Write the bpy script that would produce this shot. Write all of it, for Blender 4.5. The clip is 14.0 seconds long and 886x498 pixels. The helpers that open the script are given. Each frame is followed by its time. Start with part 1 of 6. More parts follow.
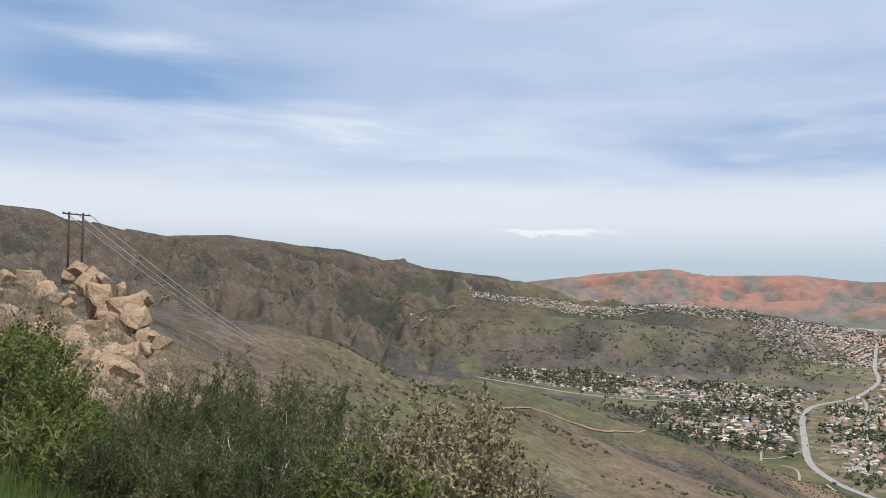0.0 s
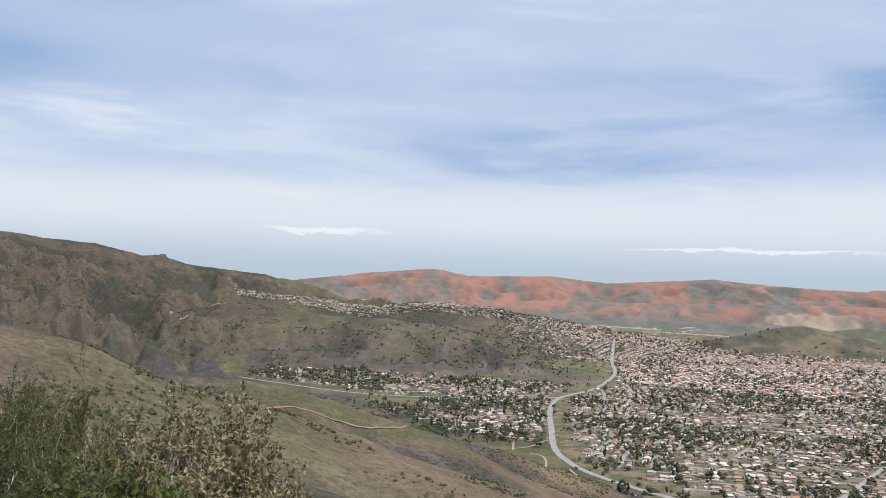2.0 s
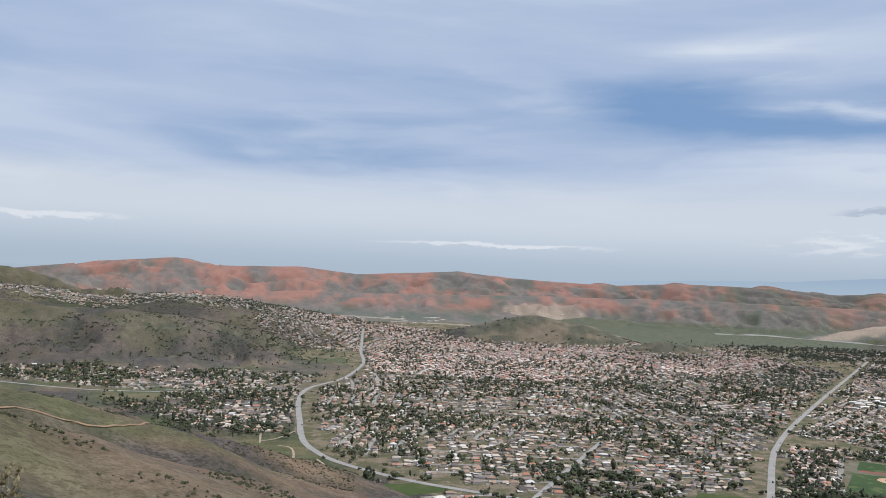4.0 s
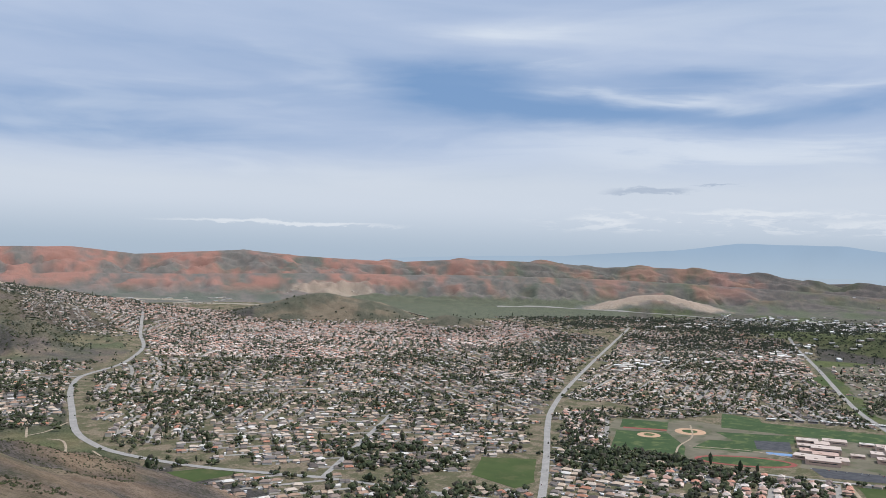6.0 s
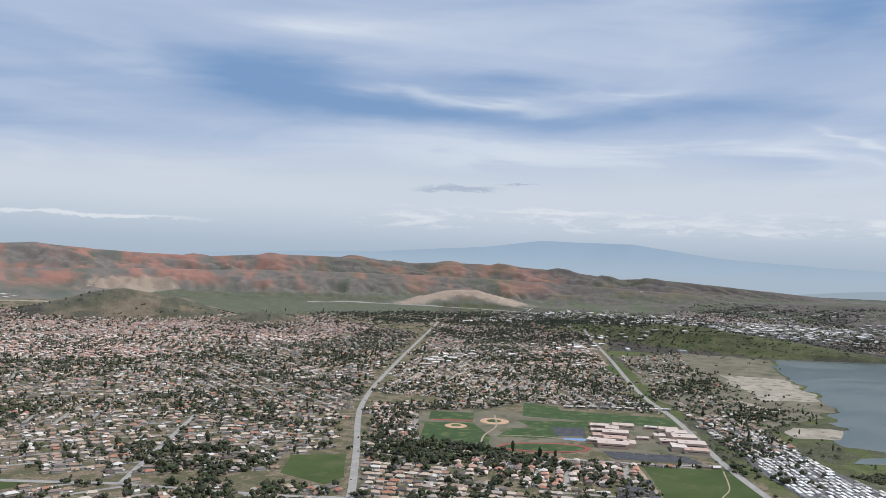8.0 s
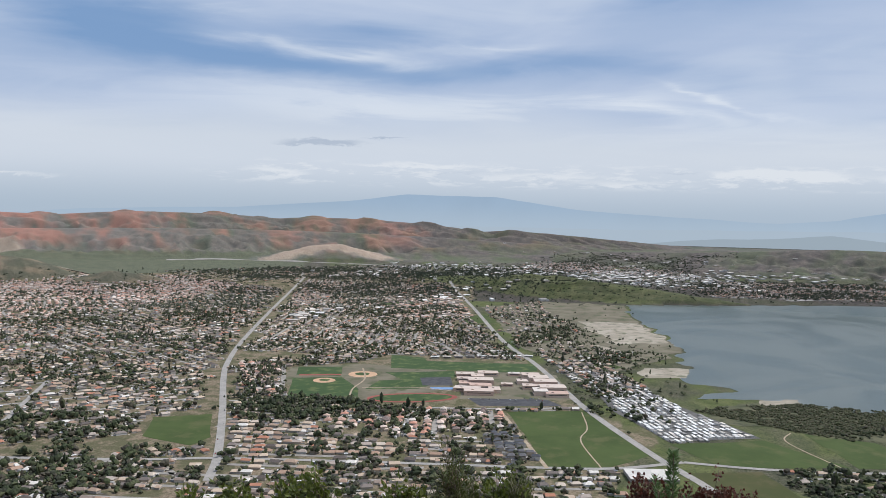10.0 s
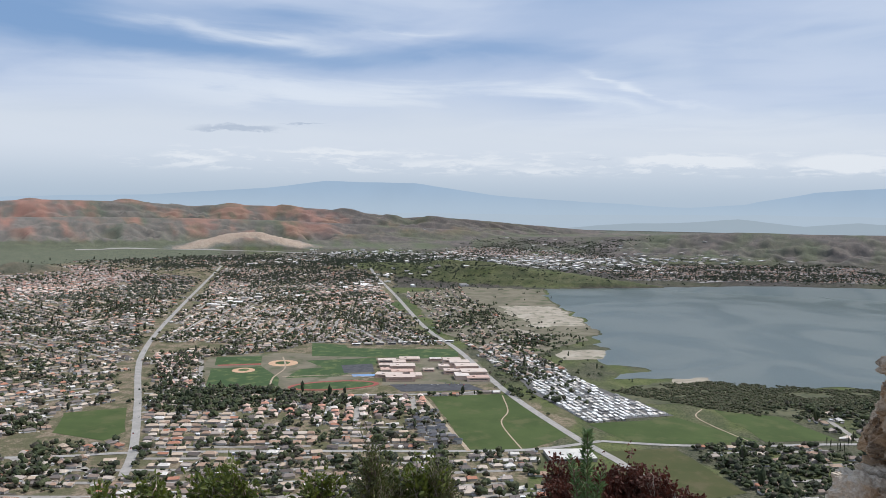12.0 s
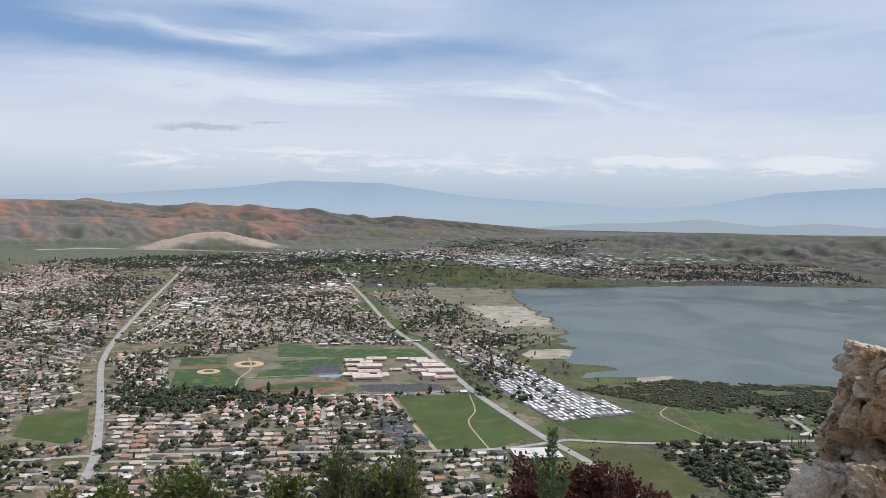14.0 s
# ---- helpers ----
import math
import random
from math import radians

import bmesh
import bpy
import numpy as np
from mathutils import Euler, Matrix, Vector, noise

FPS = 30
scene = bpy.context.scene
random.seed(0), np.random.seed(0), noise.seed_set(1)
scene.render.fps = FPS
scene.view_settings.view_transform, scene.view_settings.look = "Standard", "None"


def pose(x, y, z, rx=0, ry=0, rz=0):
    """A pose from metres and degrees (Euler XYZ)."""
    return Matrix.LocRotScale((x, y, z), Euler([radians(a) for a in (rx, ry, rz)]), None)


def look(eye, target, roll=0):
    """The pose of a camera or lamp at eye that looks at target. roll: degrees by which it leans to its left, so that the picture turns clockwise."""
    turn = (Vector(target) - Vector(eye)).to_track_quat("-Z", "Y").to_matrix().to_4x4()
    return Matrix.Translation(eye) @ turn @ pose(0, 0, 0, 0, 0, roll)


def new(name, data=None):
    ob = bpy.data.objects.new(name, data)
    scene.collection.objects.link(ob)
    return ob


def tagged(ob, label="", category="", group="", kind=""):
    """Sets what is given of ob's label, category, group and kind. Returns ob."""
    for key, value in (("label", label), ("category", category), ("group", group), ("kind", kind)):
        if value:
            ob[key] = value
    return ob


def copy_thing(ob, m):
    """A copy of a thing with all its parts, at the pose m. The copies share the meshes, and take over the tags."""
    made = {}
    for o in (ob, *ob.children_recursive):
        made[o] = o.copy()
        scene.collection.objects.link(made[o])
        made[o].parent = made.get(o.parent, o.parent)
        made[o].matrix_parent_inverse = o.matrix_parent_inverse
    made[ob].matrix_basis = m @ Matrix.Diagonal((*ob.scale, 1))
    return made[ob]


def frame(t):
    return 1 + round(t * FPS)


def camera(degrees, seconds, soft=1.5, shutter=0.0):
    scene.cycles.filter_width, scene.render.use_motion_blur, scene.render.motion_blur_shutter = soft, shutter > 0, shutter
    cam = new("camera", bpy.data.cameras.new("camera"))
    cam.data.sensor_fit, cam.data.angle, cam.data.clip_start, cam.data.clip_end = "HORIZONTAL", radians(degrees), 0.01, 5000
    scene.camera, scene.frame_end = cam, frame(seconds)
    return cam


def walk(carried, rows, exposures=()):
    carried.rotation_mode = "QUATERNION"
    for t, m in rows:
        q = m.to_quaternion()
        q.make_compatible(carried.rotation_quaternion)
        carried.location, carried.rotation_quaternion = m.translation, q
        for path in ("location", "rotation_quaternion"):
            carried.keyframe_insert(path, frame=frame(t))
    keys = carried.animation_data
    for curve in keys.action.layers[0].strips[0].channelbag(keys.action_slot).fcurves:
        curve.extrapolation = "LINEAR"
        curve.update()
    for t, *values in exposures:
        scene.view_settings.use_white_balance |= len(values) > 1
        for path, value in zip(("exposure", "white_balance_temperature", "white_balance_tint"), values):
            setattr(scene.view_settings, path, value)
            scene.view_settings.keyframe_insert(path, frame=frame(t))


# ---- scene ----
EYE = 330.0
cam = camera(55.3, 14.0, soft=0.85)
# seconds, yaw, pitch, roll: a hand-held turn on the spot, the phone held a little ahead of the turning body
TURNS = [
    (0.0, 0.00, 1.46, -1.10),
    (0.5, -3.34, 1.59, -1.14),
    (1.0, -6.90, 1.69, -1.27),
    (1.5, -10.38, 1.71, -1.54),
    (2.0, -15.63, 1.75, -1.84),
    (2.5, -20.61, 1.82, -2.01),
    (3.0, -24.75, 1.87, -2.27),
    (5.5, -43.24, 0.98, -1.91),
    (6.0, -46.59, 0.69, -1.69),
    (6.5, -49.35, 0.57, -1.67),
    (7.0, -52.82, 0.60, -1.81),
    (7.5, -56.07, 0.72, -1.98),
    (8.0, -59.30, 0.78, -2.04),
    (8.5, -62.06, 0.41, -1.92),
    (9.0, -64.44, -0.66, -1.69),
    (11.5, -72.60, -2.73, -0.85),
    (12.0, -73.79, -2.92, -0.85),
    (12.5, -75.14, -2.98, -0.86),
    (13.0, -75.81, -2.89, -0.86),
    (13.5, -76.07, -2.85, -1.00),
    (14.0, -76.01, -2.89, -0.94),
]
ARM = 0.22


def held(yaw, pitch, roll):
    a = radians(yaw)
    return pose(ARM * -math.sin(a), ARM * (math.cos(a) - 1), EYE, 90 + pitch, roll, yaw)


EXPOSURES = [(0.0, 0.12, 6450, 10), (1.8, 0.12, 6400, 10), (3.0, -0.14, 6230, 10), (6.0, -0.13, 6180, 10), (8.0, -0.17, 6200, 10), (9.0, -0.16, 6230, 10), (10.5, -0.10, 6230, 10), (12.0, -0.05, 6220, 10), (14.0, -0.05, 6230, 10)]
walk(cam, [(t, held(yaw, pitch, roll)) for t, yaw, pitch, roll in TURNS], EXPOSURES)

# ---- world and sun ----
SUN_BEARING, SUN_HEIGHT = 150.0, 57.0
rng = np.random.default_rng(7)


class Nodes:
    """Short-hand for wiring a node tree."""

    def __init__(self, tree):
        self.tree = tree
        tree.nodes.clear()

    def add(self, kind, **values):
        node = self.tree.nodes.new(kind)
        for key, value in values.items():
            if key in ("inputs",):
                for name, v in value.items():
                    self.link(v, node.inputs[name])
            else:
                setattr_safe(node, key, value)
        return node

    def link(self, value, socket):
        if isinstance(value, bpy.types.NodeSocket):
            self.tree.links.new(value, socket)
        elif isinstance(value, bpy.types.Node):
            self.tree.links.new(value.outputs[0], socket)
        else:
            if socket.type == "RGBA" and len(value) == 3:
                value = (*value, 1)
            socket.default_value = value

    def math(self, op, a, b=0.0, clamp=False):
        node = self.tree.nodes.new("ShaderNodeMath")
        node.operation, node.use_clamp = op, clamp
        self.link(a, node.inputs[0])
        self.link(b, node.inputs[1])
        return node.outputs[0]

    def mix(self, fac, a, b, blend="MIX"):
        node = self.tree.nodes.new("ShaderNodeMix")
        node.data_type, node.blend_type = "RGBA", blend
        self.link(fac, node.inputs[0])
        self.link(a, node.inputs[6])
        self.link(b, node.inputs[7])
        return node.outputs[2]

    def noise(self, vector, scale, detail=4.0, rough=0.55, distort=0.0):
        node = self.tree.nodes.new("ShaderNodeTexNoise")
        if vector is not None:
            self.link(vector, node.inputs["Vector"])
        node.inputs["Scale"].default_value = scale
        node.inputs["Detail"].default_value = detail
        node.inputs["Roughness"].default_value = rough
        node.inputs["Distortion"].default_value = distort
        return node.outputs[0]

    def ramp(self, fac, stops):
        node = self.tree.nodes.new("ShaderNodeValToRGB")
        self.link(fac, node.inputs[0])
        el = node.color_ramp.elements
        while len(el) < len(stops):
            el.new(0.5)
        for e, (p, c) in zip(el, stops):
            e.position = p
            e.color = (c, c, c, 1) if isinstance(c, (int, float)) else (*c, 1)
        return node.outputs[0]

    def step(self, value, lo, hi):
        node = self.tree.nodes.new("ShaderNodeMapRange")
        node.interpolation_type = "SMOOTHSTEP"
        self.link(value, node.inputs[0])
        node.inputs[1].default_value, node.inputs[2].default_value = lo, hi
        return node.outputs[0]

    def combine(self, x, y, z):
        node = self.tree.nodes.new("ShaderNodeCombineXYZ")
        for i, v in enumerate((x, y, z)):
            self.link(v, node.inputs[i])
        return node.outputs[0]


def setattr_safe(node, key, value):
    if key == "operation":
        node.operation = value
    elif key == "sky_type":
        node.sky_type = value


# gaps of clearer blue in the high cloud: bearing, height, half width, half height in degrees, lean, depth
GAPS_WEST = [
    (-20, 11.6, 10, 2.4, 0.02, 1.15), (-24, 8.4, 9, 1.0, 0.0, 0.6), (-27, 15.4, 7, 1.6, 0.0, 0.8), (-10, 17.3, 9, 1.0, 0.0, 0.4), (24, 8.9, 11, 1.9, 0.10, 0.75),
    (46, 11.6, 8, 1.9, 0.02, 0.95), (30, 7.6, 12, 0.9, 0.0, 0.5), (36, 13.0, 9, 0.8, 0.0, 0.35), (20, 13.0, 7, 0.9, 0.0, 0.25), (5, 12.4, 6, 0.7, 0.0, 0.22)]
GAPS_EAST = [
    (57, 9.9, 9, 1.0, -0.03, 0.8), (63.5, 11.9, 5, 0.9, 0.0, 0.8), (70, 10.1, 6, 0.6, 0.06, 0.55), (67, 16.4, 6, 1.0, 0.0, 0.5), (49, 5.2, 4.5, 0.35, 0.0, 0.3), (84, 15.6, 9, 1.9, 0.0, 0.8),
    (80, 10.2, 7, 0.9, -0.05, 0.5), (86, 6.7, 5, 0.45, -0.05, 0.55), (89, 8.7, 5, 0.9, -0.1, 0.6), (101, 6.1, 7, 0.8, 0.0, 0.8), (96, 10.5, 8, 1.0, 0.0, 0.4), (110, 10, 8, 2.5, 0.0, 0.7)]
# brighter streaks and banks, in the same terms
STREAKS = [
    (-8, 9.4, 7, 1.5, 0.03, 0.55), (-20, 14.0, 4, 0.45, 0.0, 0.45), (6, 5.4, 7, 0.5, 0.01, 0.5), (51, 15.0, 5, 0.7, 0.03, 0.6), (61, 10.75, 8, 0.35, -0.09, 0.6), (68, 11.1, 5, 0.22, 0.07, 0.5),
    (66, 7.2, 17, 1.5, -0.01, 0.85), (40, 5.6, 14, 0.9, 0.0, 0.35), (83, 7.3, 6, 0.45, -0.12, 0.5), (87, 7.9, 4, 0.16, -0.27, 0.5), (52, 13.2, 4, 0.5, 0.0, 0.4), (90, 5.2, 14, 0.9, 0.0, 0.4)]
# heaps and thin bars of cloud low over the land, and grey lenses
HEAPS = [(7.5, 2.75, 4.2, 0.24, 0.0, 1.2), (36, 2.15, 8.0, 0.18, 0.0, 1.0), (67, 3.55, 5.5, 0.2, 0.0, 0.8), (57, 2.95, 2.6, 0.25, 0.0, 0.8), (90, 3.15, 3.6, 0.34, -0.03, 1.8), (99.5, 2.95, 3.0, 0.48, 0.0, 1.8), (75, 2.95, 6.0, 0.3, 0.0, 0.7), (81, 2.5, 5.0, 0.22, 0.0, 0.6)]
LENSES = [(60.2, 4.9, 3.2, 0.26, 0.02, 0.8), (64.5, 5.35, 1.8, 0.12, 0.0, 0.6), (84, 3.3, 4.0, 0.2, 0.0, 0.35), (70, 3.1, 7.0, 0.2, 0.0, 0.35)]


def make_world():
    world = bpy.data.worlds.new("sky")
    world.use_nodes = True
    scene.world = world
    n = Nodes(world.node_tree)
    sky = n.add("ShaderNodeTexSky", sky_type="NISHITA")
    sky.sun_disc = False
    sky.sun_elevation, sky.sun_rotation = radians(SUN_HEIGHT), radians(SUN_BEARING)
    sky.air_density, sky.dust_density, sky.ozone_density = 1.0, 0.6, 2.0
    way = n.add("ShaderNodeTexCoord").outputs["Generated"]
    sep = n.add("ShaderNodeSeparateXYZ", inputs={0: way})
    x, y, z = sep.outputs
    bearing = n.math("MULTIPLY", n.math("ARCTAN2", x, y), 57.3)
    high = n.math("MULTIPLY", n.math("ARCSINE", z), 57.3)

    def streaky(across, up, seed, detail=5.0, rough=0.55, distort=0.4):
        return n.noise(n.combine(n.math("MULTIPLY", bearing, across), n.math("MULTIPLY", high, up), seed), 1.0, detail, rough, distort)

    # the cloud's edges wander
    warp_b, warp_e = streaky(0.06, 0.30, 3.1), streaky(0.10, 0.45, 9.4)
    b = n.math("ADD", bearing, n.math("MULTIPLY", n.math("SUBTRACT", warp_b, 0.5), 9.0))
    e = n.math("ADD", high, n.math("MULTIPLY", n.math("SUBTRACT", warp_e, 0.5), 2.6))

    def blots(rows, b, e):
        total = 0.0
        for b0, e0, wide, tall, lean, deep in rows:
            u = n.math("SUBTRACT", b, b0)
            v = n.math("MULTIPLY", n.math("SUBTRACT", n.math("SUBTRACT", e, e0), n.math("MULTIPLY", u, lean)), 1.0 / tall)
            u = n.math("MULTIPLY", u, 1.0 / wide)
            far = n.math("ADD", n.math("MULTIPLY", u, u), n.math("MULTIPLY", v, v))
            total = n.math("ADD", n.math("MULTIPLY", n.math("EXPONENT", n.math("MULTIPLY", far, -1.0)), deep), total)
        return total

    veil = streaky(0.035, 0.16, 4.2, 4.0, 0.5, 0.8)
    thread = streaky(0.08, 0.55, 1.7, 5.0, 0.55, 0.8)
    mottle = n.math("ADD", n.math("MULTIPLY", veil, 0.75), n.math("MULTIPLY", thread, 0.25))
    clear = n.math("MULTIPLY", blots(GAPS_WEST + GAPS_EAST, b, e), n.math("ADD", 0.62, n.math("MULTIPLY", n.step(mottle, 0.64, 0.38), 0.40)))
    clear = n.math("ADD", clear, n.math("MULTIPLY", n.step(mottle, 0.56, 0.36), 0.20), True)
    blue = n.mix(0.8, sky, (2.85, 4.6, 7.6))
    c = n.mix(clear, (5.9, 6.95, 8.9), blue)
    bright = n.math("MULTIPLY", blots(STREAKS, b, e), n.math("ADD", 0.45, n.math("MULTIPLY", n.step(thread, 0.40, 0.60), 0.6)), True)
    bright = n.math("ADD", bright, n.math("MULTIPLY", n.step(mottle, 0.50, 0.66), 0.32), True)
    c = n.mix(bright, c, (9.0, 9.6, 10.4))
    # paler air low down, then blue haze at the skyline
    c = n.mix(n.math("MULTIPLY", n.step(n.math("ADD", high, n.math("MULTIPLY", veil, 3.0)), 9.2, 5.8), 0.80), c, (8.7, 9.15, 9.6))
    c = n.mix(n.math("MULTIPLY", n.step(high, 3.9, 0.0), 0.88), c, (5.1, 6.15, 7.2))
    billow = n.noise(n.combine(n.math("MULTIPLY", bearing, 0.42), n.math("MULTIPLY", high, 1.6), 8.1), 1.0, 6.0, 0.65, 0.3)
    e_low = n.math("ADD", high, n.math("MULTIPLY", n.math("SUBTRACT", billow, 0.5), 1.2))
    lens = n.step(n.math("MULTIPLY", blots(LENSES, bearing, e_low), n.math("ADD", 0.25, n.math("MULTIPLY", billow, 1.5))), 0.22, 0.70)
    c = n.mix(n.math("MULTIPLY", lens, 0.6), c, (4.5, 5.35, 6.7))
    heap = n.step(n.math("MULTIPLY", blots(HEAPS, bearing, e_low), n.math("ADD", 0.10, n.math("MULTIPLY", billow, 1.8))), 0.22, 0.85)
    puff = n.noise(n.combine(n.math("MULTIPLY", bearing, 0.5), n.math("MULTIPLY", high, 2.4), 5.3), 1.0, 6.0, 0.62, 0.3)
    belt = n.math("MULTIPLY", n.math("MULTIPLY", n.step(high, 1.9, 2.5), n.step(high, 4.0, 3.2)), n.step(bearing, 50.0, 58.0))
    heap = n.math("MAXIMUM", heap, n.math("MULTIPLY", n.math("MULTIPLY", n.step(puff, 0.50, 0.64), belt), 0.75))
    c = n.mix(n.math("MULTIPLY", heap, 0.9), c, (9.6, 9.9, 10.2))
    bg = n.add("ShaderNodeBackground", inputs={"Color": c, "Strength": 0.085})
    n.add("ShaderNodeOutputWorld", inputs={"Surface": bg})


make_world()
sun = new("sun", bpy.data.lights.new("sun", "SUN"))
sun.data.energy, sun.data.angle, sun.data.color = 4.0, radians(0.6), (1.0, 0.955, 0.905)
a, e = radians(SUN_BEARING), radians(SUN_HEIGHT)
to_sun = Vector((math.sin(a) * math.cos(e), math.cos(a) * math.cos(e), math.sin(e)))
sun.matrix_world = look(tuple(to_sun * 900 + Vector((0, 0, EYE))), (0, 0, EYE))


# ---- materials ----
def material(name):
    m = bpy.data.materials.new(name)
    m.use_nodes = True
    return m, Nodes(m.node_tree)


def finish(n, colour, rough=0.9, bump=None, strength=0.3, distance=0.1, specular=0.2, metal=0.0):
    b = n.add("ShaderNodeBsdfPrincipled")
    n.link(colour, b.inputs["Base Color"])
    n.link(rough, b.inputs["Roughness"])
    b.inputs["Specular IOR Level"].default_value = specular
    b.inputs["Metallic"].default_value = metal
    if bump is not None:
        k = n.add("ShaderNodeBump")
        k.inputs["Strength"].default_value, k.inputs["Distance"].default_value = strength, distance
        n.link(bump, k.inputs["Height"])
        n.link(k.outputs[0], b.inputs["Normal"])
    n.add("ShaderNodeOutputMaterial", inputs={"Surface": b.outputs[0]})
    return b


def place(n):
    return n.add("ShaderNodeNewGeometry").outputs["Position"]


def any_random(n):
    """A random number for each island of each object."""
    island = n.add("ShaderNodeNewGeometry").outputs["Random Per Island"]
    whole = n.add("ShaderNodeObjectInfo").outputs["Random"]
    return n.math("FRACT", n.math("ADD", island, whole))


def palette(name, colours, rough=0.85, grain=0.6, specular=0.2, spread=0.25):
    """A material whose pieces each take one of several colours."""
    m, n = material(name)
    r = any_random(n)
    node = n.add("ShaderNodeValToRGB")
    node.color_ramp.interpolation = "CONSTANT"
    el = node.color_ramp.elements
    while len(el) < len(colours):
        el.new(0.5)
    for i, c in enumerate(colours):
        el[i].position, el[i].color = i / len(colours), (*c, 1)
    n.link(r, node.inputs[0])
    g = n.noise(place(n), grain, 3.0)
    c = n.mix(spread, node.outputs[0], n.ramp(g, [(0.3, 0.25), (0.7, 0.9)]), "MULTIPLY")
    finish(n, c, rough, specular=specular)
    return m


def two_tone(name, a, b, scale, rough=0.9, c=None, scale2=None, bump=0.0, specular=0.2, lo=0.35, hi=0.65):
    m, n = material(name)
    p = place(n)
    col = n.mix(n.step(n.noise(p, scale, 6.0, 0.6), lo, hi), a, b)
    if c:
        col = n.mix(n.step(n.noise(p, scale2, 5.0, 0.6), 0.5, 0.68), col, c)
    h = n.noise(p, scale * 3, 4.0) if bump else None
    finish(n, col, rough, h, bump, 0.3 / scale, specular)
    return m


def terrain_material():
    m, n = material("terrain")
    p = place(n)
    w = n.add("ShaderNodeAttribute")
    w.attribute_name = "cover"
    sep = n.add("ShaderNodeSeparateColor", inputs={0: w.outputs["Color"]})
    poppy, green, bare = sep.outputs
    big, mid, fine = n.noise(p, 0.006, 5.0, 0.6), n.noise(p, 0.03, 5.0, 0.65), n.noise(p, 0.22, 5.0, 0.7)
    grain = n.noise(p, 2.5, 4.0, 0.7)
    speck = n.noise(p, 0.75, 5.0, 0.78)
    # paleness: distance haze put into the colours, and dry ground and clay
    dry = n.add("ShaderNodeAttribute")
    dry.attribute_name = "dry"
    scrub = n.mix(n.step(mid, 0.42, 0.62), (0.096, 0.085, 0.080), (0.155, 0.130, 0.118))
    scrub = n.mix(n.math("MULTIPLY", n.step(big, 0.5, 0.66), 0.45), scrub, (0.090, 0.086, 0.060))
    scrub = n.mix(n.math("MULTIPLY", n.step(fine, 0.45, 0.57), 0.8), scrub, (0.036, 0.038, 0.025))
    hazed_straw = n.mix(n.step(mid, 0.38, 0.64), (0.205, 0.185, 0.170), (0.275, 0.230, 0.205))
    hazed_straw = n.mix(n.math("MULTIPLY", n.step(fine, 0.46, 0.64), 0.40), hazed_straw, (0.150, 0.152, 0.132))
    scrub = n.mix(dry.outputs["Fac"], scrub, hazed_straw)
    grass = n.mix(n.step(mid, 0.35, 0.65), (0.100, 0.124, 0.044), (0.160, 0.172, 0.070))
    grass = n.mix(n.math("MULTIPLY", n.step(fine, 0.48, 0.63), 0.6), grass, (0.040, 0.052, 0.026))
    grass = n.mix(dry.outputs["Fac"], grass, n.mix(n.step(fine, 0.42, 0.6), (0.175, 0.185, 0.150), (0.135, 0.150, 0.122)))
    brush = n.add("ShaderNodeAttribute")
    brush.attribute_name = "brush"
    soil = n.mix(n.step(mid, 0.35, 0.65), (0.245, 0.160, 0.098), (0.34, 0.245, 0.160))
    soil = n.mix(n.math("MULTIPLY", n.step(fine, 0.5, 0.62), 0.5), soil, (0.15, 0.105, 0.070))
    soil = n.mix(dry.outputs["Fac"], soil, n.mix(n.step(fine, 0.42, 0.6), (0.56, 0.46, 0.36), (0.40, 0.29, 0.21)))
    bloom = n.mix(n.step(fine, 0.4, 0.62), (0.48, 0.225, 0.170), (0.40, 0.215, 0.172))
    lots = n.mix(n.step(fine, 0.4, 0.6), (0.192, 0.150, 0.100), (0.335, 0.268, 0.188))
    lots = n.mix(n.math("MULTIPLY", n.step(mid, 0.42, 0.56), 0.75), lots, (0.090, 0.100, 0.044))
    c = n.mix(green, scrub, grass)
    thick = n.math("MULTIPLY", brush.outputs["Fac"], n.step(n.math("ADD", n.math("MULTIPLY", fine, 0.6), n.math("MULTIPLY", mid, 0.4)), 0.42, 0.54))
    c = n.mix(n.math("MULTIPLY", thick, 0.8), c, n.mix(n.step(big, 0.45, 0.6), (0.060, 0.058, 0.042), (0.050, 0.060, 0.034)))
    c = n.mix(bare, c, soil)
    c = n.mix(poppy, c, bloom)
    c = n.mix(w.outputs["Alpha"], c, lots)
    c = n.mix(0.85, c, n.ramp(speck, [(0.34, 0.42), (0.50, 0.88), (0.66, 1.0)]), "MULTIPLY")
    c = n.mix(n.math("MULTIPLY", n.step(speck, 0.58, 0.72), 0.22), c, (0.28, 0.235, 0.165))
    c = n.mix(0.35, c, n.ramp(grain, [(0.25, 0.45), (0.75, 1.0)]), "MULTIPLY")
    finish(n, c, 0.95, n.math("ADD", fine, n.math("MULTIPLY", grain, 0.12)), 0.5, 1.2, 0.1)
    return m


def water_material():
    m, n = material("lake_water")
    p = place(n)
    streak = n.noise(p, 0.0022, 5.0, 0.6, 1.6)
    c = n.mix(n.step(streak, 0.42, 0.60), (0.068, 0.088, 0.078), (0.112, 0.130, 0.118))
    rough = n.math("ADD", 0.30, n.math("MULTIPLY", n.step(streak, 0.42, 0.6), 0.10))
    ripple = n.noise(p, 0.5, 3.0)
    finish(n, c, rough, ripple, 0.25, 0.5, 0.33)
    return m


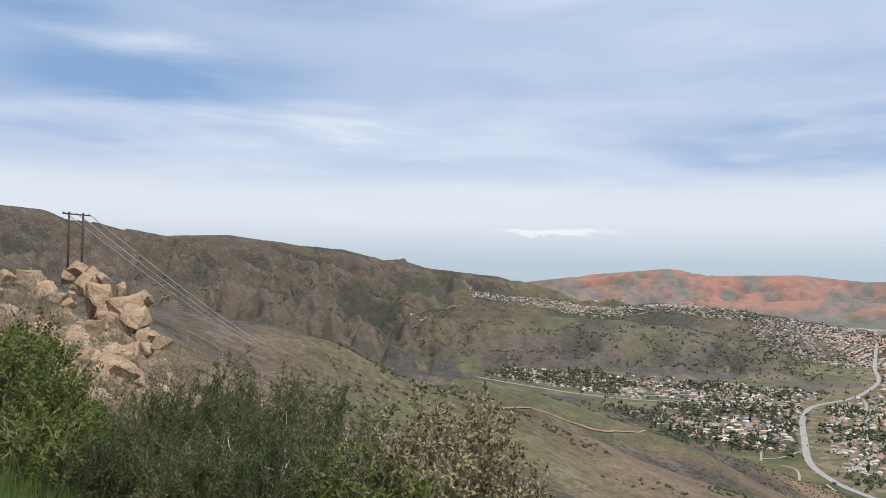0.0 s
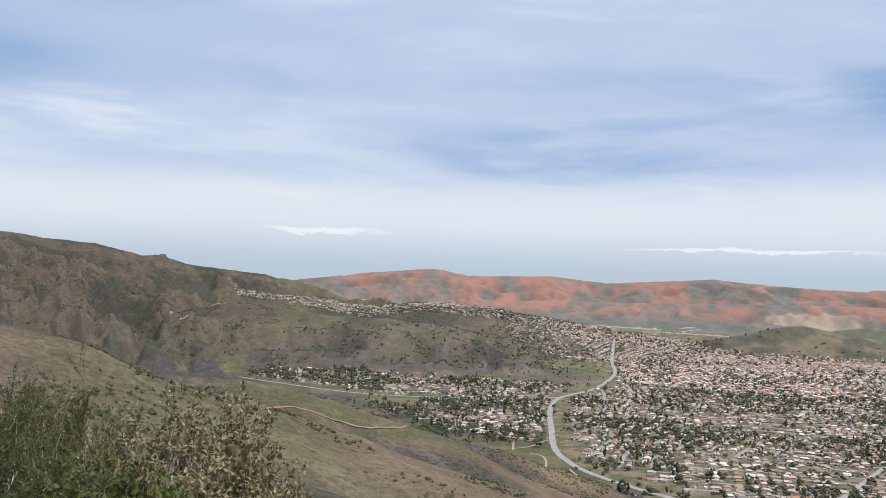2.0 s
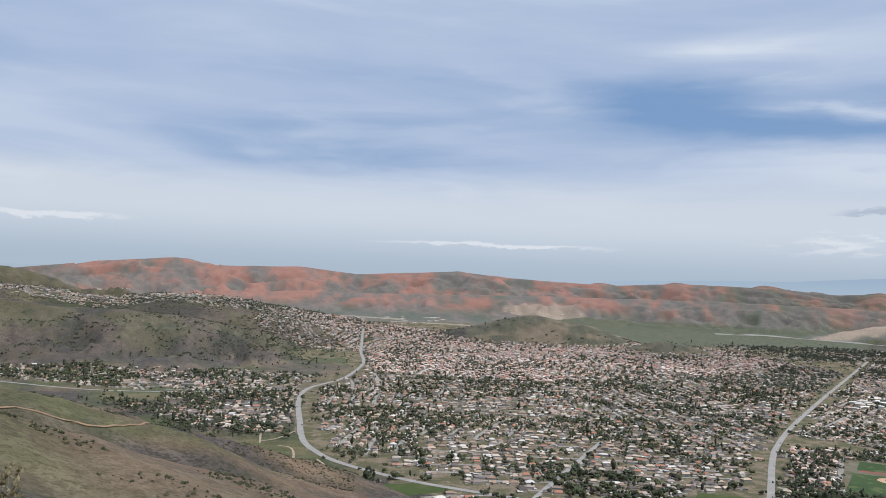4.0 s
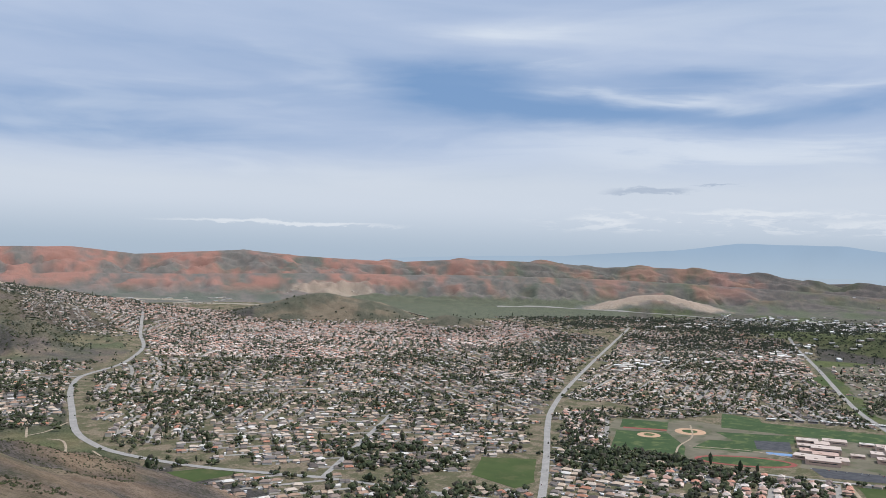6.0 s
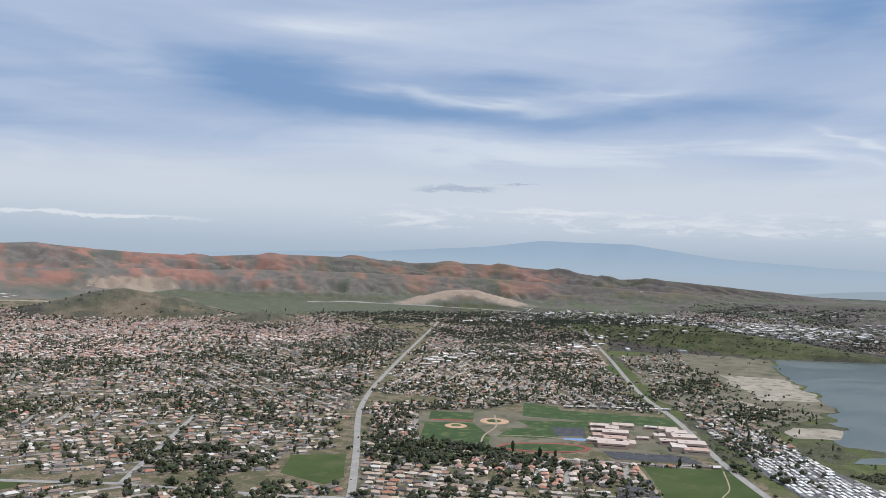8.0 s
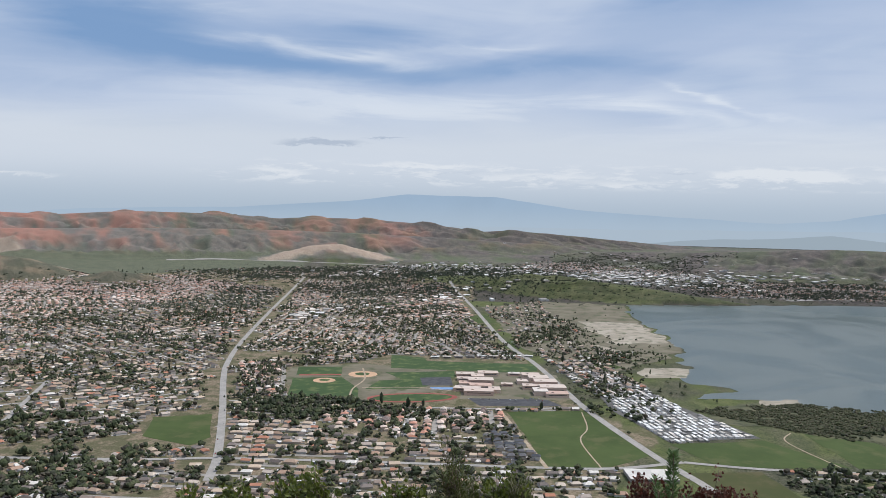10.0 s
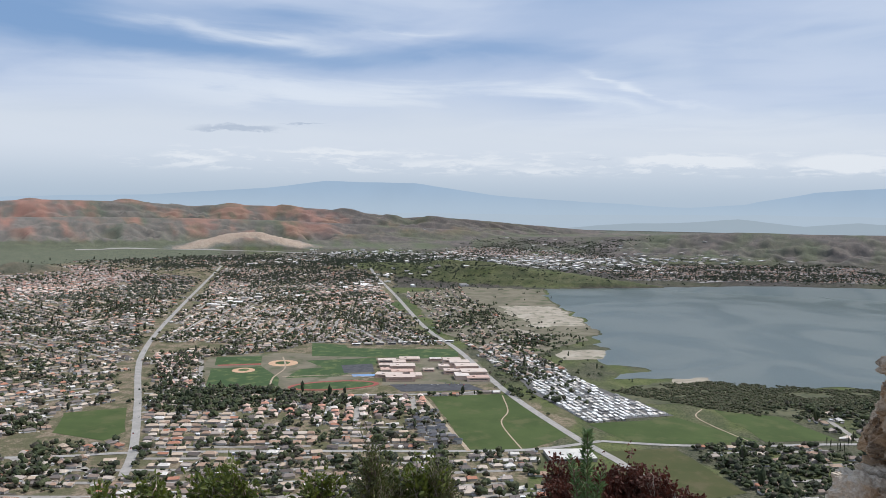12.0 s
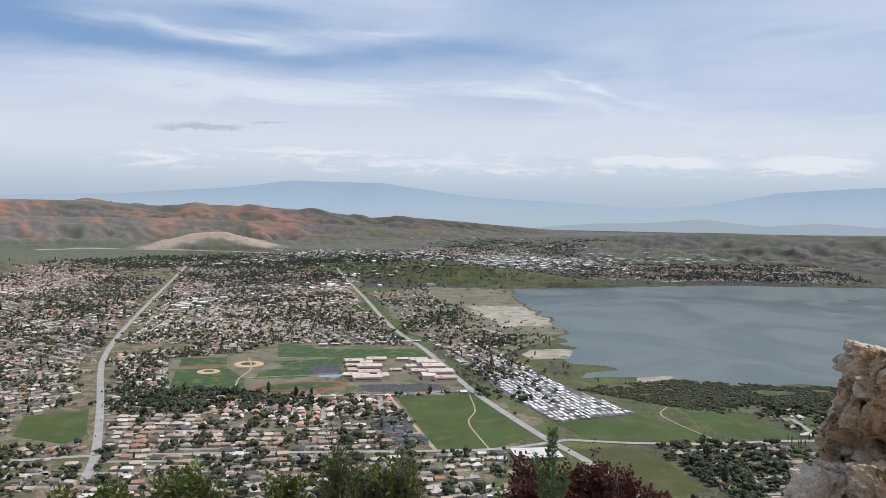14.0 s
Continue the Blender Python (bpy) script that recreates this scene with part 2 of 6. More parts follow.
def leaf_material(name, a, b, through_colour):
    m, n = material(name)
    r = any_random(n)
    c = n.mix(r, a, b)
    c = n.mix(0.4, c, n.ramp(n.noise(place(n), 3.0, 3.0), [(0.3, 0.4), (0.7, 1.0)]), "MULTIPLY")
    d = n.add("ShaderNodeBsdfPrincipled", inputs={"Base Color": c, "Roughness": 0.6})
    d.inputs["Specular IOR Level"].default_value = 0.3
    t = n.add("ShaderNodeBsdfTranslucent", inputs={"Color": through_colour})
    mixed = n.add("ShaderNodeMixShader", inputs={0: 0.22, 1: d.outputs[0], 2: t.outputs[0]})
    n.add("ShaderNodeOutputMaterial", inputs={"Surface": mixed.outputs[0]})
    return m


def granite(name, a, b, stain, scale=1.0, crack=0.5, stained=0.52):
    m, n = material(name)
    p = n.add("ShaderNodeTexCoord").outputs["Object"]
    big, mid, fine = n.noise(p, 0.6 * scale, 5.0, 0.6), n.noise(p, 3.0 * scale, 6.0, 0.65, 0.5), n.noise(p, 30.0 * scale, 4.0, 0.7)
    c = n.mix(n.step(big, 0.38, 0.62), a, b)
    c = n.mix(n.math("MULTIPLY", n.step(mid, stained, stained + 0.18), 0.8), c, stain)
    c = n.mix(0.5, c, n.ramp(fine, [(0.3, 0.45), (0.65, 1.0)]), "MULTIPLY")
    v = n.add("ShaderNodeTexVoronoi")
    v.feature = "DISTANCE_TO_EDGE"
    n.link(n.mix(0.12, p, n.noise(p, 2.0, 4.0)), v.inputs["Vector"])
    v.inputs["Scale"].default_value = 1.3 * scale
    gap = n.step(v.outputs["Distance"], 0.0, 0.035)
    c = n.mix(n.math("MULTIPLY", n.math("SUBTRACT", 1.0, gap), crack), c, (0.05, 0.035, 0.025))
    h = n.math("ADD", n.math("MULTIPLY", mid, 0.7), n.math("ADD", n.math("MULTIPLY", fine, 0.15), n.math("MULTIPLY", gap, 0.3 * crack)))
    finish(n, c, 0.92, h, 0.6, 0.12 / scale, 0.15)
    return m


M_TERRAIN = terrain_material()
M_WATER = water_material()
M_ROAD = two_tone("worn_asphalt", (0.275, 0.258, 0.235), (0.34, 0.318, 0.29), 0.05, c=(0.24, 0.228, 0.21), scale2=0.3)
M_STREET = two_tone("grey_street", (0.235, 0.216, 0.192), (0.315, 0.290, 0.258), 0.05)
M_PARK = two_tone("dark_park_asphalt", (0.095, 0.090, 0.085), (0.135, 0.128, 0.118), 0.05)
M_LOT = two_tone("dark_asphalt", (0.055, 0.055, 0.06), (0.085, 0.085, 0.088), 0.08)
M_TRACK_SOIL = two_tone("bare_track", (0.32, 0.25, 0.175), (0.40, 0.325, 0.24), 0.1, c=(0.25, 0.2, 0.13), scale2=0.5)
M_RED_SOIL = two_tone("orange_track", (0.26, 0.165, 0.095), (0.31, 0.21, 0.13), 0.15, c=(0.25, 0.17, 0.10), scale2=0.5)
M_GRASS = two_tone("spring_grass", (0.046, 0.068, 0.018), (0.062, 0.086, 0.025), 0.012, c=(0.086, 0.094, 0.036), scale2=0.02)
M_TURF = two_tone("sports_turf", (0.040, 0.070, 0.024), (0.052, 0.084, 0.030), 0.02, c=(0.11, 0.13, 0.05), scale2=0.04)
M_OLIVE = two_tone("olive_grass", (0.054, 0.062, 0.020), (0.070, 0.070, 0.026), 0.015, c=(0.090, 0.080, 0.038), scale2=0.03)
M_SCRUBLAND = two_tone("shore_scrubland", (0.125, 0.112, 0.075), (0.185, 0.162, 0.115), 0.012, c=(0.082, 0.090, 0.044), scale2=0.02)
M_MARSH = two_tone("marsh_scrub", (0.072, 0.076, 0.040), (0.112, 0.108, 0.062), 0.02, c=(0.046, 0.054, 0.028), scale2=0.05)
M_SAND = two_tone("pale_sand", (0.27, 0.235, 0.18), (0.37, 0.325, 0.26), 0.02, c=(0.13, 0.13, 0.08), scale2=0.03)
M_INFIELD = two_tone("infield_clay", (0.46, 0.29, 0.18), (0.52, 0.34, 0.22), 0.1)
M_RED_TRACK = two_tone("running_track", (0.23, 0.070, 0.055), (0.29, 0.095, 0.075), 0.1)
M_BLUE = two_tone("blue_court", (0.15, 0.25, 0.42), (0.20, 0.30, 0.46), 0.1)
M_PALE = two_tone("pale_concrete", (0.48, 0.46, 0.42), (0.58, 0.55, 0.50), 0.1)
M_WALL = palette("house_walls", [(0.50, 0.44, 0.36), (0.56, 0.52, 0.46), (0.42, 0.36, 0.28), (0.62, 0.60, 0.57), (0.46, 0.38, 0.30), (0.36, 0.33, 0.30)])
M_ROOF = palette("house_roofs", [(0.38, 0.255, 0.185), (0.27, 0.21, 0.175), (0.50, 0.39, 0.295), (0.17, 0.145, 0.13), (0.40, 0.335, 0.29), (0.56, 0.47, 0.385), (0.12, 0.10, 0.09), (0.42, 0.20, 0.13), (0.66, 0.62, 0.565), (0.32, 0.22, 0.16), (0.48, 0.405, 0.345), (0.40, 0.29, 0.215), (0.22, 0.185, 0.165), (0.55, 0.43, 0.325)])
M_ROOF_PINK = palette("clay_tile_roofs", [(0.50, 0.32, 0.25), (0.62, 0.44, 0.35), (0.44, 0.31, 0.25), (0.66, 0.53, 0.45), (0.36, 0.22, 0.17), (0.54, 0.28, 0.20), (0.58, 0.50, 0.44), (0.22, 0.17, 0.15), (0.70, 0.62, 0.55)])
M_CLUTTER = palette("yard_clutter", [(0.62, 0.60, 0.57), (0.14, 0.13, 0.12), (0.45, 0.40, 0.33), (0.78, 0.77, 0.75), (0.30, 0.22, 0.16), (0.20, 0.22, 0.25), (0.40, 0.39, 0.37)])
M_ROOF_DARK = palette("slate_roofs", [(0.07, 0.075, 0.085), (0.10, 0.10, 0.11), (0.13, 0.125, 0.13)])
M_ROOF_WHITE = palette("white_metal_roofs", [(0.78, 0.76, 0.72), (0.66, 0.64, 0.60), (0.82, 0.80, 0.76), (0.50, 0.46, 0.41), (0.72, 0.66, 0.58), (0.32, 0.30, 0.28)], rough=0.85)
M_SCHOOL = palette("school_walls", [(0.66, 0.47, 0.38), (0.72, 0.56, 0.46)])
M_SCHOOL_ROOF = palette("school_roofs", [(0.58, 0.47, 0.40), (0.64, 0.57, 0.51), (0.54, 0.38, 0.31), (0.60, 0.50, 0.43)])
M_CAR = palette("car_paint", [(0.8, 0.8, 0.8), (0.05, 0.05, 0.06), (0.35, 0.36, 0.38), (0.3, 0.03, 0.03), (0.08, 0.12, 0.25), (0.6, 0.58, 0.52)], rough=0.35, specular=0.5, spread=0.05)
M_GARAGE = palette("garage_doors", [(0.75, 0.74, 0.72), (0.55, 0.50, 0.44), (0.66, 0.62, 0.56)])
M_TREE = palette("tree_leaves", [(0.045, 0.058, 0.030), (0.055, 0.068, 0.035), (0.075, 0.090, 0.043), (0.055, 0.060, 0.040), (0.095, 0.104, 0.054), (0.088, 0.080, 0.058)], rough=0.9, spread=0.5, grain=0.9)
# far trees' leaves: haze put into the colour as paler, greyer greens
M_TREE_HAZED = palette("hazed_far_leaves", [(0.078, 0.090, 0.062), (0.095, 0.108, 0.070), (0.066, 0.078, 0.056), (0.110, 0.116, 0.078)], rough=0.9, spread=0.4, grain=0.9)
M_THICKET = palette("marsh_willows", [(0.066, 0.072, 0.038), (0.088, 0.084, 0.050), (0.054, 0.064, 0.034), (0.102, 0.094, 0.060), (0.076, 0.084, 0.040)], rough=0.95, spread=0.4, grain=0.9)
M_CHAPARRAL = palette("chaparral_leaves", [(0.060, 0.064, 0.036), (0.082, 0.082, 0.048), (0.048, 0.056, 0.028), (0.100, 0.090, 0.060), (0.070, 0.080, 0.036)], rough=0.95, spread=0.4, grain=0.9)
M_BARK = two_tone("bark", (0.10, 0.075, 0.055), (0.16, 0.125, 0.095), 3.0)
M_POLE = two_tone("creosoted_timber", (0.050, 0.036, 0.028), (0.085, 0.060, 0.045), 4.0)
M_WIRE = two_tone("aluminium_wire", (0.55, 0.55, 0.56), (0.62, 0.62, 0.63), 1.0, rough=0.5)
M_ROCK = granite("weathered_granite", (0.34, 0.23, 0.145), (0.42, 0.32, 0.22), (0.14, 0.095, 0.064), 1.0, 0.5)
M_NEAR_ROCK = granite("lichened_rock", (0.43, 0.29, 0.17), (0.68, 0.60, 0.49), (0.070, 0.045, 0.032), 3.6, 0.0, 0.50)
M_SAGE = leaf_material("sage_leaves", (0.046, 0.060, 0.020), (0.160, 0.162, 0.066), (0.12, 0.16, 0.03))
M_SAGE_DARK = leaf_material("dark_sage_leaves", (0.030, 0.044, 0.015), (0.096, 0.110, 0.040), (0.08, 0.12, 0.03))
M_BRIGHT = leaf_material("bright_leaves", (0.055, 0.082, 0.018), (0.125, 0.145, 0.032), (0.22, 0.27, 0.04))
M_DULL = leaf_material("laurel_leaves", (0.095, 0.095, 0.040), (0.420, 0.340, 0.200), (0.16, 0.15, 0.05))
M_DRY = leaf_material("red_brown_leaves", (0.075, 0.028, 0.020), (0.125, 0.045, 0.030), (0.15, 0.05, 0.03))
M_SPRUCE = leaf_material("sapling_leaves", (0.095, 0.165, 0.065), (0.160, 0.240, 0.105), (0.12, 0.2, 0.06))
M_BLADE = leaf_material("grass_blades", (0.075, 0.120, 0.028), (0.130, 0.170, 0.050), (0.2, 0.28, 0.06))
M_TWIG = two_tone("grey_twigs", (0.13, 0.10, 0.075), (0.30, 0.26, 0.21), 2.0)
M_STEM = two_tone("dark_stems", (0.055, 0.050, 0.030), (0.150, 0.130, 0.085), 2.0)
M_DEAD = two_tone("bleached_wood", (0.36, 0.32, 0.265), (0.52, 0.47, 0.40), 6.0)


# ---- meshes ----
def link_mesh(name, mesh, mats, parent=None, label="", category="", group="", kind=""):
    for m in mats:
        mesh.materials.append(m)
    ob = new(name, mesh)
    if parent is not None:
        ob.parent = parent
    return tagged(ob, label, category, group, kind)


def array_mesh(name, verts, faces, slots=None, smooth=False):
    """A mesh from arrays: verts (n, 3), faces (m, k) with one k."""
    me = bpy.data.meshes.new(name)
    k = faces.shape[1]
    me.vertices.add(len(verts))
    me.vertices.foreach_set("co", np.asarray(verts, np.float32).ravel())
    me.loops.add(faces.size)
    me.loops.foreach_set("vertex_index", faces.astype(np.int32).ravel())
    me.polygons.add(len(faces))
    me.polygons.foreach_set("loop_start", np.arange(0, faces.size, k, dtype=np.int32))
    me.polygons.foreach_set("loop_total", np.full(len(faces), k, np.int32))
    if slots is not None:
        me.polygons.foreach_set("material_index", np.asarray(slots, np.int32))
    me.polygons.foreach_set("use_smooth", np.full(len(faces), smooth))
    me.update(calc_edges=True)
    me.validate()
    return me


def part(name, bm, mat, parent, label="", smooth=False):
    me = bpy.data.meshes.new(name)
    bm.to_mesh(me)
    bm.free()
    if smooth:
        me.polygons.foreach_set("use_smooth", np.ones(len(me.polygons), bool))
    return link_mesh(name, me, [mat], parent, label)


def empty(name, m, label, category, group="", kind=""):
    ob = new(name)
    ob.empty_display_size = 0.3
    ob.matrix_world = m
    return tagged(ob, label, category, group, kind)


# ---- the lie of the land ----
def lattice(ix, iy, seed):
    h = (ix.astype(np.int64) * 374761393 + iy.astype(np.int64) * 668265263 + seed * 974634777) & 0x7FFFFFFF
    h = ((h ^ (h >> 13)) * 1274126177) & 0x7FFFFFFF
    return ((h ^ (h >> 16)) & 0xFFFF) / 65535.0


def value_noise(x, y, seed):
    ix, iy = np.floor(x), np.floor(y)
    fx, fy = x - ix, y - iy
    fx, fy = fx * fx * (3 - 2 * fx), fy * fy * (3 - 2 * fy)
    a, b = lattice(ix, iy, seed), lattice(ix + 1, iy, seed)
    c, d = lattice(ix, iy + 1, seed), lattice(ix + 1, iy + 1, seed)
    return (a * (1 - fx) + b * fx) * (1 - fy) + (c * (1 - fx) + d * fx) * fy


def fbm(x, y, size, octaves=5, seed=0, ridged=False):
    total, amp, norm = 0.0, 1.0, 0.0
    for k in range(octaves):
        v = value_noise(x / size * 2**k + 17.3 * k, y / size * 2**k - 9.1 * k, seed + k)
        if ridged:
            v = 1 - np.abs(2 * v - 1)
        total, norm, amp = total + amp * v, norm + amp, amp * 0.5
    return total / norm


def folds(x, y, size, stretch, seed, octaves=5):
    """Ribs and gullies that run down towards the valley, round the viewer's hill."""
    b, r = np.arctan2(x, y), np.hypot(x, y)
    sway = (fbm(x, y, size * 3, 2, seed + 40) - 0.5) * 0.9
    return fbm(b * 4000 + sway * size, r / stretch, size, octaves, seed, True)


def spot(bearing, dist, lift):
    """Bearing in degrees, distance, and the angle in degrees by which the spot lies above the eye: x, y, z."""
    b = radians(bearing)
    return dist * math.sin(b), dist * math.cos(b), EYE + dist * math.tan(radians(lift))


def ridge(x, y, crest, slope, blunt):
    """Height of a ridge with that crest line, falling off to both sides."""
    best, drop = np.full(np.shape(x), -1e9), np.zeros(np.shape(x))
    for (x0, y0, z0), (x1, y1, z1) in zip(crest, crest[1:]):
        dx, dy = x1 - x0, y1 - y0
        k = np.clip(((x - x0) * dx + (y - y0) * dy) / (dx * dx + dy * dy), 0, 1)
        d = np.hypot(x - x0 - k * dx, y - y0 - k * dy)
        down = slope * (np.sqrt(d * d + blunt * blunt) - blunt)
        h = z0 + k * (z1 - z0) - down
        drop = np.where(h > best, down, drop)
        best = np.maximum(best, h)
    return best, drop


SPUR_A = [spot(-24, 300, -2.2), spot(-19.2, 330, -2.7), spot(-14.3, 350, -3.45), spot(-10.6, 380, -5.1), spot(-6.8, 430, -6.95), spot(-3, 480, -8.4), spot(2, 560, -11)]
SPUR_B = [spot(-9, 470, -8.2), spot(-2.3, 600, -8.4), spot(1.9, 680, -7.3), spot(4.6, 720, -8.25), spot(8.3, 780, -9.2), spot(13.2, 860, -10.3), spot(18.4, 980, -12.1), spot(22.5, 1090, -13.5), spot(26.5, 1210, -15.2)]
HILL_C = [spot(-10.6, 4300, -3.9), spot(-5, 4100, -3.5), spot(1.8, 3800, -2.2), spot(8.2, 3550, -2.95), spot(12, 3450, -3.05), spot(15.6, 3380, -3.45), spot(19, 3300, -4.65), spot(24.5, 3150, -5.95)]
RIDGE_D = [spot(-4, 5000, -0.9), spot(1.8, 4800, -1.35), spot(4.5, 4700, -1.66), spot(10.1, 4650, -2.25), spot(13, 4600, -2.35), spot(15.2, 4550, -1.95), spot(17, 4600, -2.7), spot(19, 4700, -3.2), spot(25.6, 5000, -3.6)]
RANGE_E = [spot(-40, 4600, 4.2), spot(-27.7, 4800, 3.46), spot(-25.9, 4850, 3.35), spot(-22.7, 4900, 2.72), spot(-18.3, 5000, 1.91), spot(-14.4, 5000, 2.1), spot(-10, 5100, 1.59), spot(-7, 5200, 1.35), spot(-3.6, 5300, 0.66), spot(-0.9, 5400, 0.14), spot(2.9, 5500, -0.24), spot(5, 5600, -0.75), spot(8, 5700, -1.9)]
POPPY_HILLS = [spot(4, 10500, -0.75), spot(5.7, 10200, -0.64), spot(10.4, 9800, -0.01), spot(14.8, 9500, 0.40), spot(17.7, 9500, -0.02), spot(22.7, 9300, 0.14), spot(26.6, 9300, -0.2), spot(33.4, 9200, 0.27), spot(36.8, 9300, -0.03), spot(43.6, 9500, -0.27), spot(48.1, 9400, 0.05), spot(53.4, 9600, 0.0), spot(57.5, 9700, -0.22), spot(59.8, 9700, -0.1), spot(62.7, 9800, -0.17), spot(67.4, 10000, -0.43), spot(71.1, 10300, -0.84), spot(73, 10300, -0.72), spot(78, 10800, -1.05), spot(84, 11500, -1.5)]
FOOT_HILLS = [spot(22, 7600, -1.5), spot(30, 7500, -1.4), spot(37, 7600, -1.2), spot(44, 7800, -1.1), spot(50, 7700, -1.0), spot(56, 7900, -1.0), spot(62, 8100, -1.1), spot(68, 8500, -1.3), spot(75, 8900, -1.6)]
CLAY_HILL = [spot(57.6, 6300, -2.95), spot(58.8, 6400, -2.42), spot(59.8, 6500, -1.98), spot(61.5, 6550, -1.85), spot(62.6, 6500, -2.45), spot(63.6, 6400, -2.95)]
TOWN_HILL = [spot(36.9, 4600, -3.45), spot(37.6, 4600, -2.95), spot(38.6, 4650, -2.48), spot(40.1, 4650, -2.72), spot(41.6, 4600, -3.4)]
KNOLL = [spot(46.2, 4200, -4.45), spot(47.0, 4200, -3.76), spot(48.5, 4200, -3.97), spot(50.0, 4100, -4.55)]
LAKE_HILLS = [spot(79, 7200, -2.0), spot(84, 7000, -1.9), spot(87.1, 6900, -1.75), spot(93.2, 6800, -1.42), spot(97.5, 6800, -1.44), spot(102.8, 6900, -1.36), spot(112, 7000, -1.3)]
KNOBS = [(47.9, 0.14), (53.35, 0.17), (59.85, 0.0), (63.2, -0.04), (67.2, -0.23), (73.0, -0.66), (56.2, -0.08), (50.5, 0.04), (43.0, -0.1), (70.2, -0.6)]
OUTCROP = [spot(-60, 60, 4), spot(-40, 70, 2.4), spot(-30, 85, 0.6), spot(-26, 95, -0.3), spot(-23.5, 100, -1.1), spot(-21.5, 82, -2.2), spot(-19.8, 66, -4.6), spot(-18.5, 55, -8.5)]


def height(x, y):
    x, y = np.asarray(x, float), np.asarray(y, float)
    r = np.hypot(x, y)
    down = x * math.sin(radians(62)) + y * math.cos(radians(62))
    ledge = np.clip((np.degrees(np.arctan2(x, y)) - 36) / 10, 0, 1) * (x > 0)
    fall = 0.445 * down - 0.33 * ledge * np.minimum(down, 6.0)
    own = EYE - 1.62 - np.where(down > 0, fall, 0.20 * down)
    own = own - 0.25 * np.maximum(r - 250, 0) * (down > -0.2 * r) * np.clip(0.35 + down / (r + 1), 0, 1)
    own = own + (fbm(x, y, 60, 5, 3) - 0.5) * np.clip(r / 12 - 0.6, 0, 12)
    own = np.minimum(own, 560)
    out = ridge(x, y, OUTCROP, 0.62, 3)[0] + (fbm(x, y, 14, 4, 5) - 0.5) * 2.0
    land = np.maximum(own, np.where(r < 300, out, -1e9))
    near_ribs = (fbm(x, y, 420, 6, 11, True) - 0.62, fbm(x, y, 150, 5, 12, True) - 0.6)
    mid_ribs = (folds(x, y, 330, 1.6, 13) - 0.80, folds(x, y, 110, 1.5, 14, 4) - 0.78)
    far_ribs = (folds(x, y, 190, 3.0, 15) - 0.80, folds(x, y, 60, 3.0, 16, 4) - 0.78)

    def hill(line, rough, small, ribs):
        h, drop = line
        lift = np.clip(h / (60 if ribs is near_ribs else 95), 0, 1) * np.clip(0.05 + drop / (rough * 0.6), 0, 1)
        return h + lift * (rough * ribs[0] + small * ribs[1])

    for crest, slope, blunt, rough, small, ribs in (
        (SPUR_A, 0.42, 25, 24, 14, near_ribs), (SPUR_B, 0.40, 30, 34, 20, near_ribs), (HILL_C, 0.21, 80, 190, 110, mid_ribs), (RIDGE_D, 0.16, 160, 50, 18, near_ribs),
        (RANGE_E, 0.22, 50, 260, 140, mid_ribs), (POPPY_HILLS, 0.17, 90, 180, 110, far_ribs), (FOOT_HILLS, 0.13, 100, 150, 100, far_ribs), (CLAY_HILL, 0.24, 20, 40, 40, far_ribs),
        (TOWN_HILL, 0.26, 40, 40, 20, near_ribs), (KNOLL, 0.28, 30, 20, 10, near_ribs), (LAKE_HILLS, 0.10, 100, 110, 80, far_ribs)):
        land = np.maximum(land, hill(ridge(x, y, crest, slope, blunt), rough, small, ribs))
    for b, e in KNOBS:
        cone = ridge(x, y, [spot(b - 0.7, 9800, e - 0.22), spot(b - 0.15, 9800, e), spot(b + 0.2, 9800, e - 0.03), spot(b + 0.8, 9800, e - 0.26)], 0.2, 25)
        land = np.maximum(land, hill(cone, 90, 60, far_ribs))
    # green bluffs on the far shore
    far = np.exp(-(((x - 3950) * 0.90 + (y - 1050) * -0.42) / 330) ** 2 - (((x - 3950) * 0.42 + (y - 1050) * 0.90) / 850) ** 2)
    land = np.maximum(land, 62 * far * (0.55 + 0.9 * fbm(x, y, 260, 4, 31, True)) - 14)
    return np.maximum(land, 0.0)


NEAR, ROOM, SPAN = 3500.0, 1370.0, 9500.0


def drawn_in(p):
    """The country past the lake is drawn in along the line of sight, to lie within the 5 km that the camera sees."""
    p = np.array(p, float)
    r = np.hypot(p[:, 0], p[:, 1])
    over = np.clip((r - NEAR) / SPAN, 0, 1)
    k = np.where(over > 0, (NEAR + ROOM * (1 - (1 - over) ** 2)) / np.maximum(r, 1), 1.0)[:, None]
    return np.array([0, 0, EYE]) + (p - np.array([0, 0, EYE])) * k


# the lake's outline, round by the marsh and the far shore
LAKE = [(3400, 560), (2840, 410), (2510, 290), (2360, 270), (2190, 205), (2060, 215), (1990, 150), (1900, 200), (1830, 150), (1770, 70), (1720, 120), (1650, 130), (1700, 20), (1660, -90), (1640, -160), (1690, -260), (1720, -340), (1760, -480), (1900, -900), (2600, -1900), (3600, -2000), (4080, -1100), (3930, -360), (3660, 120)]


def inside(x, y, poly):
    x, y = np.asarray(x), np.asarray(y)
    hit = np.zeros(x.shape, bool)
    for (x0, y0), (x1, y1) in zip(poly, poly[1:] + poly[:1]):
        cross = (y0 > y) != (y1 > y)
        hit ^= cross & (x < (x1 - x0) * (y - y0) / (y1 - y0 + 1e-9) + x0)
    return hit


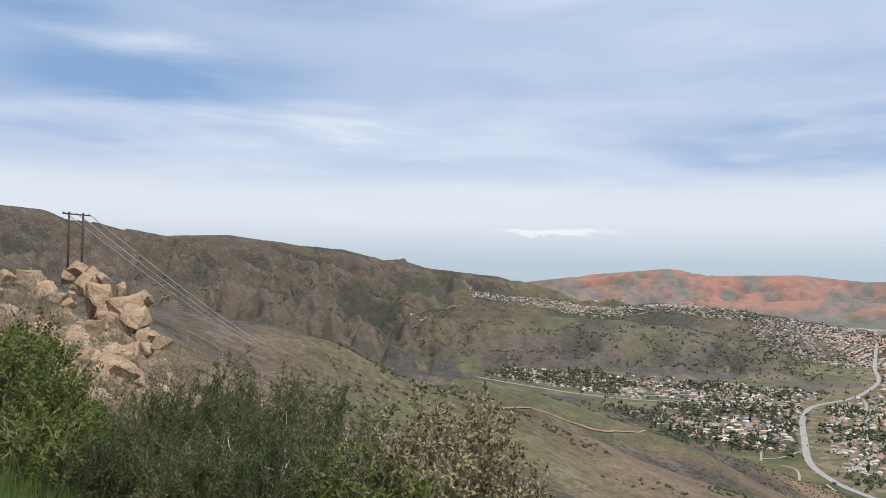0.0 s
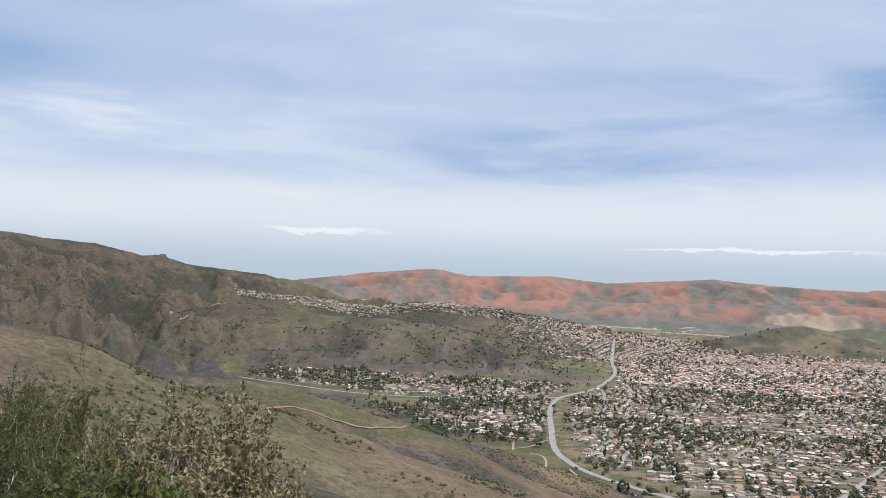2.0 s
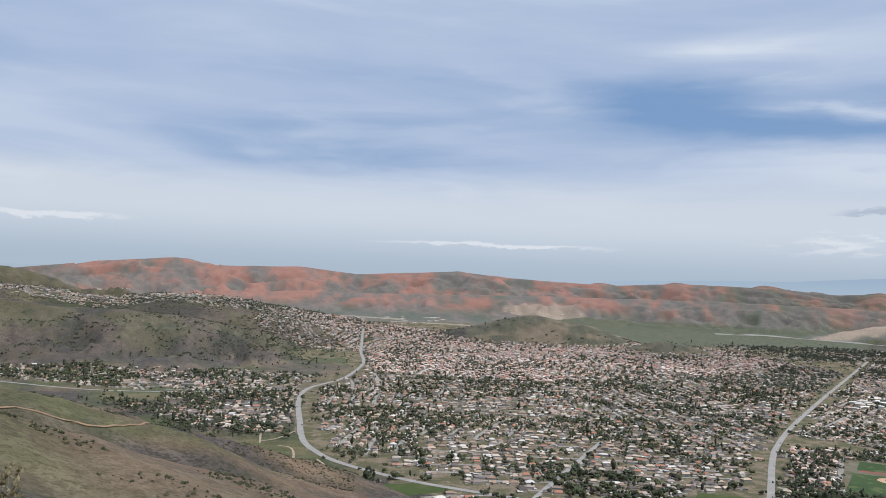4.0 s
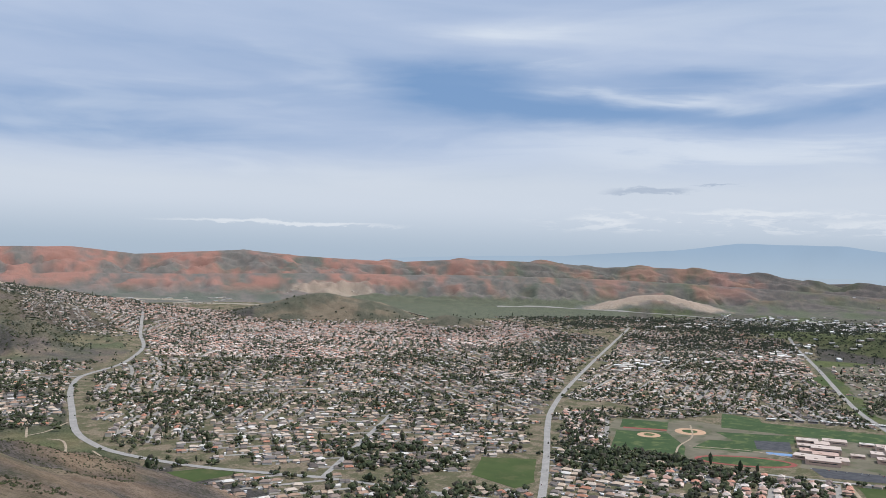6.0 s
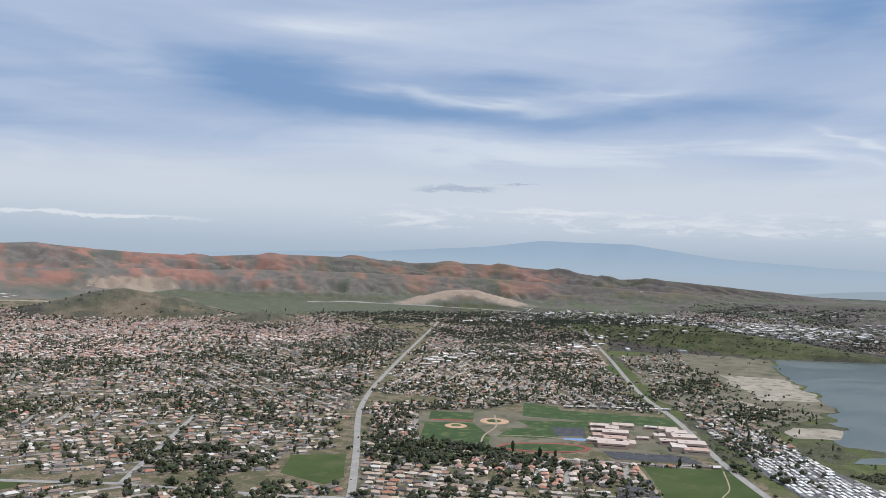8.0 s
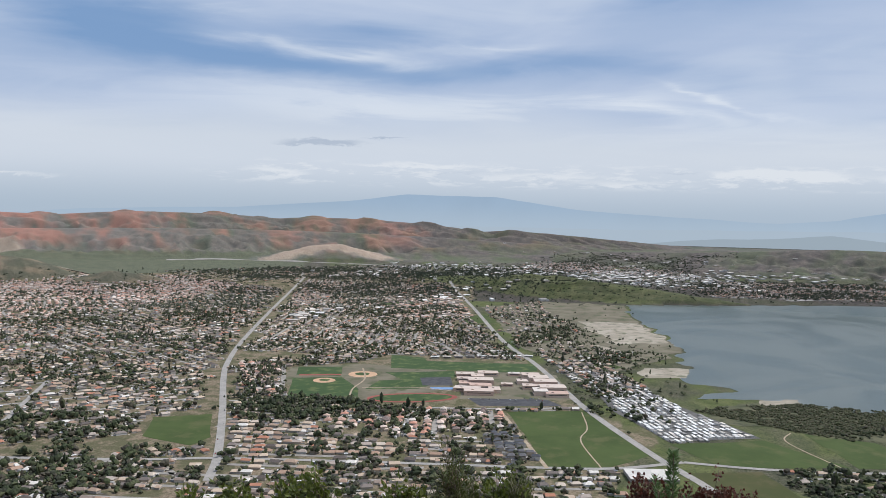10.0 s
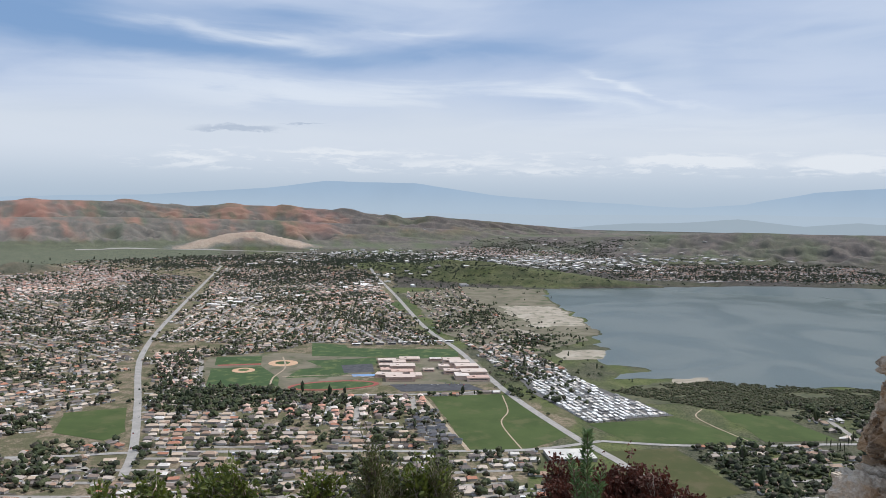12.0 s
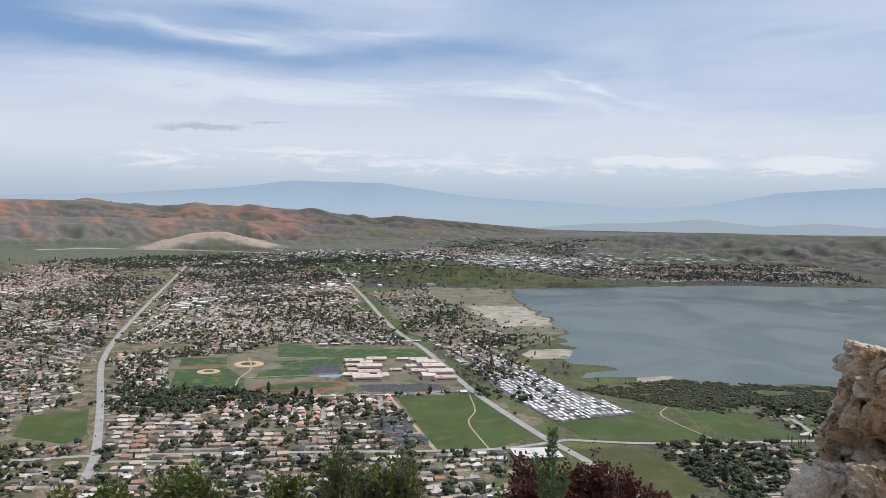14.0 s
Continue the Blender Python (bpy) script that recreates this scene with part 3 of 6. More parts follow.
# the built-up part of the valley floor
TOWN = [(700, 900), (900, 150), (1130, 190), (1330, 150), (1440, 300), (1870, 500), (2200, 690), (3000, 1080), (4300, 1500), (4700, 2500), (3400, 3300), (3300, 4900), (2000, 5200), (1450, 3100), (1300, 2600), (950, 2200), (830, 1980), (690, 1640), (630, 1420), (650, 1230)]


def build_ground():
    view = np.arange(-32, 108.01, 0.2)
    rest = np.arange(112, 326, 3.0)
    az = np.radians(np.concatenate([view, rest]))
    rings = np.concatenate([[0.01], np.geomspace(0.6, 60, 50)[:-1], np.geomspace(60, 450, 60)[:-1], np.linspace(450, 1300, 64)[:-1], np.linspace(1300, 3000, 34)[:-1], np.linspace(3000, 6000, 90)[:-1], np.linspace(6000, 10800, 84)[:-1], np.linspace(10800, 12900, 26)])
    A, R = np.meshgrid(az, rings, indexing="ij")
    x, y = R * np.sin(A), R * np.cos(A)
    z = height(x, y)
    # the bed of the lake lies under its water
    z = np.where(inside(x, y, LAKE), -0.5, z)
    na, nr = A.shape
    verts = np.stack([x, y, z], -1).reshape(-1, 3)
    idx = np.arange(na * nr).reshape(na, nr)
    nxt = np.roll(idx, -1, axis=0)
    faces = np.stack([idx[:, :-1], idx[:, 1:], nxt[:, 1:], nxt[:, :-1]], -1).reshape(-1, 4)[:, ::-1]
    me = array_mesh("ground", drawn_in(verts), faces, smooth=True)
    # cover: poppies, grass, bare soil
    X, Y, Z = verts.T
    r, b = np.hypot(X, Y), np.degrees(np.arctan2(X, Y))
    far = r > 5200
    U, V = np.where(far, np.radians(b) * 11000, X), np.where(far, r * 0.35, Y)
    n1, n2, n3 = fbm(U, V, 700, 6, 51), fbm(U, V, 240, 5, 52), fbm(U, V, 90, 4, 53)
    rib = np.where(far, folds(X, Y, 190, 3.0, 15), np.where(r > 2600, folds(X, Y, 330, 1.6, 13), fbm(X, Y, 420, 6, 11, True)))
    poppy = np.clip((n1 * 0.30 + n2 * 0.36 + rib * 0.14 + n3 * 0.20 - 0.492 + 0.05 * np.exp(-(((b - 34) / 16) ** 2))) * 6.5, 0, 0.80) * np.clip((Z - 25) / 60, 0, 1) * np.clip((r - 5900) / 500, 0, 1)
    poppy = poppy * np.clip((b - 5) / 4, 0, 1) * np.clip((80 - b) / 16, 0.0, 1) * np.clip((46 - b) / 60 + 0.9, 0.7, 1)
    clay = 200 - np.min([np.hypot(X - q[0], (Y - q[1])) for q in CLAY_HILL], axis=0)
    bare = np.clip((clay + (n3 - 0.5) * 200) / 90, 0, 0.9)
    quarry = np.exp(-(((b - 39.0) / 4.2) ** 2) - ((r - 6900) / 420) ** 2)
    bare = np.maximum(bare, np.clip((quarry * (0.2 + n2 * 0.7 + n3 * 0.5) - 0.40) * 4, 0, 0.7))
    green = np.clip((n2 * 0.5 + n1 * 0.5 - 0.46) * 5, 0, 1)
    green = np.where((r > 4500) & (Z < 120) & (b > 15), np.clip(green * 0.8 + 0.15, 0, 1), green * 0.30)
    bluff = (X > 3300) & (r < 4900) & (b > 60) & (Z > 4)
    green = np.where(bluff, np.clip(green + 0.6, 0, 1), green)
    spur = (r < 1350) & (r > 180) & (Z > 8)
    green = np.where(spur, np.clip((n2 * 0.6 + n1 * 0.25 + n3 * 0.15 - 0.512) * 9, 0.04, 0.75) * np.clip((b + 12) / 8, 0.10, 1), green)
    bare = np.where(spur, (1 - green) * np.clip(0.34 + (n3 * 0.6 + n2 * 0.4 - 0.50) * 4.5, 0.0, 0.72) * np.clip((b + 16) / 14, 0.55, 1), bare)
    bare = np.where((b < 4) & (r > 3400) & (Z > 60), np.clip((rib * 0.60 + n2 * 0.1 + n3 * 0.3 - 0.575) * 4.5 + np.clip((Z - 330) / 350, 0, 0.40), 0, 0.42), bare)
    bare = np.where(r < 180, np.clip(0.25 + (n3 - 0.46) * 4, 0.1, 0.7), bare)
    green = np.where(r < 180, 0.15, green)
    slope_c = (b < 27) & (r > 2850) & (r < 5600) & (Z > 15)
    bare = np.where(slope_c, np.clip((rib * 0.60 + n2 * 0.1 + n3 * 0.3 - 0.575) * 4.5 + np.clip((Z - 430) / 500, 0, 0.18), 0, 0.18), bare)
    green = np.where(slope_c, np.clip((n2 * 0.7 + n3 * 0.3 - 0.48) * 6, 0, 0.42) * np.clip((b + 6) / 12, 0.08, 1), green)
    flat = (b < 28) & (r > 1300) & (r < 4200) & (Z < 15)
    bare = np.where(flat, np.clip(0.08 + (n3 - 0.5) * 2, 0, 0.4), bare)
    green = np.where(flat, np.clip(0.35 + (n2 - 0.5) * 4, 0, 0.8), green)
    bloom = (r > 6000) & (b > 5) & (b < 77)
    green = np.where(bloom, np.clip(0.35 + (n2 - 0.45) * 4, 0.2, 1), green)
    poppy = np.where(spur, (1 - green) * 0.03, poppy)
    poppy = np.where((bare > 0.3) & (r > 3000), poppy * 0.15, poppy)
    mound = (r > 3300) & (r < 5200) & (b > 34) & (b < 52) & (Z > 6)
    field = (b > 40.5) & (b < 59) & (r > 4700) & (r < 6700) & (Z < 45) & (bare < 0.2)
    green = np.where(field, 0.85, green)
    bare = np.where(mound, np.clip((n2 * 0.5 + n3 * 0.5 - 0.46) * 4, 0, 0.45) * np.clip((51.5 - b) / 3, 0, 1), bare)
    green = np.where(mound, 0.4, green)
    green = np.where((b > 64) & (r > 5600) & (Z > 12), np.clip(0.25 + (n2 - 0.5) * 3, 0.0, 0.8), green)
    shore = (Z < 6) & (b > 55) & (r > 800) & (r < 3400)
    green = np.where(shore, np.clip(0.7 + (n3 - 0.5) * 3, 0.35, 1), green)
    lots = inside(X + (n3 - 0.5) * 60, Y + (n2 - 0.5) * 60, TOWN) & (Z < 12)
    # paler with distance, haze painted into the cover; also the dry mound and clay
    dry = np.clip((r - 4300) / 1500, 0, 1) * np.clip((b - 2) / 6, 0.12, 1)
    dry = np.where(mound, np.clip((51.5 - b) / 8, 0, 0.3), dry)
    dry = np.where((b < 27) & (r > 2000) & (r < 5600), np.clip(b / 90, 0.0, 0.2), dry)
    dry = np.where((b < 5) & (r > 3400), dry * 0.5, dry)
    dry = np.where((b > 48) & (r > 4300), np.minimum(dry, np.clip(0.9 - (b - 48) / 60, 0.55, 0.9)), dry)
    dry = np.where((b > 58) & (r > 4300) & (r < 6300) & (Z < 25), 0.22, dry)
    dry = np.where(field, 0.55, dry)
    dry = np.where(bluff, 0.0, dry)
    dry = np.where(clay > -20, 1.0, dry)
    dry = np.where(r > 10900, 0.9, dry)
    cover = me.color_attributes.new("cover", "FLOAT_COLOR", "POINT")
    cover.data.foreach_set("color", np.stack([poppy, green, bare, np.where(lots, 0.92, 0.0)], -1).astype(np.float32).ravel())
    tiny = fbm(X, Y, 34, 3, 54)
    brush = np.where(slope_c | spur, np.clip(0.46 + (0.50 - n2) * 1.6 + 0.22 + 0.25 * np.clip((b - 4) / 12, 0, 1) + (n3 - 0.5) * 2.4 + (tiny - 0.5) * 2.6 + (0.60 - rib) * 5.0, 0, 1) * np.clip((620 - Z) / 160, 0.25, 1), 0.0)
    brush = np.where(spur, np.clip(0.46 + (n3 - 0.5) * 4.0 + (tiny - 0.5) * 5.0 + (0.6 - rib) * 2, 0, 1), brush)
    me.attributes.new("brush", "FLOAT", "POINT").data.foreach_set("value", brush.astype(np.float32))
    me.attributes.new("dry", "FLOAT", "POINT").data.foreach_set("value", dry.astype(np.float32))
    link_mesh("ground", me, [M_TERRAIN], label="scrub-covered hills and valley floor with orange poppy slopes", category="ground", kind="structure")


build_ground()


def frayed(outline, amount):
    """The outline with uneven edges."""
    p = np.array(outline, float)
    out = []
    for a, b in zip(p, np.roll(p, -1, axis=0)):
        m = max(1, int(np.hypot(*(b - a)) / 16))
        if np.hypot(*a) > 3300 or np.hypot(*b) > 3300:
            m = 1 + m // 3
        n = np.array([-(b - a)[1], (b - a)[0]]) / (np.hypot(*(b - a)) + 1e-9)
        for k in range(m):
            q = a + (b - a) * k / m
            wave = fbm(q[:1], q[1:], 70, 5, 81)[0] - 0.5
            out.append(tuple(q + n * wave * amount * 2.4))
    return out


def sheet(name, outline, lift, mat, label, category="ground", kind="structure", rugged=0.0):
    """A flat piece of the valley floor with that outline."""
    bm = bmesh.new()
    lift = 0.1 + 0.25 * lift + next_layer()
    if rugged:
        outline = frayed(outline, rugged)
    turn = sum(x0 * y1 - x1 * y0 for (x0, y0), (x1, y1) in zip(outline, outline[1:] + outline[:1]))
    pts = [(x, y, lift) for x, y in (outline if turn > 0 else outline[::-1])]
    bm.faces.new([bm.verts.new(p) for p in pts]).normal_update()
    bmesh.ops.triangulate(bm, faces=bm.faces[:])
    for _ in range(6):
        long = [e for e in bm.edges if e.calc_length() > 120 and max(v.co.xy.length for v in e.verts) > NEAR]
        if not long:
            break
        bmesh.ops.subdivide_edges(bm, edges=long, cuts=1)
        bmesh.ops.triangulate(bm, faces=[f for f in bm.faces if len(f.verts) > 3])
    moved = drawn_in([v.co for v in bm.verts])
    for v, p in zip(bm.verts, moved):
        v.co = p
    ob = part(name, bm, mat, None)
    return tagged(ob, label, category, "", kind)


LAYER = [0.0]


def next_layer():
    """Each flat piece lies a little over the one before."""
    LAYER[0] += 0.006
    return LAYER[0]


def smooth_line(pts, step=25.0):
    """Points along a curve through those given."""
    p = np.array(pts, float)
    q = np.vstack([2 * p[0] - p[1], p, 2 * p[-1] - p[-2]])
    out = []
    for i in range(1, len(q) - 2):
        m = max(2, int(np.linalg.norm(q[i + 1] - q[i]) / step))
        for t in np.arange(m) / m:
            a, b, c, d = q[i - 1], q[i], q[i + 1], q[i + 2]
            out.append(0.5 * (2 * b + (c - a) * t + (2 * a - 5 * b + 4 * c - d) * t * t + (3 * b - a - 3 * c + d) * t**3))
    out.append(p[-1])
    return np.array(out)


def ribbon(pts, width, lift, step=25.0):
    """Vertices and faces of a strip along a curve over the land."""
    c = smooth_line(pts, step)
    d = np.gradient(c, axis=0)
    d /= np.linalg.norm(d, axis=1)[:, None] + 1e-9
    side = np.stack([-d[:, 1], d[:, 0]], 1) * width / 2
    both = np.concatenate([c - side, c + side])
    z = height(both[:, 0], both[:, 1]) + lift
    m = len(c)
    i = np.arange(m - 1)
    return drawn_in(np.column_stack([both, z])), np.stack([i, i + 1, i + 1 + m, i + m], 1)


def road(name, pts, width, mat, label, lift=0.5, category="road"):
    v, f = ribbon(pts, width, 0.1 + 0.3 * lift + next_layer() + (0.2 if category == "trail" else 0.3 if category == "road" else 0), 6.0 if category in ("trail", "path") else 25.0)
    return link_mesh(name, array_mesh(name, v, f), [mat], label=label, category=category, kind="structure")


sheet("lake", LAKE, 0.25, M_WATER, "wide grey-green lake with wind streaks", "lake", rugged=34)

MAIN = [(854, 643), (956, 703), (1171, 853), (1405, 1022), (1563, 1126), (1845, 1285), (2381, 1562), (3133, 1942), (3900, 2330)]
DIAG = [(3900, 1500), (2970, 1050), (2200, 690), (1860, 500), (1480, 310), (1235, 165), (1140, 100), (1080, 60), (900, -40)]
CROSS_A = [(800, 990), (890, 780), (940, 690), (1020, 480), (1090, 280), (1130, 190), (1200, 110)]
CROSS_B = [(1240, 890), (1310, 660), (1400, 435), (1480, 310)]
WEST = [(1900, 3700), (1740, 3400), (1585, 3100), (1423, 2759), (1269, 2514), (1120, 2323), (955, 2174), (849, 1989), (738, 1720), (663, 1526), (642, 1412), (643, 1332), (666, 1239), (708, 1137), (800, 990)]
SLANT = [(800, 990), (980, 1120), (1230, 1300)]
LAKESIDE = [(1200, 110), (1205, 60), (1215, 0), (1250, -110), (1290, -200), (1330, -320)]
CANYON = [(960, 2180), (700, 2180), (430, 2280), (240, 2480), (110, 2650)]
road("main_road", MAIN, 12, M_ROAD, "broad pale concrete avenue through the town")
road("diagonal_road", DIAG, 13, M_ROAD, "straight pale road running past the lake")
road("cross_road", CROSS_A, 10, M_ROAD, "pale town street along the near houses")
road("school_road", CROSS_B, 9, M_ROAD, "pale street below the school")
road("winding_road", WEST, 13, M_ROAD, "wide winding pale road round the houses")
road("slanting_street", SLANT, 9, M_ROAD, "pale street between trees")
road("lakeside_road", LAKESIDE, 10, M_ROAD, "narrow road past green fields")
road("canyon_road", CANYON, 11, M_ROAD, "pale road into the canyon")
road("hill_trail", [(spot(b, d, 0)[0], spot(b, d, 0)[1]) for b, d in ((2.5, 600), (5, 625), (8.7, 645), (11, 676), (13, 715), (15.6, 812), (17, 845))], 1.9, M_RED_SOIL, "orange dirt trail along a hillside", 0.8, "trail")
road("ridge_track", [(spot(b, d, 0)[0], spot(b, d, 0)[1]) for b, d in ((-2.6, 3500), (-1.2, 3600), (-0.6, 3700), (1.5, 3800))], 8, M_TRACK_SOIL, "bare dirt track up a hill", 1.5, "trail")

sheet("meadow", [(1380, 422), (1450, 305), (1225, 152), (1130, 200), (1095, 275)], 0.4, M_GRASS, "large bright green meadow with a footpath", "meadow", rugged=5)
road("meadow_path", [(1440, 305), (1330, 272), (1247, 264), (1110, 203)], 2.2, M_TRACK_SOIL, "worn footpath across a meadow", 0.6, "path")
sheet("meadow", [(1290, 140), (1375, 10), (1275, -105), (1215, 20), (1210, 75)], 0.4, M_GRASS, "green meadow beside the mobile homes", "meadow", rugged=5)
sheet("meadow", [(1450, -50), (1440, -150), (1320, -215), (1275, -115)], 0.4, M_GRASS, "green meadow near the marsh", "meadow", rugged=5)
road("meadow_path", [(1265, -95), (1350, -40), (1400, -20), (1450, -30)], 2.4, M_TRACK_SOIL, "pale path between meadows", 0.6, "path")
sheet("meadow", [(1150, 100), (1200, 10), (1035, -75), (960, 20)], 0.4, M_OLIVE, "olive-green field below a road", "meadow", rugged=5)
sheet("meadow", [(985, 860), (1085, 925), (1145, 855), (1025, 765), (975, 765)], 0.4, M_GRASS, "green lot beside the avenue", "meadow", rugged=5)
sheet("meadow", [(640, 1165), (690, 1150), (730, 1090), (560, 1080)], 0.4, M_GRASS, "green lot inside a road bend", "meadow", rugged=5)
sheet("sports_ground", [(1420, 910), (1580, 970), (1690, 850), (1700, 660), (1510, 575), (1350, 690)], 0.35, M_SCRUBLAND, "mown sports ground beside the school", "field")
sheet("ball_field", [(1316, 818), (1473, 904), (1530, 824), (1436, 735), (1374, 705)], 0.6, M_TURF, "green baseball outfield", "field", rugged=2)
sheet("ball_field", [(1505, 915), (1588, 960), (1632, 875), (1536, 828)], 0.6, M_TURF, "small green baseball outfield", "field", rugged=2)
sheet("sports_field", [(1440, 724), (1531, 737), (1560, 700), (1617, 766), (1702, 640), (1640, 612), (1491, 634)], 0.6, M_TURF, "green playing field", "field", rugged=2)
sheet("meadow", [(1669, 776), (1830, 850), (1830, 765), (1791, 742), (1872, 503), (1779, 476), (1740, 534)], 0.5, M_TURF, "long green school strip", "field", rugged=2)
sheet("red_strip", [(1500, 905), (1512, 912), (1556, 838), (1544, 832)], 0.75, M_RED_TRACK, "brick-red clay strip beside an outfield", "infield", rugged=2)
sheet("parking_lot", [(1455, 520), (1510, 385), (1470, 345), (1405, 480)], 0.5, M_LOT, "dark asphalt parking lot", "parking lot")
sheet("court", [(1596, 676), (1634, 623), (1552, 586), (1525, 640)], 0.7, M_LOT, "dark asphalt ball court", "court")
sheet("court", [(1515, 620), (1535, 580), (1516, 571), (1497, 610)], 0.7, M_BLUE, "blue and pale ball court", "court")
sheet("school_yard", [(1720, 620), (1760, 430), (1530, 340), (1440, 530)], 0.3, M_SCRUBLAND, "dusty grey-brown school yard", "yard")
sheet("shore_sand", [(2740, 600), (2800, 420), (2500, 300), (2380, 275), (2270, 400)], 0.4, M_SAND, "pale sandy lake shore", "shore", rugged=26)
sheet("shore_sand", [(1950, 275), (1985, 165), (1850, 160), (1820, 250)], 0.4, M_SAND, "pale sandy spit by the lake", "shore", rugged=26)
sheet("shore_sand", [(1690, 20), (1730, -40), (1650, -45), (1620, 10)], 0.4, M_SAND, "small pale sand bar in the lake", "shore", rugged=26)
sheet("marsh", [(1560, 120), (1680, 0), (1640, -140), (1680, -330), (1760, -500), (1500, -500), (1440, -180), (1460, -30), (1480, 90)], 0.25, M_MARSH, "brown-green marsh scrub along the shore", "marsh", rugged=30)
sheet("marsh", [(2240, 640), (2700, 800), (3380, 700), (3400, 570), (2840, 420), (2500, 300), (2200, 220), (1950, 290), (1860, 330), (1900, 430)], 0.22, M_SCRUBLAND, "brown-green shore land beside the road", "marsh", rugged=30)
# grassy islands and sand in the shore land
sheet("shore_sand", [(2120, 500), (2250, 440), (2140, 330), (2010, 420)], 0.3, M_SAND, "bare pale lots beside the shore", "shore", rugged=20)
sheet("meadow", [(1890, 440), (2010, 400), (1930, 320), (1850, 350)], 0.3, M_GRASS, "green lot near the shore", "meadow", rugged=12)
sheet("meadow", [(2060, 640), (2190, 680), (2330, 640), (2260, 570), (2090, 560)], 0.3, M_GRASS, "green lot beside the straight road", "meadow", rugged=12)
sheet("meadow", [(2480, 900), (2660, 990), (2760, 930), (2560, 820)], 0.3, M_GRASS, "green lot beyond the straight road", "meadow", rugged=12)
sheet("meadow", [(2820, 1360), (2960, 1430), (3060, 1300), (2920, 1240)], 0.3, M_GRASS, "green park among the houses", "meadow", rugged=12)
sheet("meadow", [(1460, 1700), (1530, 1740), (1600, 1690), (1530, 1640)], 0.3, M_GRASS, "green park among the houses", "meadow", rugged=8)


def disc(x, y, a, b, turn, m=40):
    return [(x + a * math.cos(t) * math.cos(turn) - b * math.sin(t) * math.sin(turn), y + a * math.cos(t) * math.sin(turn) + b * math.sin(t) * math.cos(turn)) for t in np.linspace(0, 2 * math.pi, m, endpoint=False)]


for x, y, r in ((1480, 834, 24), (1574, 797, 34)):
    sheet("infield", disc(x, y, r, r * 0.9, 0.4), 0.8, M_INFIELD, "bare clay baseball infield", "infield", rugged=2)
    sheet("infield_grass", disc(x + 3, y + 2, r * 0.5, r * 0.45, 0.4), 0.85, M_TURF, "small grass diamond inside the clay", "infield")
sheet("running_track", disc(1412, 612, 84, 40, -0.98), 0.8, M_RED_TRACK, "red oval running track", "track")
sheet("football_field", disc(1412, 612, 74, 31, -0.98), 0.9, M_TURF, "green field inside the running track", "field")
road("field_path", [(1330, 700), (1430, 745), (1530, 770), (1640, 830)], 3.5, M_TRACK_SOIL, "pale path between ball fields", 0.9, "path")
road("field_path", [(1450, 735), (1500, 640), (1500, 560)], 4, M_TRACK_SOIL, "pale path beside a playing field", 0.9, "path")
road("meadow_edge", [(1375, 430), (1090, 275)], 6, M_TRACK_SOIL, "pale dirt edge of a meadow", 0.7, "path")
road("freeway", [(4700, 3900), (5060, 3590), (5200, 2900), (5220, 2280), (5700, 1500), (6300, 700)], 55, M_ROAD, "distant pale freeway at the foot of hills", 3.0)
road("orchard_road", [(3980, -50), (4500, -500), (5200, -900)], 40, M_ROAD, "distant pale freeway beyond the lake", 3.0)
for k, (b0, d0, b1, d1, w) in enumerate(((22, 6200, 30, 6000, 160), (29, 5700, 37, 5500, 120), (36, 5600, 42, 5300, 200), (42, 5000, 45, 4700, 160))):
    road("cleared_land", [spot(b0, d0, 0)[:2], spot((b0 + b1) / 2, (d0 + d1) / 2 + 60, 0)[:2], spot(b1, d1, 0)[:2]], w, M_SAND, "pale cleared building land below the hills", 2.0, "clearing")
for pts in ([(677, 1798), (624, 1649), (576, 1524)], [(581, 1538), (622, 1553), (683, 1610)], [(598, 1492), (612, 1460), (585, 1383), (546, 1324), (529, 1326)], [(562, 1461), (554, 1420), (535, 1378), (518, 1357)], [(619, 1360), (612, 1305), (611, 1254), (621, 1217)]):
    road("dirt_path", pts, 4, M_TRACK_SOIL, "winding pale dirt path at the foot of the hill", 0.9, "path")
sheet("shore_meadow", [(1890, 470), (2210, 660), (2990, 1020), (3330, 900), (3350, 720), (2750, 650), (2280, 480), (1960, 330)], 0.3, M_SCRUBLAND, "green and brown open land beyond the straight road", "meadow", rugged=20)
sheet("park_ground", [(1900, 430), (1780, 290), (1560, 150), (1390, 15), (1300, 140), (1480, 260)], 0.3, M_PARK, "grey asphalt ground of the mobile home park", "yard", rugged=4)


# ---- houses, trees and cars of the valley ----
def house_shape(w, d, h, rise, hip, over=0.6):
    """Wall faces and roof faces of a house, footprint w by d, eaves at h."""
    a, b = w / 2, d / 2
    walls = [(-a, -b, 0), (a, -b, 0), (a, b, 0), (-a, b, 0), (-a, -b, h), (a, -b, h), (a, b, h), (-a, b, h)]
    wf = [(0, 1, 5, 4), (1, 2, 6, 5), (2, 3, 7, 6), (3, 0, 4, 7)]
    A, B, t = a + over, b + over, h + rise
    roof = [(-A, -B, h - 0.1), (A, -B, h - 0.1), (A, B, h - 0.1), (-A, B, h - 0.1), (-A + hip, 0, t), (A - hip, 0, t)]
    rf = [(0, 1, 5, 4), (2, 3, 4, 5), (1, 2, 5, 5), (3, 0, 4, 4)]
    return np.array(walls, float), wf, np.array(roof, float), rf


def tris(faces):
    out = []
    for f in faces:
        f = list(dict.fromkeys(f))
        out += [(f[0], f[i], f[i + 1]) for i in range(1, len(f) - 1)]
    return np.array(out)


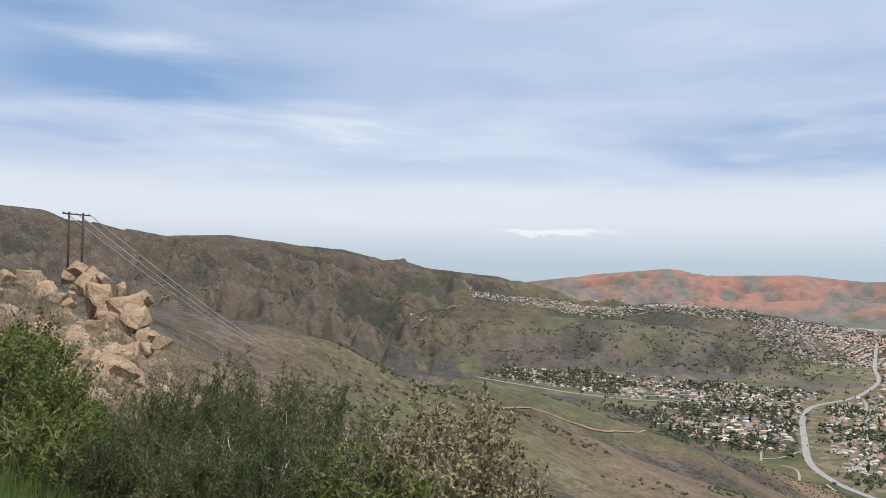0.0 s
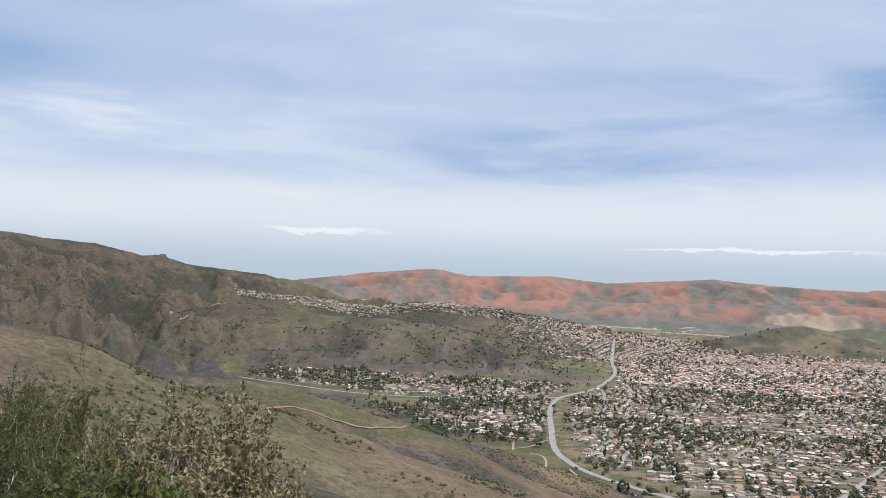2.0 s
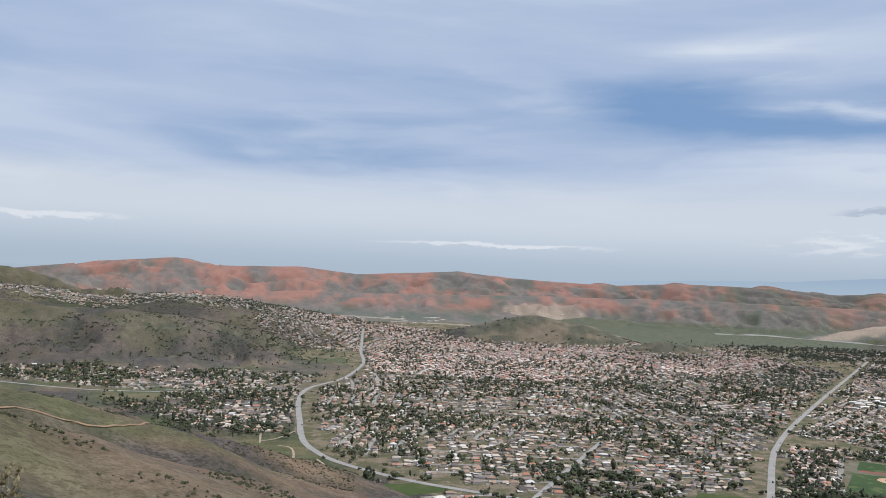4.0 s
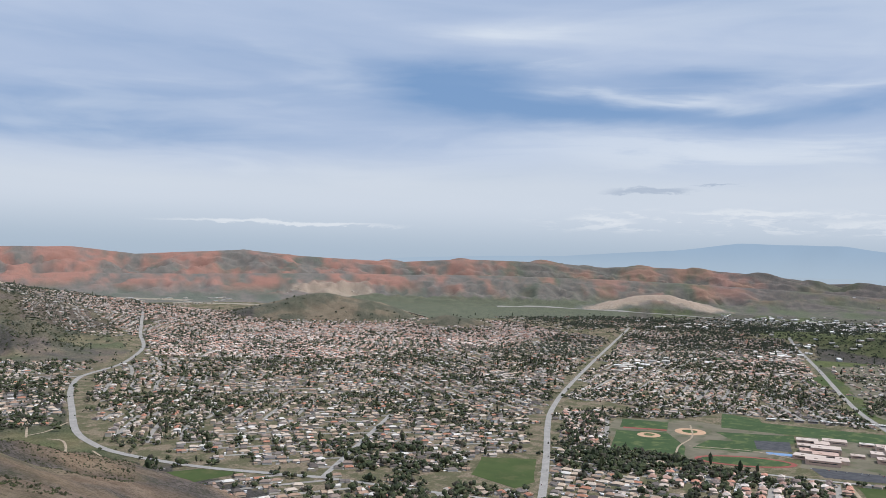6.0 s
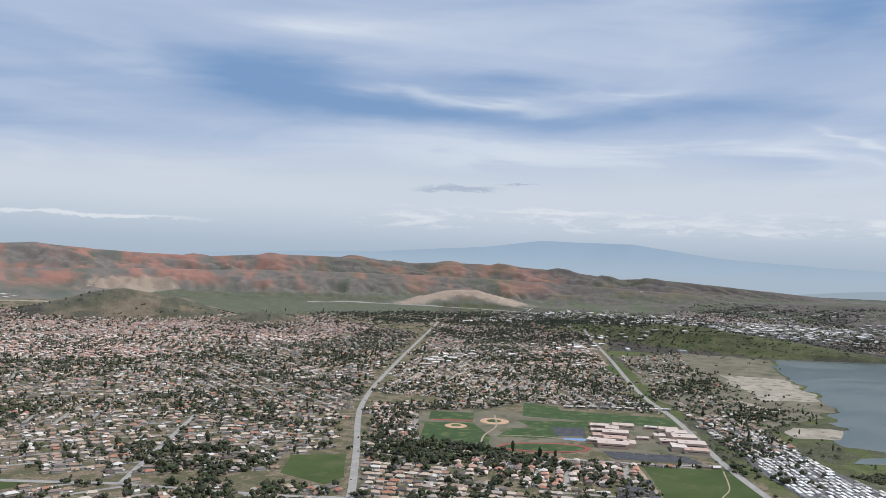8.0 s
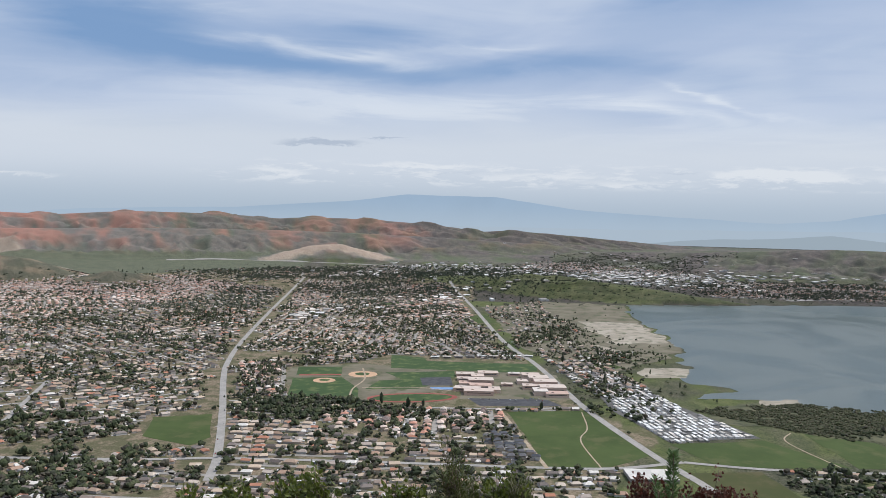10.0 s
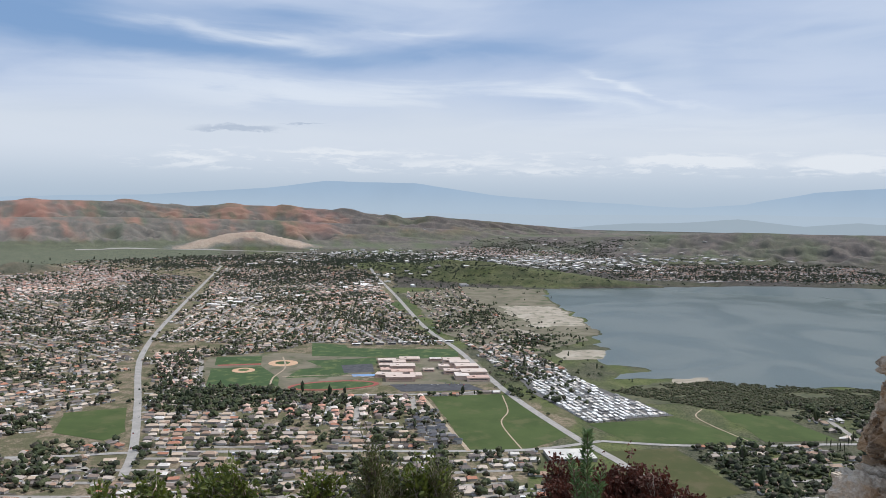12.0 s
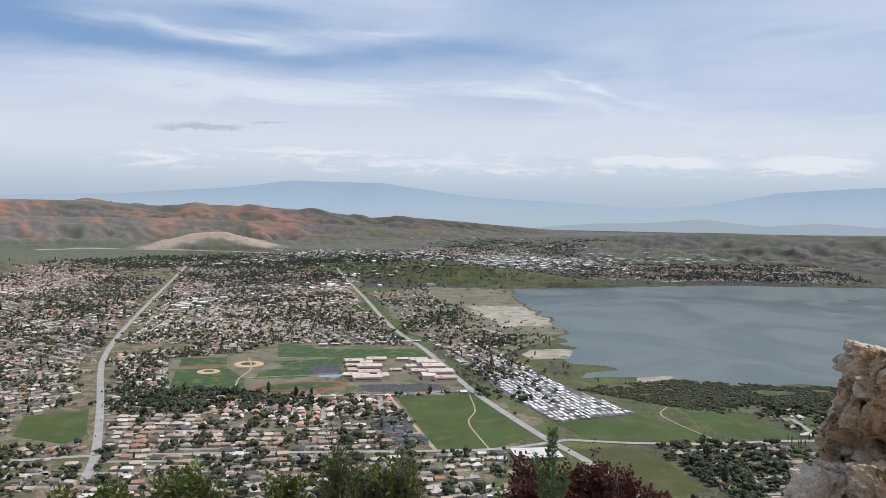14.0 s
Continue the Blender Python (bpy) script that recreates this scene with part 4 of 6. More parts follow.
def template_house(kind):
    """Verts, triangles and slot (0 wall, 1 roof) of one kind of house."""
    if kind == 0:
        blocks = [(house_shape(15, 10, 3.0, 2.3, 4.0), (0, 0))]
    elif kind == 1:
        blocks = [(house_shape(14, 9, 3.0, 2.0, 0.3), (0, 0)), (house_shape(7, 11, 2.9, 1.8, 2.0), (3.5, -3))]
    elif kind == 2:
        blocks = [(house_shape(11, 10, 5.6, 2.1, 3.5), (0, 0)), (house_shape(7, 7, 2.9, 1.4, 2.0), (-5, -3))]
    else:
        blocks = [(house_shape(18, 5, 2.8, 0.6, 0.2, 0.2), (0, 0))]
    V, F, S, base = [], [], [], 0
    for (w, wf, r, rf), (ox, oy) in blocks:
        for v, f, s in ((w, tris(wf), 0), (r, tris(rf), 1)):
            V.append(v + np.array([ox, oy, 0]))
            F.append(f + base)
            S += [s] * len(f)
            base += len(v)
    return np.vstack(V), np.vstack(F), np.array(S)


def scatter(template, xyz, turn, scale):
    """One template at many places, joined: verts, triangles, slots."""
    v, f, s = template
    m = len(xyz)
    c, q = np.cos(turn)[:, None], np.sin(turn)[:, None]
    sx = scale if scale.ndim == 2 else np.repeat(scale[:, None], 3, 1)
    x, y, z = v[None, :, 0] * sx[:, :1], v[None, :, 1] * sx[:, 1:2], v[None, :, 2] * sx[:, 2:3]
    out = np.stack([x * c - y * q, x * q + y * c, z], -1) + xyz[:, None, :]
    faces = f[None] + (np.arange(m) * len(v))[:, None, None]
    return out.reshape(-1, 3), faces.reshape(-1, 3), np.tile(s, m)


def joined(name, pieces, mats, label, category):
    V, F, S, base = [], [], [], 0
    for v, f, s in pieces:
        V.append(v)
        F.append(f + base)
        S.append(s)
        base += len(v)
    me = array_mesh(name, drawn_in(np.vstack(V)), np.vstack(F), np.concatenate(S))
    return link_mesh(name, me, mats, label=label, category=category, kind="stuff")


ROADS = [(smooth_line(p, 15), w) for p, w in ((MAIN, 17), (DIAG, 14), (CROSS_A, 10), (CROSS_B, 9), (WEST, 13), (SLANT, 9), (LAKESIDE, 10), (CANYON, 11))]
OPEN_LAND = [
    [(1380, 430), (1455, 305), (1225, 145), (1125, 195), (1085, 275)], [(980, 870), (1085, 935), (1150, 855), (1025, 755), (965, 765)],
    [(630, 1175), (690, 1160), (740, 1080), (550, 1070)], [(1330, 830), (1570, 980), (1700, 870), (1840, 850), (1900, 520), (1770, 420), (1470, 320), (1370, 470), (1330, 650)], LAKE,
    [(1290, 150), (1385, 10), (1275, -115), (1195, 20), (1195, 75)], [(1160, 110), (1205, 10), (1035, -85), (950, 20)], [(1455, -40), (1445, -160), (1320, -225), (1265, -115)]]


def clear_of_roads(x, y, gap):
    ok = np.ones(len(x), bool)
    for line, w in ROADS:
        for i in range(0, len(x), 4000):
            s = slice(i, i + 4000)
            d = np.min(np.hypot(x[s, None] - line[None, :, 0], y[s, None] - line[None, :, 1]), 1)
            ok[s] &= d > w / 2 + gap
    for poly in OPEN_LAND:
        ok &= ~inside(x, y, poly)
    return ok


def rows_of_lots(poly, angle, block, lot, bend=0.0):
    """Places of houses in back-to-back rows along streets, and the streets' own lines."""
    p = np.array(poly, float)
    lo, hi = p.min(0), p.max(0)
    span = hi - lo
    m = max(1, int(span[0] * span[1] / 330.0**2))
    seeds = lo + rng.random((m, 2)) * span
    spots, turns, streets = [], [], []
    for s in range(m):
        around = angle + rng.choice((0, 0, 90)) + rng.normal(0, 7 if m > 1 else 0)
        u = np.array([math.cos(radians(around)), math.sin(radians(around))])
        v = np.array([-u[1], u[0]])
        mid, reach = (seeds[s], 420.0) if m > 1 else (p.mean(0), np.max(np.hypot(*(p - p.mean(0)).T)) + 50)
        k0 = rng.uniform(0, block)
        wave_at = rng.uniform(0, 6)
        for k in np.arange(-reach, reach, block) + k0:
            a = np.arange(-reach, reach, lot)
            wave = bend * np.sin(a / 120.0 + wave_at)
            mids = mid + a[:, None] * u + (k + wave)[:, None] * v
            own = np.argmin(np.hypot(mids[:, None, 0] - seeds[None, :, 0], mids[:, None, 1] - seeds[None, :, 1]), 1) == s
            own &= inside(mids[:, 0], mids[:, 1], poly)
            streets.append((mids, own))
            tilt = np.arctan(bend / 120.0 * np.cos(a / 120.0 + wave_at))
            for side in (-1, 1):
                spots.append((mids + side * block * 0.27 * v)[own])
                turns.append((radians(around) + tilt + (0 if side < 0 else math.pi))[own])
    return np.vstack(spots), np.concatenate(turns), streets


# outline, street angle, block depth, lot width, bend, share of lots built, roof slots, trees a lot, house kinds
DISTRICTS = [
    ("clay", [(1520, 2900), (1300, 2480), (1700, 2100), (2500, 2050), (3300, 2300), (3600, 2900), (3300, 3250), (2800, 3400), (2550, 4600), (1750, 4300)], 128, 54, 17.5, 24, 0.88, 0.45, (0, 2)),
    ("mixed", [(850, 1000), (960, 880), (1160, 900), (1540, 1150), (1850, 1320), (2500, 1660), (3250, 2060), (3300, 2290), (2500, 2040), (1700, 2090), (1290, 2460), (980, 2150), (890, 1960), (760, 1650), (690, 1420), (760, 1150)], 62, 56, 20, 14, 0.80, 1.45, (0, 1, 2)),
    ("mixed", [(1640, 1150), (3080, 1890), (3800, 2230), (3850, 1500), (2970, 1080), (2210, 720), (1900, 560), (1840, 860), (1700, 900), (1620, 1010)], 27, 54, 19, 6, 0.84, 0.95, (0, 1)),
    ("clay", [(2500, 1200), (3000, 1400), (3200, 1250), (2900, 1060), (2600, 930)], 27, 50, 16, 4, 0.95, 0.4, (0, 2)),
    ("mixed", [(960, 700), (1130, 820), (1180, 700), (1090, 480), (1030, 470)], 112, 46, 17, 4, 0.9, 0.6, (0, 1)),
    ("clay", [(1180, 690), (1260, 640), (1390, 440), (1330, 390), (1220, 420), (1150, 520)], 112, 46, 16.5, 4, 0.9, 0.5, (0, 2)),
    ("slate", [(1210, 410), (1330, 385), (1370, 440), (1390, 420), (1250, 330), (1110, 285), (1080, 320)], 112, 42, 15, 0, 0.92, 0.6, (2,)),
    ("mixed", [(1080, 330), (1210, 415), (1150, 520), (1100, 480), (1030, 470)], 112, 46, 17, 0, 0.85, 1.0, (1,)),
    ("mixed", [(870, 780), (925, 680), (1080, 270), (1115, 190), (900, 120), (700, 300), (640, 700), (760, 960)], 112, 48, 20, 6, 0.75, 1.2, (0, 1)),
    ("clay", [(1265, 890), (1570, 1110), (1560, 1000), (1420, 920), (1310, 850)], 40, 46, 16, 0, 0.92, 0.4, (0, 2)),
    ("mixed", [(1190, -20), (1265, -200), (1180, -330), (950, -170), (1030, -90)], 112, 60, 20, 6, 0.6, 2.2, (0, 1)),
    ("mixed", [(1290, -215), (1470, -170), (1520, -420), (1350, -480)], 100, 60, 22, 6, 0.5, 1.6, (0, 1)),
    ("mixed", [(120, 2720), (440, 2330), (560, 2230), (560, 1760), (660, 1620), (860, 2000), (950, 2220), (1100, 2420), (900, 2600), (560, 2700), (220, 2850)], 70, 58, 22, 16, 0.68, 2.2, (0, 1)),
    ("mixed", [(440, 2010), (505, 1790), (560, 1640), (650, 1600), (700, 1760), (640, 1880), (520, 2060)], 70, 56, 20, 10, 0.8, 2.4, (0, 1)),
    ("mixed", [(3300, 2450), (4500, 2900), (4700, 1700), (3900, 1500), (3820, 2230)], 27, 80, 24, 8, 0.35, 1.8, (0, 1)),
    ("mixed", [(3950, 250), (4150, -300), (4300, -1000), (5300, -1000), (5100, 200), (4500, 500)], 80, 56, 19, 10, 0.8, 1.0, (0, 1)),
    ("clay", [(5300, 1700), (5300, 500), (6600, 400), (6700, 1500)], 10, 60, 20, 10, 0.6, 0.5, (0, 2)),
    ("mixed", [spot(b, d, 0)[:2] for b, d in ((1.5, 4750), (6, 4700), (11, 4650), (17, 4700), (24, 5000), (27, 4300), (20, 4150), (12, 4250), (6, 4350), (1.5, 4550))], 80, 52, 18, 14, 0.55, 0.4, (0, 1)),
    ("mixed", [(600, 1250), (800, 1000), (900, 860), (980, 760), (860, 640), (700, 800), (600, 1050)], 60, 52, 22, 8, 0.5, 1.6, (0, 1)),
    ("mixed", [spot(b, d, 0)[:2] for b, d in ((52, 4400), (60, 4500), (68, 4700), (76, 4900), (78, 5600), (66, 5800), (56, 5300), (50, 5000))], 20, 90, 30, 10, 0.35, 1.7, (0, 1)),
    ("clay", [spot(b, d, 0)[:2] for b, d in ((74, 6200), (86, 6000), (88, 6700), (76, 7200))], 20, 90, 26, 10, 0.55, 0.5, (0,)),
    ("mixed", [(1880, 470), (2210, 660), (2990, 1020), (3300, 900), (2700, 640), (2250, 480), (1950, 330)], 27, 56, 20, 8, 0.5, 1.0, (0, 1)),
    ("mixed", [(1560, 310), (1774, 416), (1890, 480), (2060, 440), (2150, 350), (1890, 330), (1700, 235)], 31, 44, 16, 3, 0.75, 1.1, (0, 1)),
    ("mixed", [(3000, 4850), (1750, 4350), (1500, 3000), (1250, 3300), (1700, 4900)], 60, 60, 19, 12, 0.5, 0.6, (0, 1)),
    ("mixed", [(960, 860), (1130, 820), (1265, 890), (1570, 1110), (1840, 900), (1900, 560), (1600, 380), (1440, 300), (1390, 440), (1260, 640), (1180, 700)], 112, 48, 18, 4, 0.8, 1.4, (0, 1)),
]
ROOFS = {"mixed": M_ROOF, "clay": M_ROOF_PINK, "slate": M_ROOF_DARK}
HOUSES = [template_house(k) for k in range(4)]


def template_tree(seed, clumps, tall, coarse=False):
    """A small crown of uneven clumps over a stem: verts, triangles, slots (0 leaves, 1 bark)."""
    g = np.random.default_rng(seed)
    V, F, S, base = [], [], [], 0
    bm = bmesh.new()
    if coarse:
        ends = [bm.verts.new(p) for p in ((1, 0, 0), (0, 1, 0), (-1, 0, 0), (0, -1, 0), (0, 0, 1), (0, 0, -0.8))]
        bm.verts.index_update()
        for k in range(4):
            bm.faces.new((ends[k], ends[(k + 1) % 4], ends[4]))
            bm.faces.new((ends[(k + 1) % 4], ends[k], ends[5]))
    else:
        bmesh.ops.create_icosphere(bm, subdivisions=1, radius=1)
    ball, bf = np.array([v.co[:] for v in bm.verts]), np.array([[v.index for v in f.verts] for f in bm.faces])
    bm.free()
    for k in range(clumps):
        s = g.uniform(1.5, 2.4, 3) * ((1.0, 1.0, 0.8) if tall < 1.5 else (0.62, 0.62, 1.5))
        wide = 1.5 if tall < 1.5 else 0.4
        at = np.array([g.normal(0, wide), g.normal(0, wide), g.uniform(1.9, 3.8) * tall])
        V.append(ball * s * g.uniform(0.6, 1.3, (len(ball), 1)) + at)
        F.append(bf + base)
        S += [0] * len(bf)
        base += len(ball)
    if coarse:
        return np.vstack(V), np.vstack(F), np.array(S)
    ring = [(0.22 * math.cos(i * 2.1), 0.22 * math.sin(i * 2.1), z) for z in (0, 2.4 * tall) for i in range(3)]
    V.append(np.array(ring))
    F.append(np.array([(0, 1, 4), (0, 4, 3), (1, 2, 5), (1, 5, 4), (2, 0, 3), (2, 3, 5)]) + base)
    S += [1] * 6
    return np.vstack(V), np.vstack(F), np.array(S)


FAR_TREES = [template_tree(s, c, t, True) for s, c, t in ((1, 3, 1.0), (2, 3, 1.0), (3, 3, 1.2), (4, 2, 2.0), (5, 3, 0.8))]
TREES = [template_tree(s, c, t) for s, c, t in ((1, 4, 1.0), (2, 5, 1.0), (3, 4, 1.2), (4, 3, 2.0), (5, 5, 0.8))]


def gather_lots():
    lots, trees, lines = {k: [] for k in ROOFS}, [], []
    taken = np.full((700, 900), False)
    for style, poly, angle, block, lot, bend, share, wooded, kinds in DISTRICTS:
        xy, turn, streets = rows_of_lots(poly, angle, block, lot, bend)
        xy = xy + rng.normal(0, 2.2, xy.shape)
        ok = clear_of_roads(xy[:, 0], xy[:, 1], 6)
        grove = fbm(xy[:, 0], xy[:, 1], 160, 3, 71)
        built = rng.random(len(xy)) < share * np.clip(1.35 - np.maximum(grove - 0.55, 0) * 3 * min(wooded, 1), 0.5, 1)
        keep = ok & built & ((height(xy[:, 0], xy[:, 1]) < 12) | (np.degrees(np.arctan2(xy[:, 0], xy[:, 1])) < 30))
        # no house where another stands already
        cx, cy = ((xy[:, 0] + 500) / 10).astype(int).clip(1, 698), ((xy[:, 1] + 2000) / 10).astype(int).clip(1, 898)
        keep &= ~(taken[cx, cy] | taken[cx - 1, cy] | taken[cx + 1, cy] | taken[cx, cy - 1] | taken[cx, cy + 1])
        taken[cx[keep], cy[keep]] = True
        k = rng.choice(kinds, keep.sum())
        lots[style].append(np.column_stack([xy[keep], turn[keep] + rng.normal(0, 0.10, keep.sum()), k]))
        m = int(len(xy) * (wooded * 2.3 + 0.35))
        pick = rng.integers(0, len(xy), m)
        t = xy[pick] + rng.normal(0, 10, (m, 2))
        g = fbm(t[:, 0], t[:, 1], 160, 3, 71)
        t = t[clear_of_roads(t[:, 0], t[:, 1], 3) & (rng.random(m) < np.clip(0.45 + (g - 0.47) * 5, 0.18, 1))]
        trees.append(t)
        lines += streets
    return {k: np.vstack(v) for k, v in lots.items() if v}, np.vstack(trees), lines


LOTS, TREE_SPOTS, STREETS = gather_lots()


def build_streets():
    V, F, base = [], [], 0
    for line, own in STREETS:
        if not own.any():
            continue
        keep = own & clear_of_roads(line[:, 0], line[:, 1], 0) & ((height(line[:, 0], line[:, 1]) < 12) | (line[:, 0] < 0.55 * line[:, 1]))
        for i in range(len(line) - 1):
            if keep[i] and keep[i + 1]:
                d = line[i + 1] - line[i]
                s = np.array([-d[1], d[0]]) / (np.hypot(*d) + 1e-9) * 4.5
                q = np.array([line[i] - s, line[i + 1] - s, line[i + 1] + s, line[i] + s])
                V.append(q)
                F.append(np.arange(4) + base)
                base += 4
    q = np.vstack(V)
    z = height(q[:, 0], q[:, 1]) + 0.35
    me = array_mesh("residential_street", drawn_in(np.column_stack([q, z])), np.array(F))
    link_mesh("residential_street", me, [M_STREET], label="grey asphalt streets between rows of houses", category="street", kind="structure")


build_streets()


def mesh_of(name, v, f, mat):
    me = array_mesh(name, v, f)
    me.materials.append(mat)
    return me


def house_things(style, rows):
    """Single houses with their own walls, roof and garage door, from rows of x, y, turn, kind."""
    made = {}
    for x, y, turn, k in rows:
        k = int(k)
        if k not in made:
            v, f, s = HOUSES[k]
            wall = mesh_of("wall", v, f[s == 0], M_WALL)
            roof = mesh_of("roof", v, f[s == 1], ROOFS[style])
            bm = bmesh.new()
            bmesh.ops.create_cube(bm, size=1, matrix=pose(*((3.5, -8.56, 1.15) if k == 1 else (-4.0, -5.03, 1.15) if k == 0 else (-5, -6.56, 1.15))) @ Matrix.Diagonal((4.6, 0.12, 2.2, 1)))
            door = bpy.data.meshes.new("garage_door")
            bm.to_mesh(door)
            bm.free()
            door.materials.append(M_GARAGE)
            made[k] = (wall, roof, door)
        label = {"mixed": "single-storey suburban house with a shingled roof", "clay": "stucco house with a pink clay-tile roof", "slate": "two-storey house with a dark slate roof"}[style]
        ob = empty("house", pose(x, y, float(height([x], [y])[0]) + 0.1, 0, 0, math.degrees(turn)) @ Matrix.Diagonal((rng.uniform(0.75, 1.1), rng.uniform(0.8, 1.15), rng.uniform(0.95, 1.1), 1)), label, "house", style + " houses")
        for name, me in zip(("wall", "roof", "garage_door"), made[k]):
            child = new(name, me)
            child.parent = ob


def build_houses():
    for style, rows in LOTS.items():
        r = np.hypot(rows[:, 0], rows[:, 1])
        order = np.argsort(r)
        near = order[: {"mixed": 190, "clay": 90, "slate": 40}[style]]
        house_things(style, rows[near])
        rest = rows[order[len(near):]]
        pieces = []
        for k in range(3):
            q = rest[rest[:, 3] == k]
            if len(q):
                z = height(q[:, 0], q[:, 1])
                s = np.column_stack([rng.uniform(0.7, 1.12, len(q)), rng.uniform(0.75, 1.2, len(q)), rng.uniform(0.9, 1.15, len(q))])
                pieces.append(scatter(HOUSES[k], np.column_stack([q[:, :2], z + 0.1]), q[:, 2], s))
        if pieces:
            joined(style + "_houses", pieces, [M_WALL, ROOFS[style]], "rows of suburban houses along the valley streets", "houses")


build_houses()


def build_clutter():
    """Sheds, trailers and paved patches in the yards."""
    rows = np.vstack(list(LOTS.values()))
    rows = rows[np.hypot(rows[:, 0], rows[:, 1]) < 2700]
    rows = rows[rng.integers(0, len(rows), int(len(rows) * 1.5))]
    off = rng.uniform(8, 13, len(rows))
    way = rows[:, 2] + rng.choice((0.0, 1.57, 3.14, 4.71), len(rows)) + rng.normal(0, 0.4, len(rows))
    x, y = rows[:, 0] + off * np.cos(way), rows[:, 1] + off * np.sin(way)
    ok = clear_of_roads(x, y, 2)
    w, wf, r, rf = house_shape(1, 1, 1, 0.25, 0.1, 0.1)
    shape = (np.vstack([w, r]), np.vstack([tris(wf), tris(rf) + len(w)]), np.zeros(len(tris(wf)) + len(tris(rf)), int))
    q = ok.sum()
    s = np.column_stack([rng.uniform(2, 6.5, q), rng.uniform(2, 4.5, q), rng.choice((0.3, 1.6, 2.4, 2.8), q)])
    joined("yard_clutter", [scatter(shape, np.column_stack([x[ok], y[ok], height(x[ok], y[ok])]), rows[ok, 2], s)], [M_CLUTTER], "sheds, trailers and paved patches in house yards", "clutter")


build_clutter()


def mobile_homes():
    u, v = np.array([0.86, 0.51]), np.array([0.51, -0.86])
    p = np.array([np.array([1280, 180]) + i * 19.5 * u + j * 9.5 * v + rng.normal(0, 1.0, 2) for i in range(-2, 34) for j in range(-16, 30)])
    ok = inside(p[:, 0], p[:, 1], [(1900, 430), (1780, 290), (1550, 150), (1385, 15), (1300, 140), (1480, 250)]) & clear_of_roads(p[:, 0], p[:, 1], 8)
    r = np.hypot(p[:, 0], p[:, 1])
    ok &= rng.random(len(p)) < np.where(r > 1620, 0.62, 0.9)
    return p[ok]


def build_mobile_homes():
    v, f, s = HOUSES[3]
    wall, roof = mesh_of("wall", v, f[s == 0], M_ROOF_WHITE), mesh_of("roof", v, f[s == 1], M_ROOF_WHITE)
    for x, y in mobile_homes():
        ob = empty("mobile_home", pose(x, y, 0.2, 0, 0, 31 + rng.normal(0, 4)) @ Matrix.Diagonal((rng.uniform(0.6, 0.95), rng.uniform(0.9, 1.3), 1, 1)), "long white mobile home with a flat metal roof", "mobile home", "mobile home park")
        for name, me in (("wall", wall), ("roof", roof)):
            new(name, me).parent = ob


build_mobile_homes()


def block_thing(name, x, y, turn, w, d, h, wall, roof, label, category, group=""):
    """A flat-roofed building: walls with a window band, a parapet roof and a roof unit."""
    ob = empty(name, pose(x, y, 0.3, 0, 0, turn), label, category, group)
    bm = bmesh.new()
    bmesh.ops.create_cube(bm, size=1, matrix=pose(0, 0, h / 2) @ Matrix.Diagonal((w, d, h, 1)))
    part("wall", bm, wall, ob)
    bm = bmesh.new()
    bmesh.ops.create_cube(bm, size=1, matrix=pose(0, 0, h + 0.3) @ Matrix.Diagonal((w + 0.8, d + 0.8, 0.6, 1)))
    bmesh.ops.create_cube(bm, size=1, matrix=pose(w * 0.2, d * 0.1, h + 1.1) @ Matrix.Diagonal((min(5, w / 4), min(4, d / 4), 1.4, 1)))
    part("roof", bm, roof, ob)
    if h > 4:
        for side in (-1, 1):
            bm = bmesh.new()
            bmesh.ops.create_cube(bm, size=1, matrix=pose(0, side * (d / 2 + 0.03), h * 0.6) @ Matrix.Diagonal((w * 0.8, 0.1, 1.4, 1)))
            part("window_band", bm, M_LOT, ob)
    return ob


SCHOOL = [(1660, 600, 30, 20, 6, 112), (1690, 560, 34, 22, 7, 112), (1640, 566, 26, 22, 8, 22), (1615, 585, 24, 18, 5, 112), (1600, 545, 40, 26, 9, 112), (1570, 570, 22, 16, 5, 22), (1555, 530, 34, 24, 7, 112), (1520, 545, 40, 22, 6, 100), (1500, 515, 44, 26, 8, 112), (1535, 495, 26, 18, 6, 22),
          (1700, 470, 30, 24, 9, 112), (1668, 445, 32, 26, 11, 112), (1640, 470, 22, 18, 6, 22), (1630, 420, 36, 28, 12, 112), (1596, 440, 26, 20, 7, 112), (1590, 395, 40, 28, 10, 112), (1556, 410, 30, 22, 8, 22), (1548, 376, 34, 22, 7, 112), (1715, 510, 20, 14, 5, 112), (1600, 490, 18, 14, 4.5, 112)]
for x, y, w, d, h, turn in SCHOOL:
    block_thing("school_building", x, y, turn, w * 1.25, d * 1.2, h, M_SCHOOL, M_SCHOOL_ROOF, "salmon-pink stucco school building with a pale flat roof", "school", "school")


def car_parts():
    bm = bmesh.new()
    bmesh.ops.create_cube(bm, size=1, matrix=pose(0, 0, 0.55) @ Matrix.Diagonal((4.5, 1.8, 0.7, 1)))
    bmesh.ops.bevel(bm, geom=bm.edges[:], offset=0.15, segments=1, affect="EDGES")
    body = bpy.data.meshes.new("body")
    bm.to_mesh(body)
    bm.clear()
    bmesh.ops.create_cone(bm, segments=4, radius1=1.7, radius2=1.2, depth=0.6, cap_ends=True, matrix=pose(-0.2, 0, 1.15) @ Matrix.Diagonal((1.0, 0.68, 1, 1)) @ pose(0, 0, 0, 0, 0, 45))
    cabin = bpy.data.meshes.new("cabin")
    bm.to_mesh(cabin)
    bm.free()
    body.materials.append(M_CAR)
    cabin.materials.append(M_LOT)
    return body, cabin


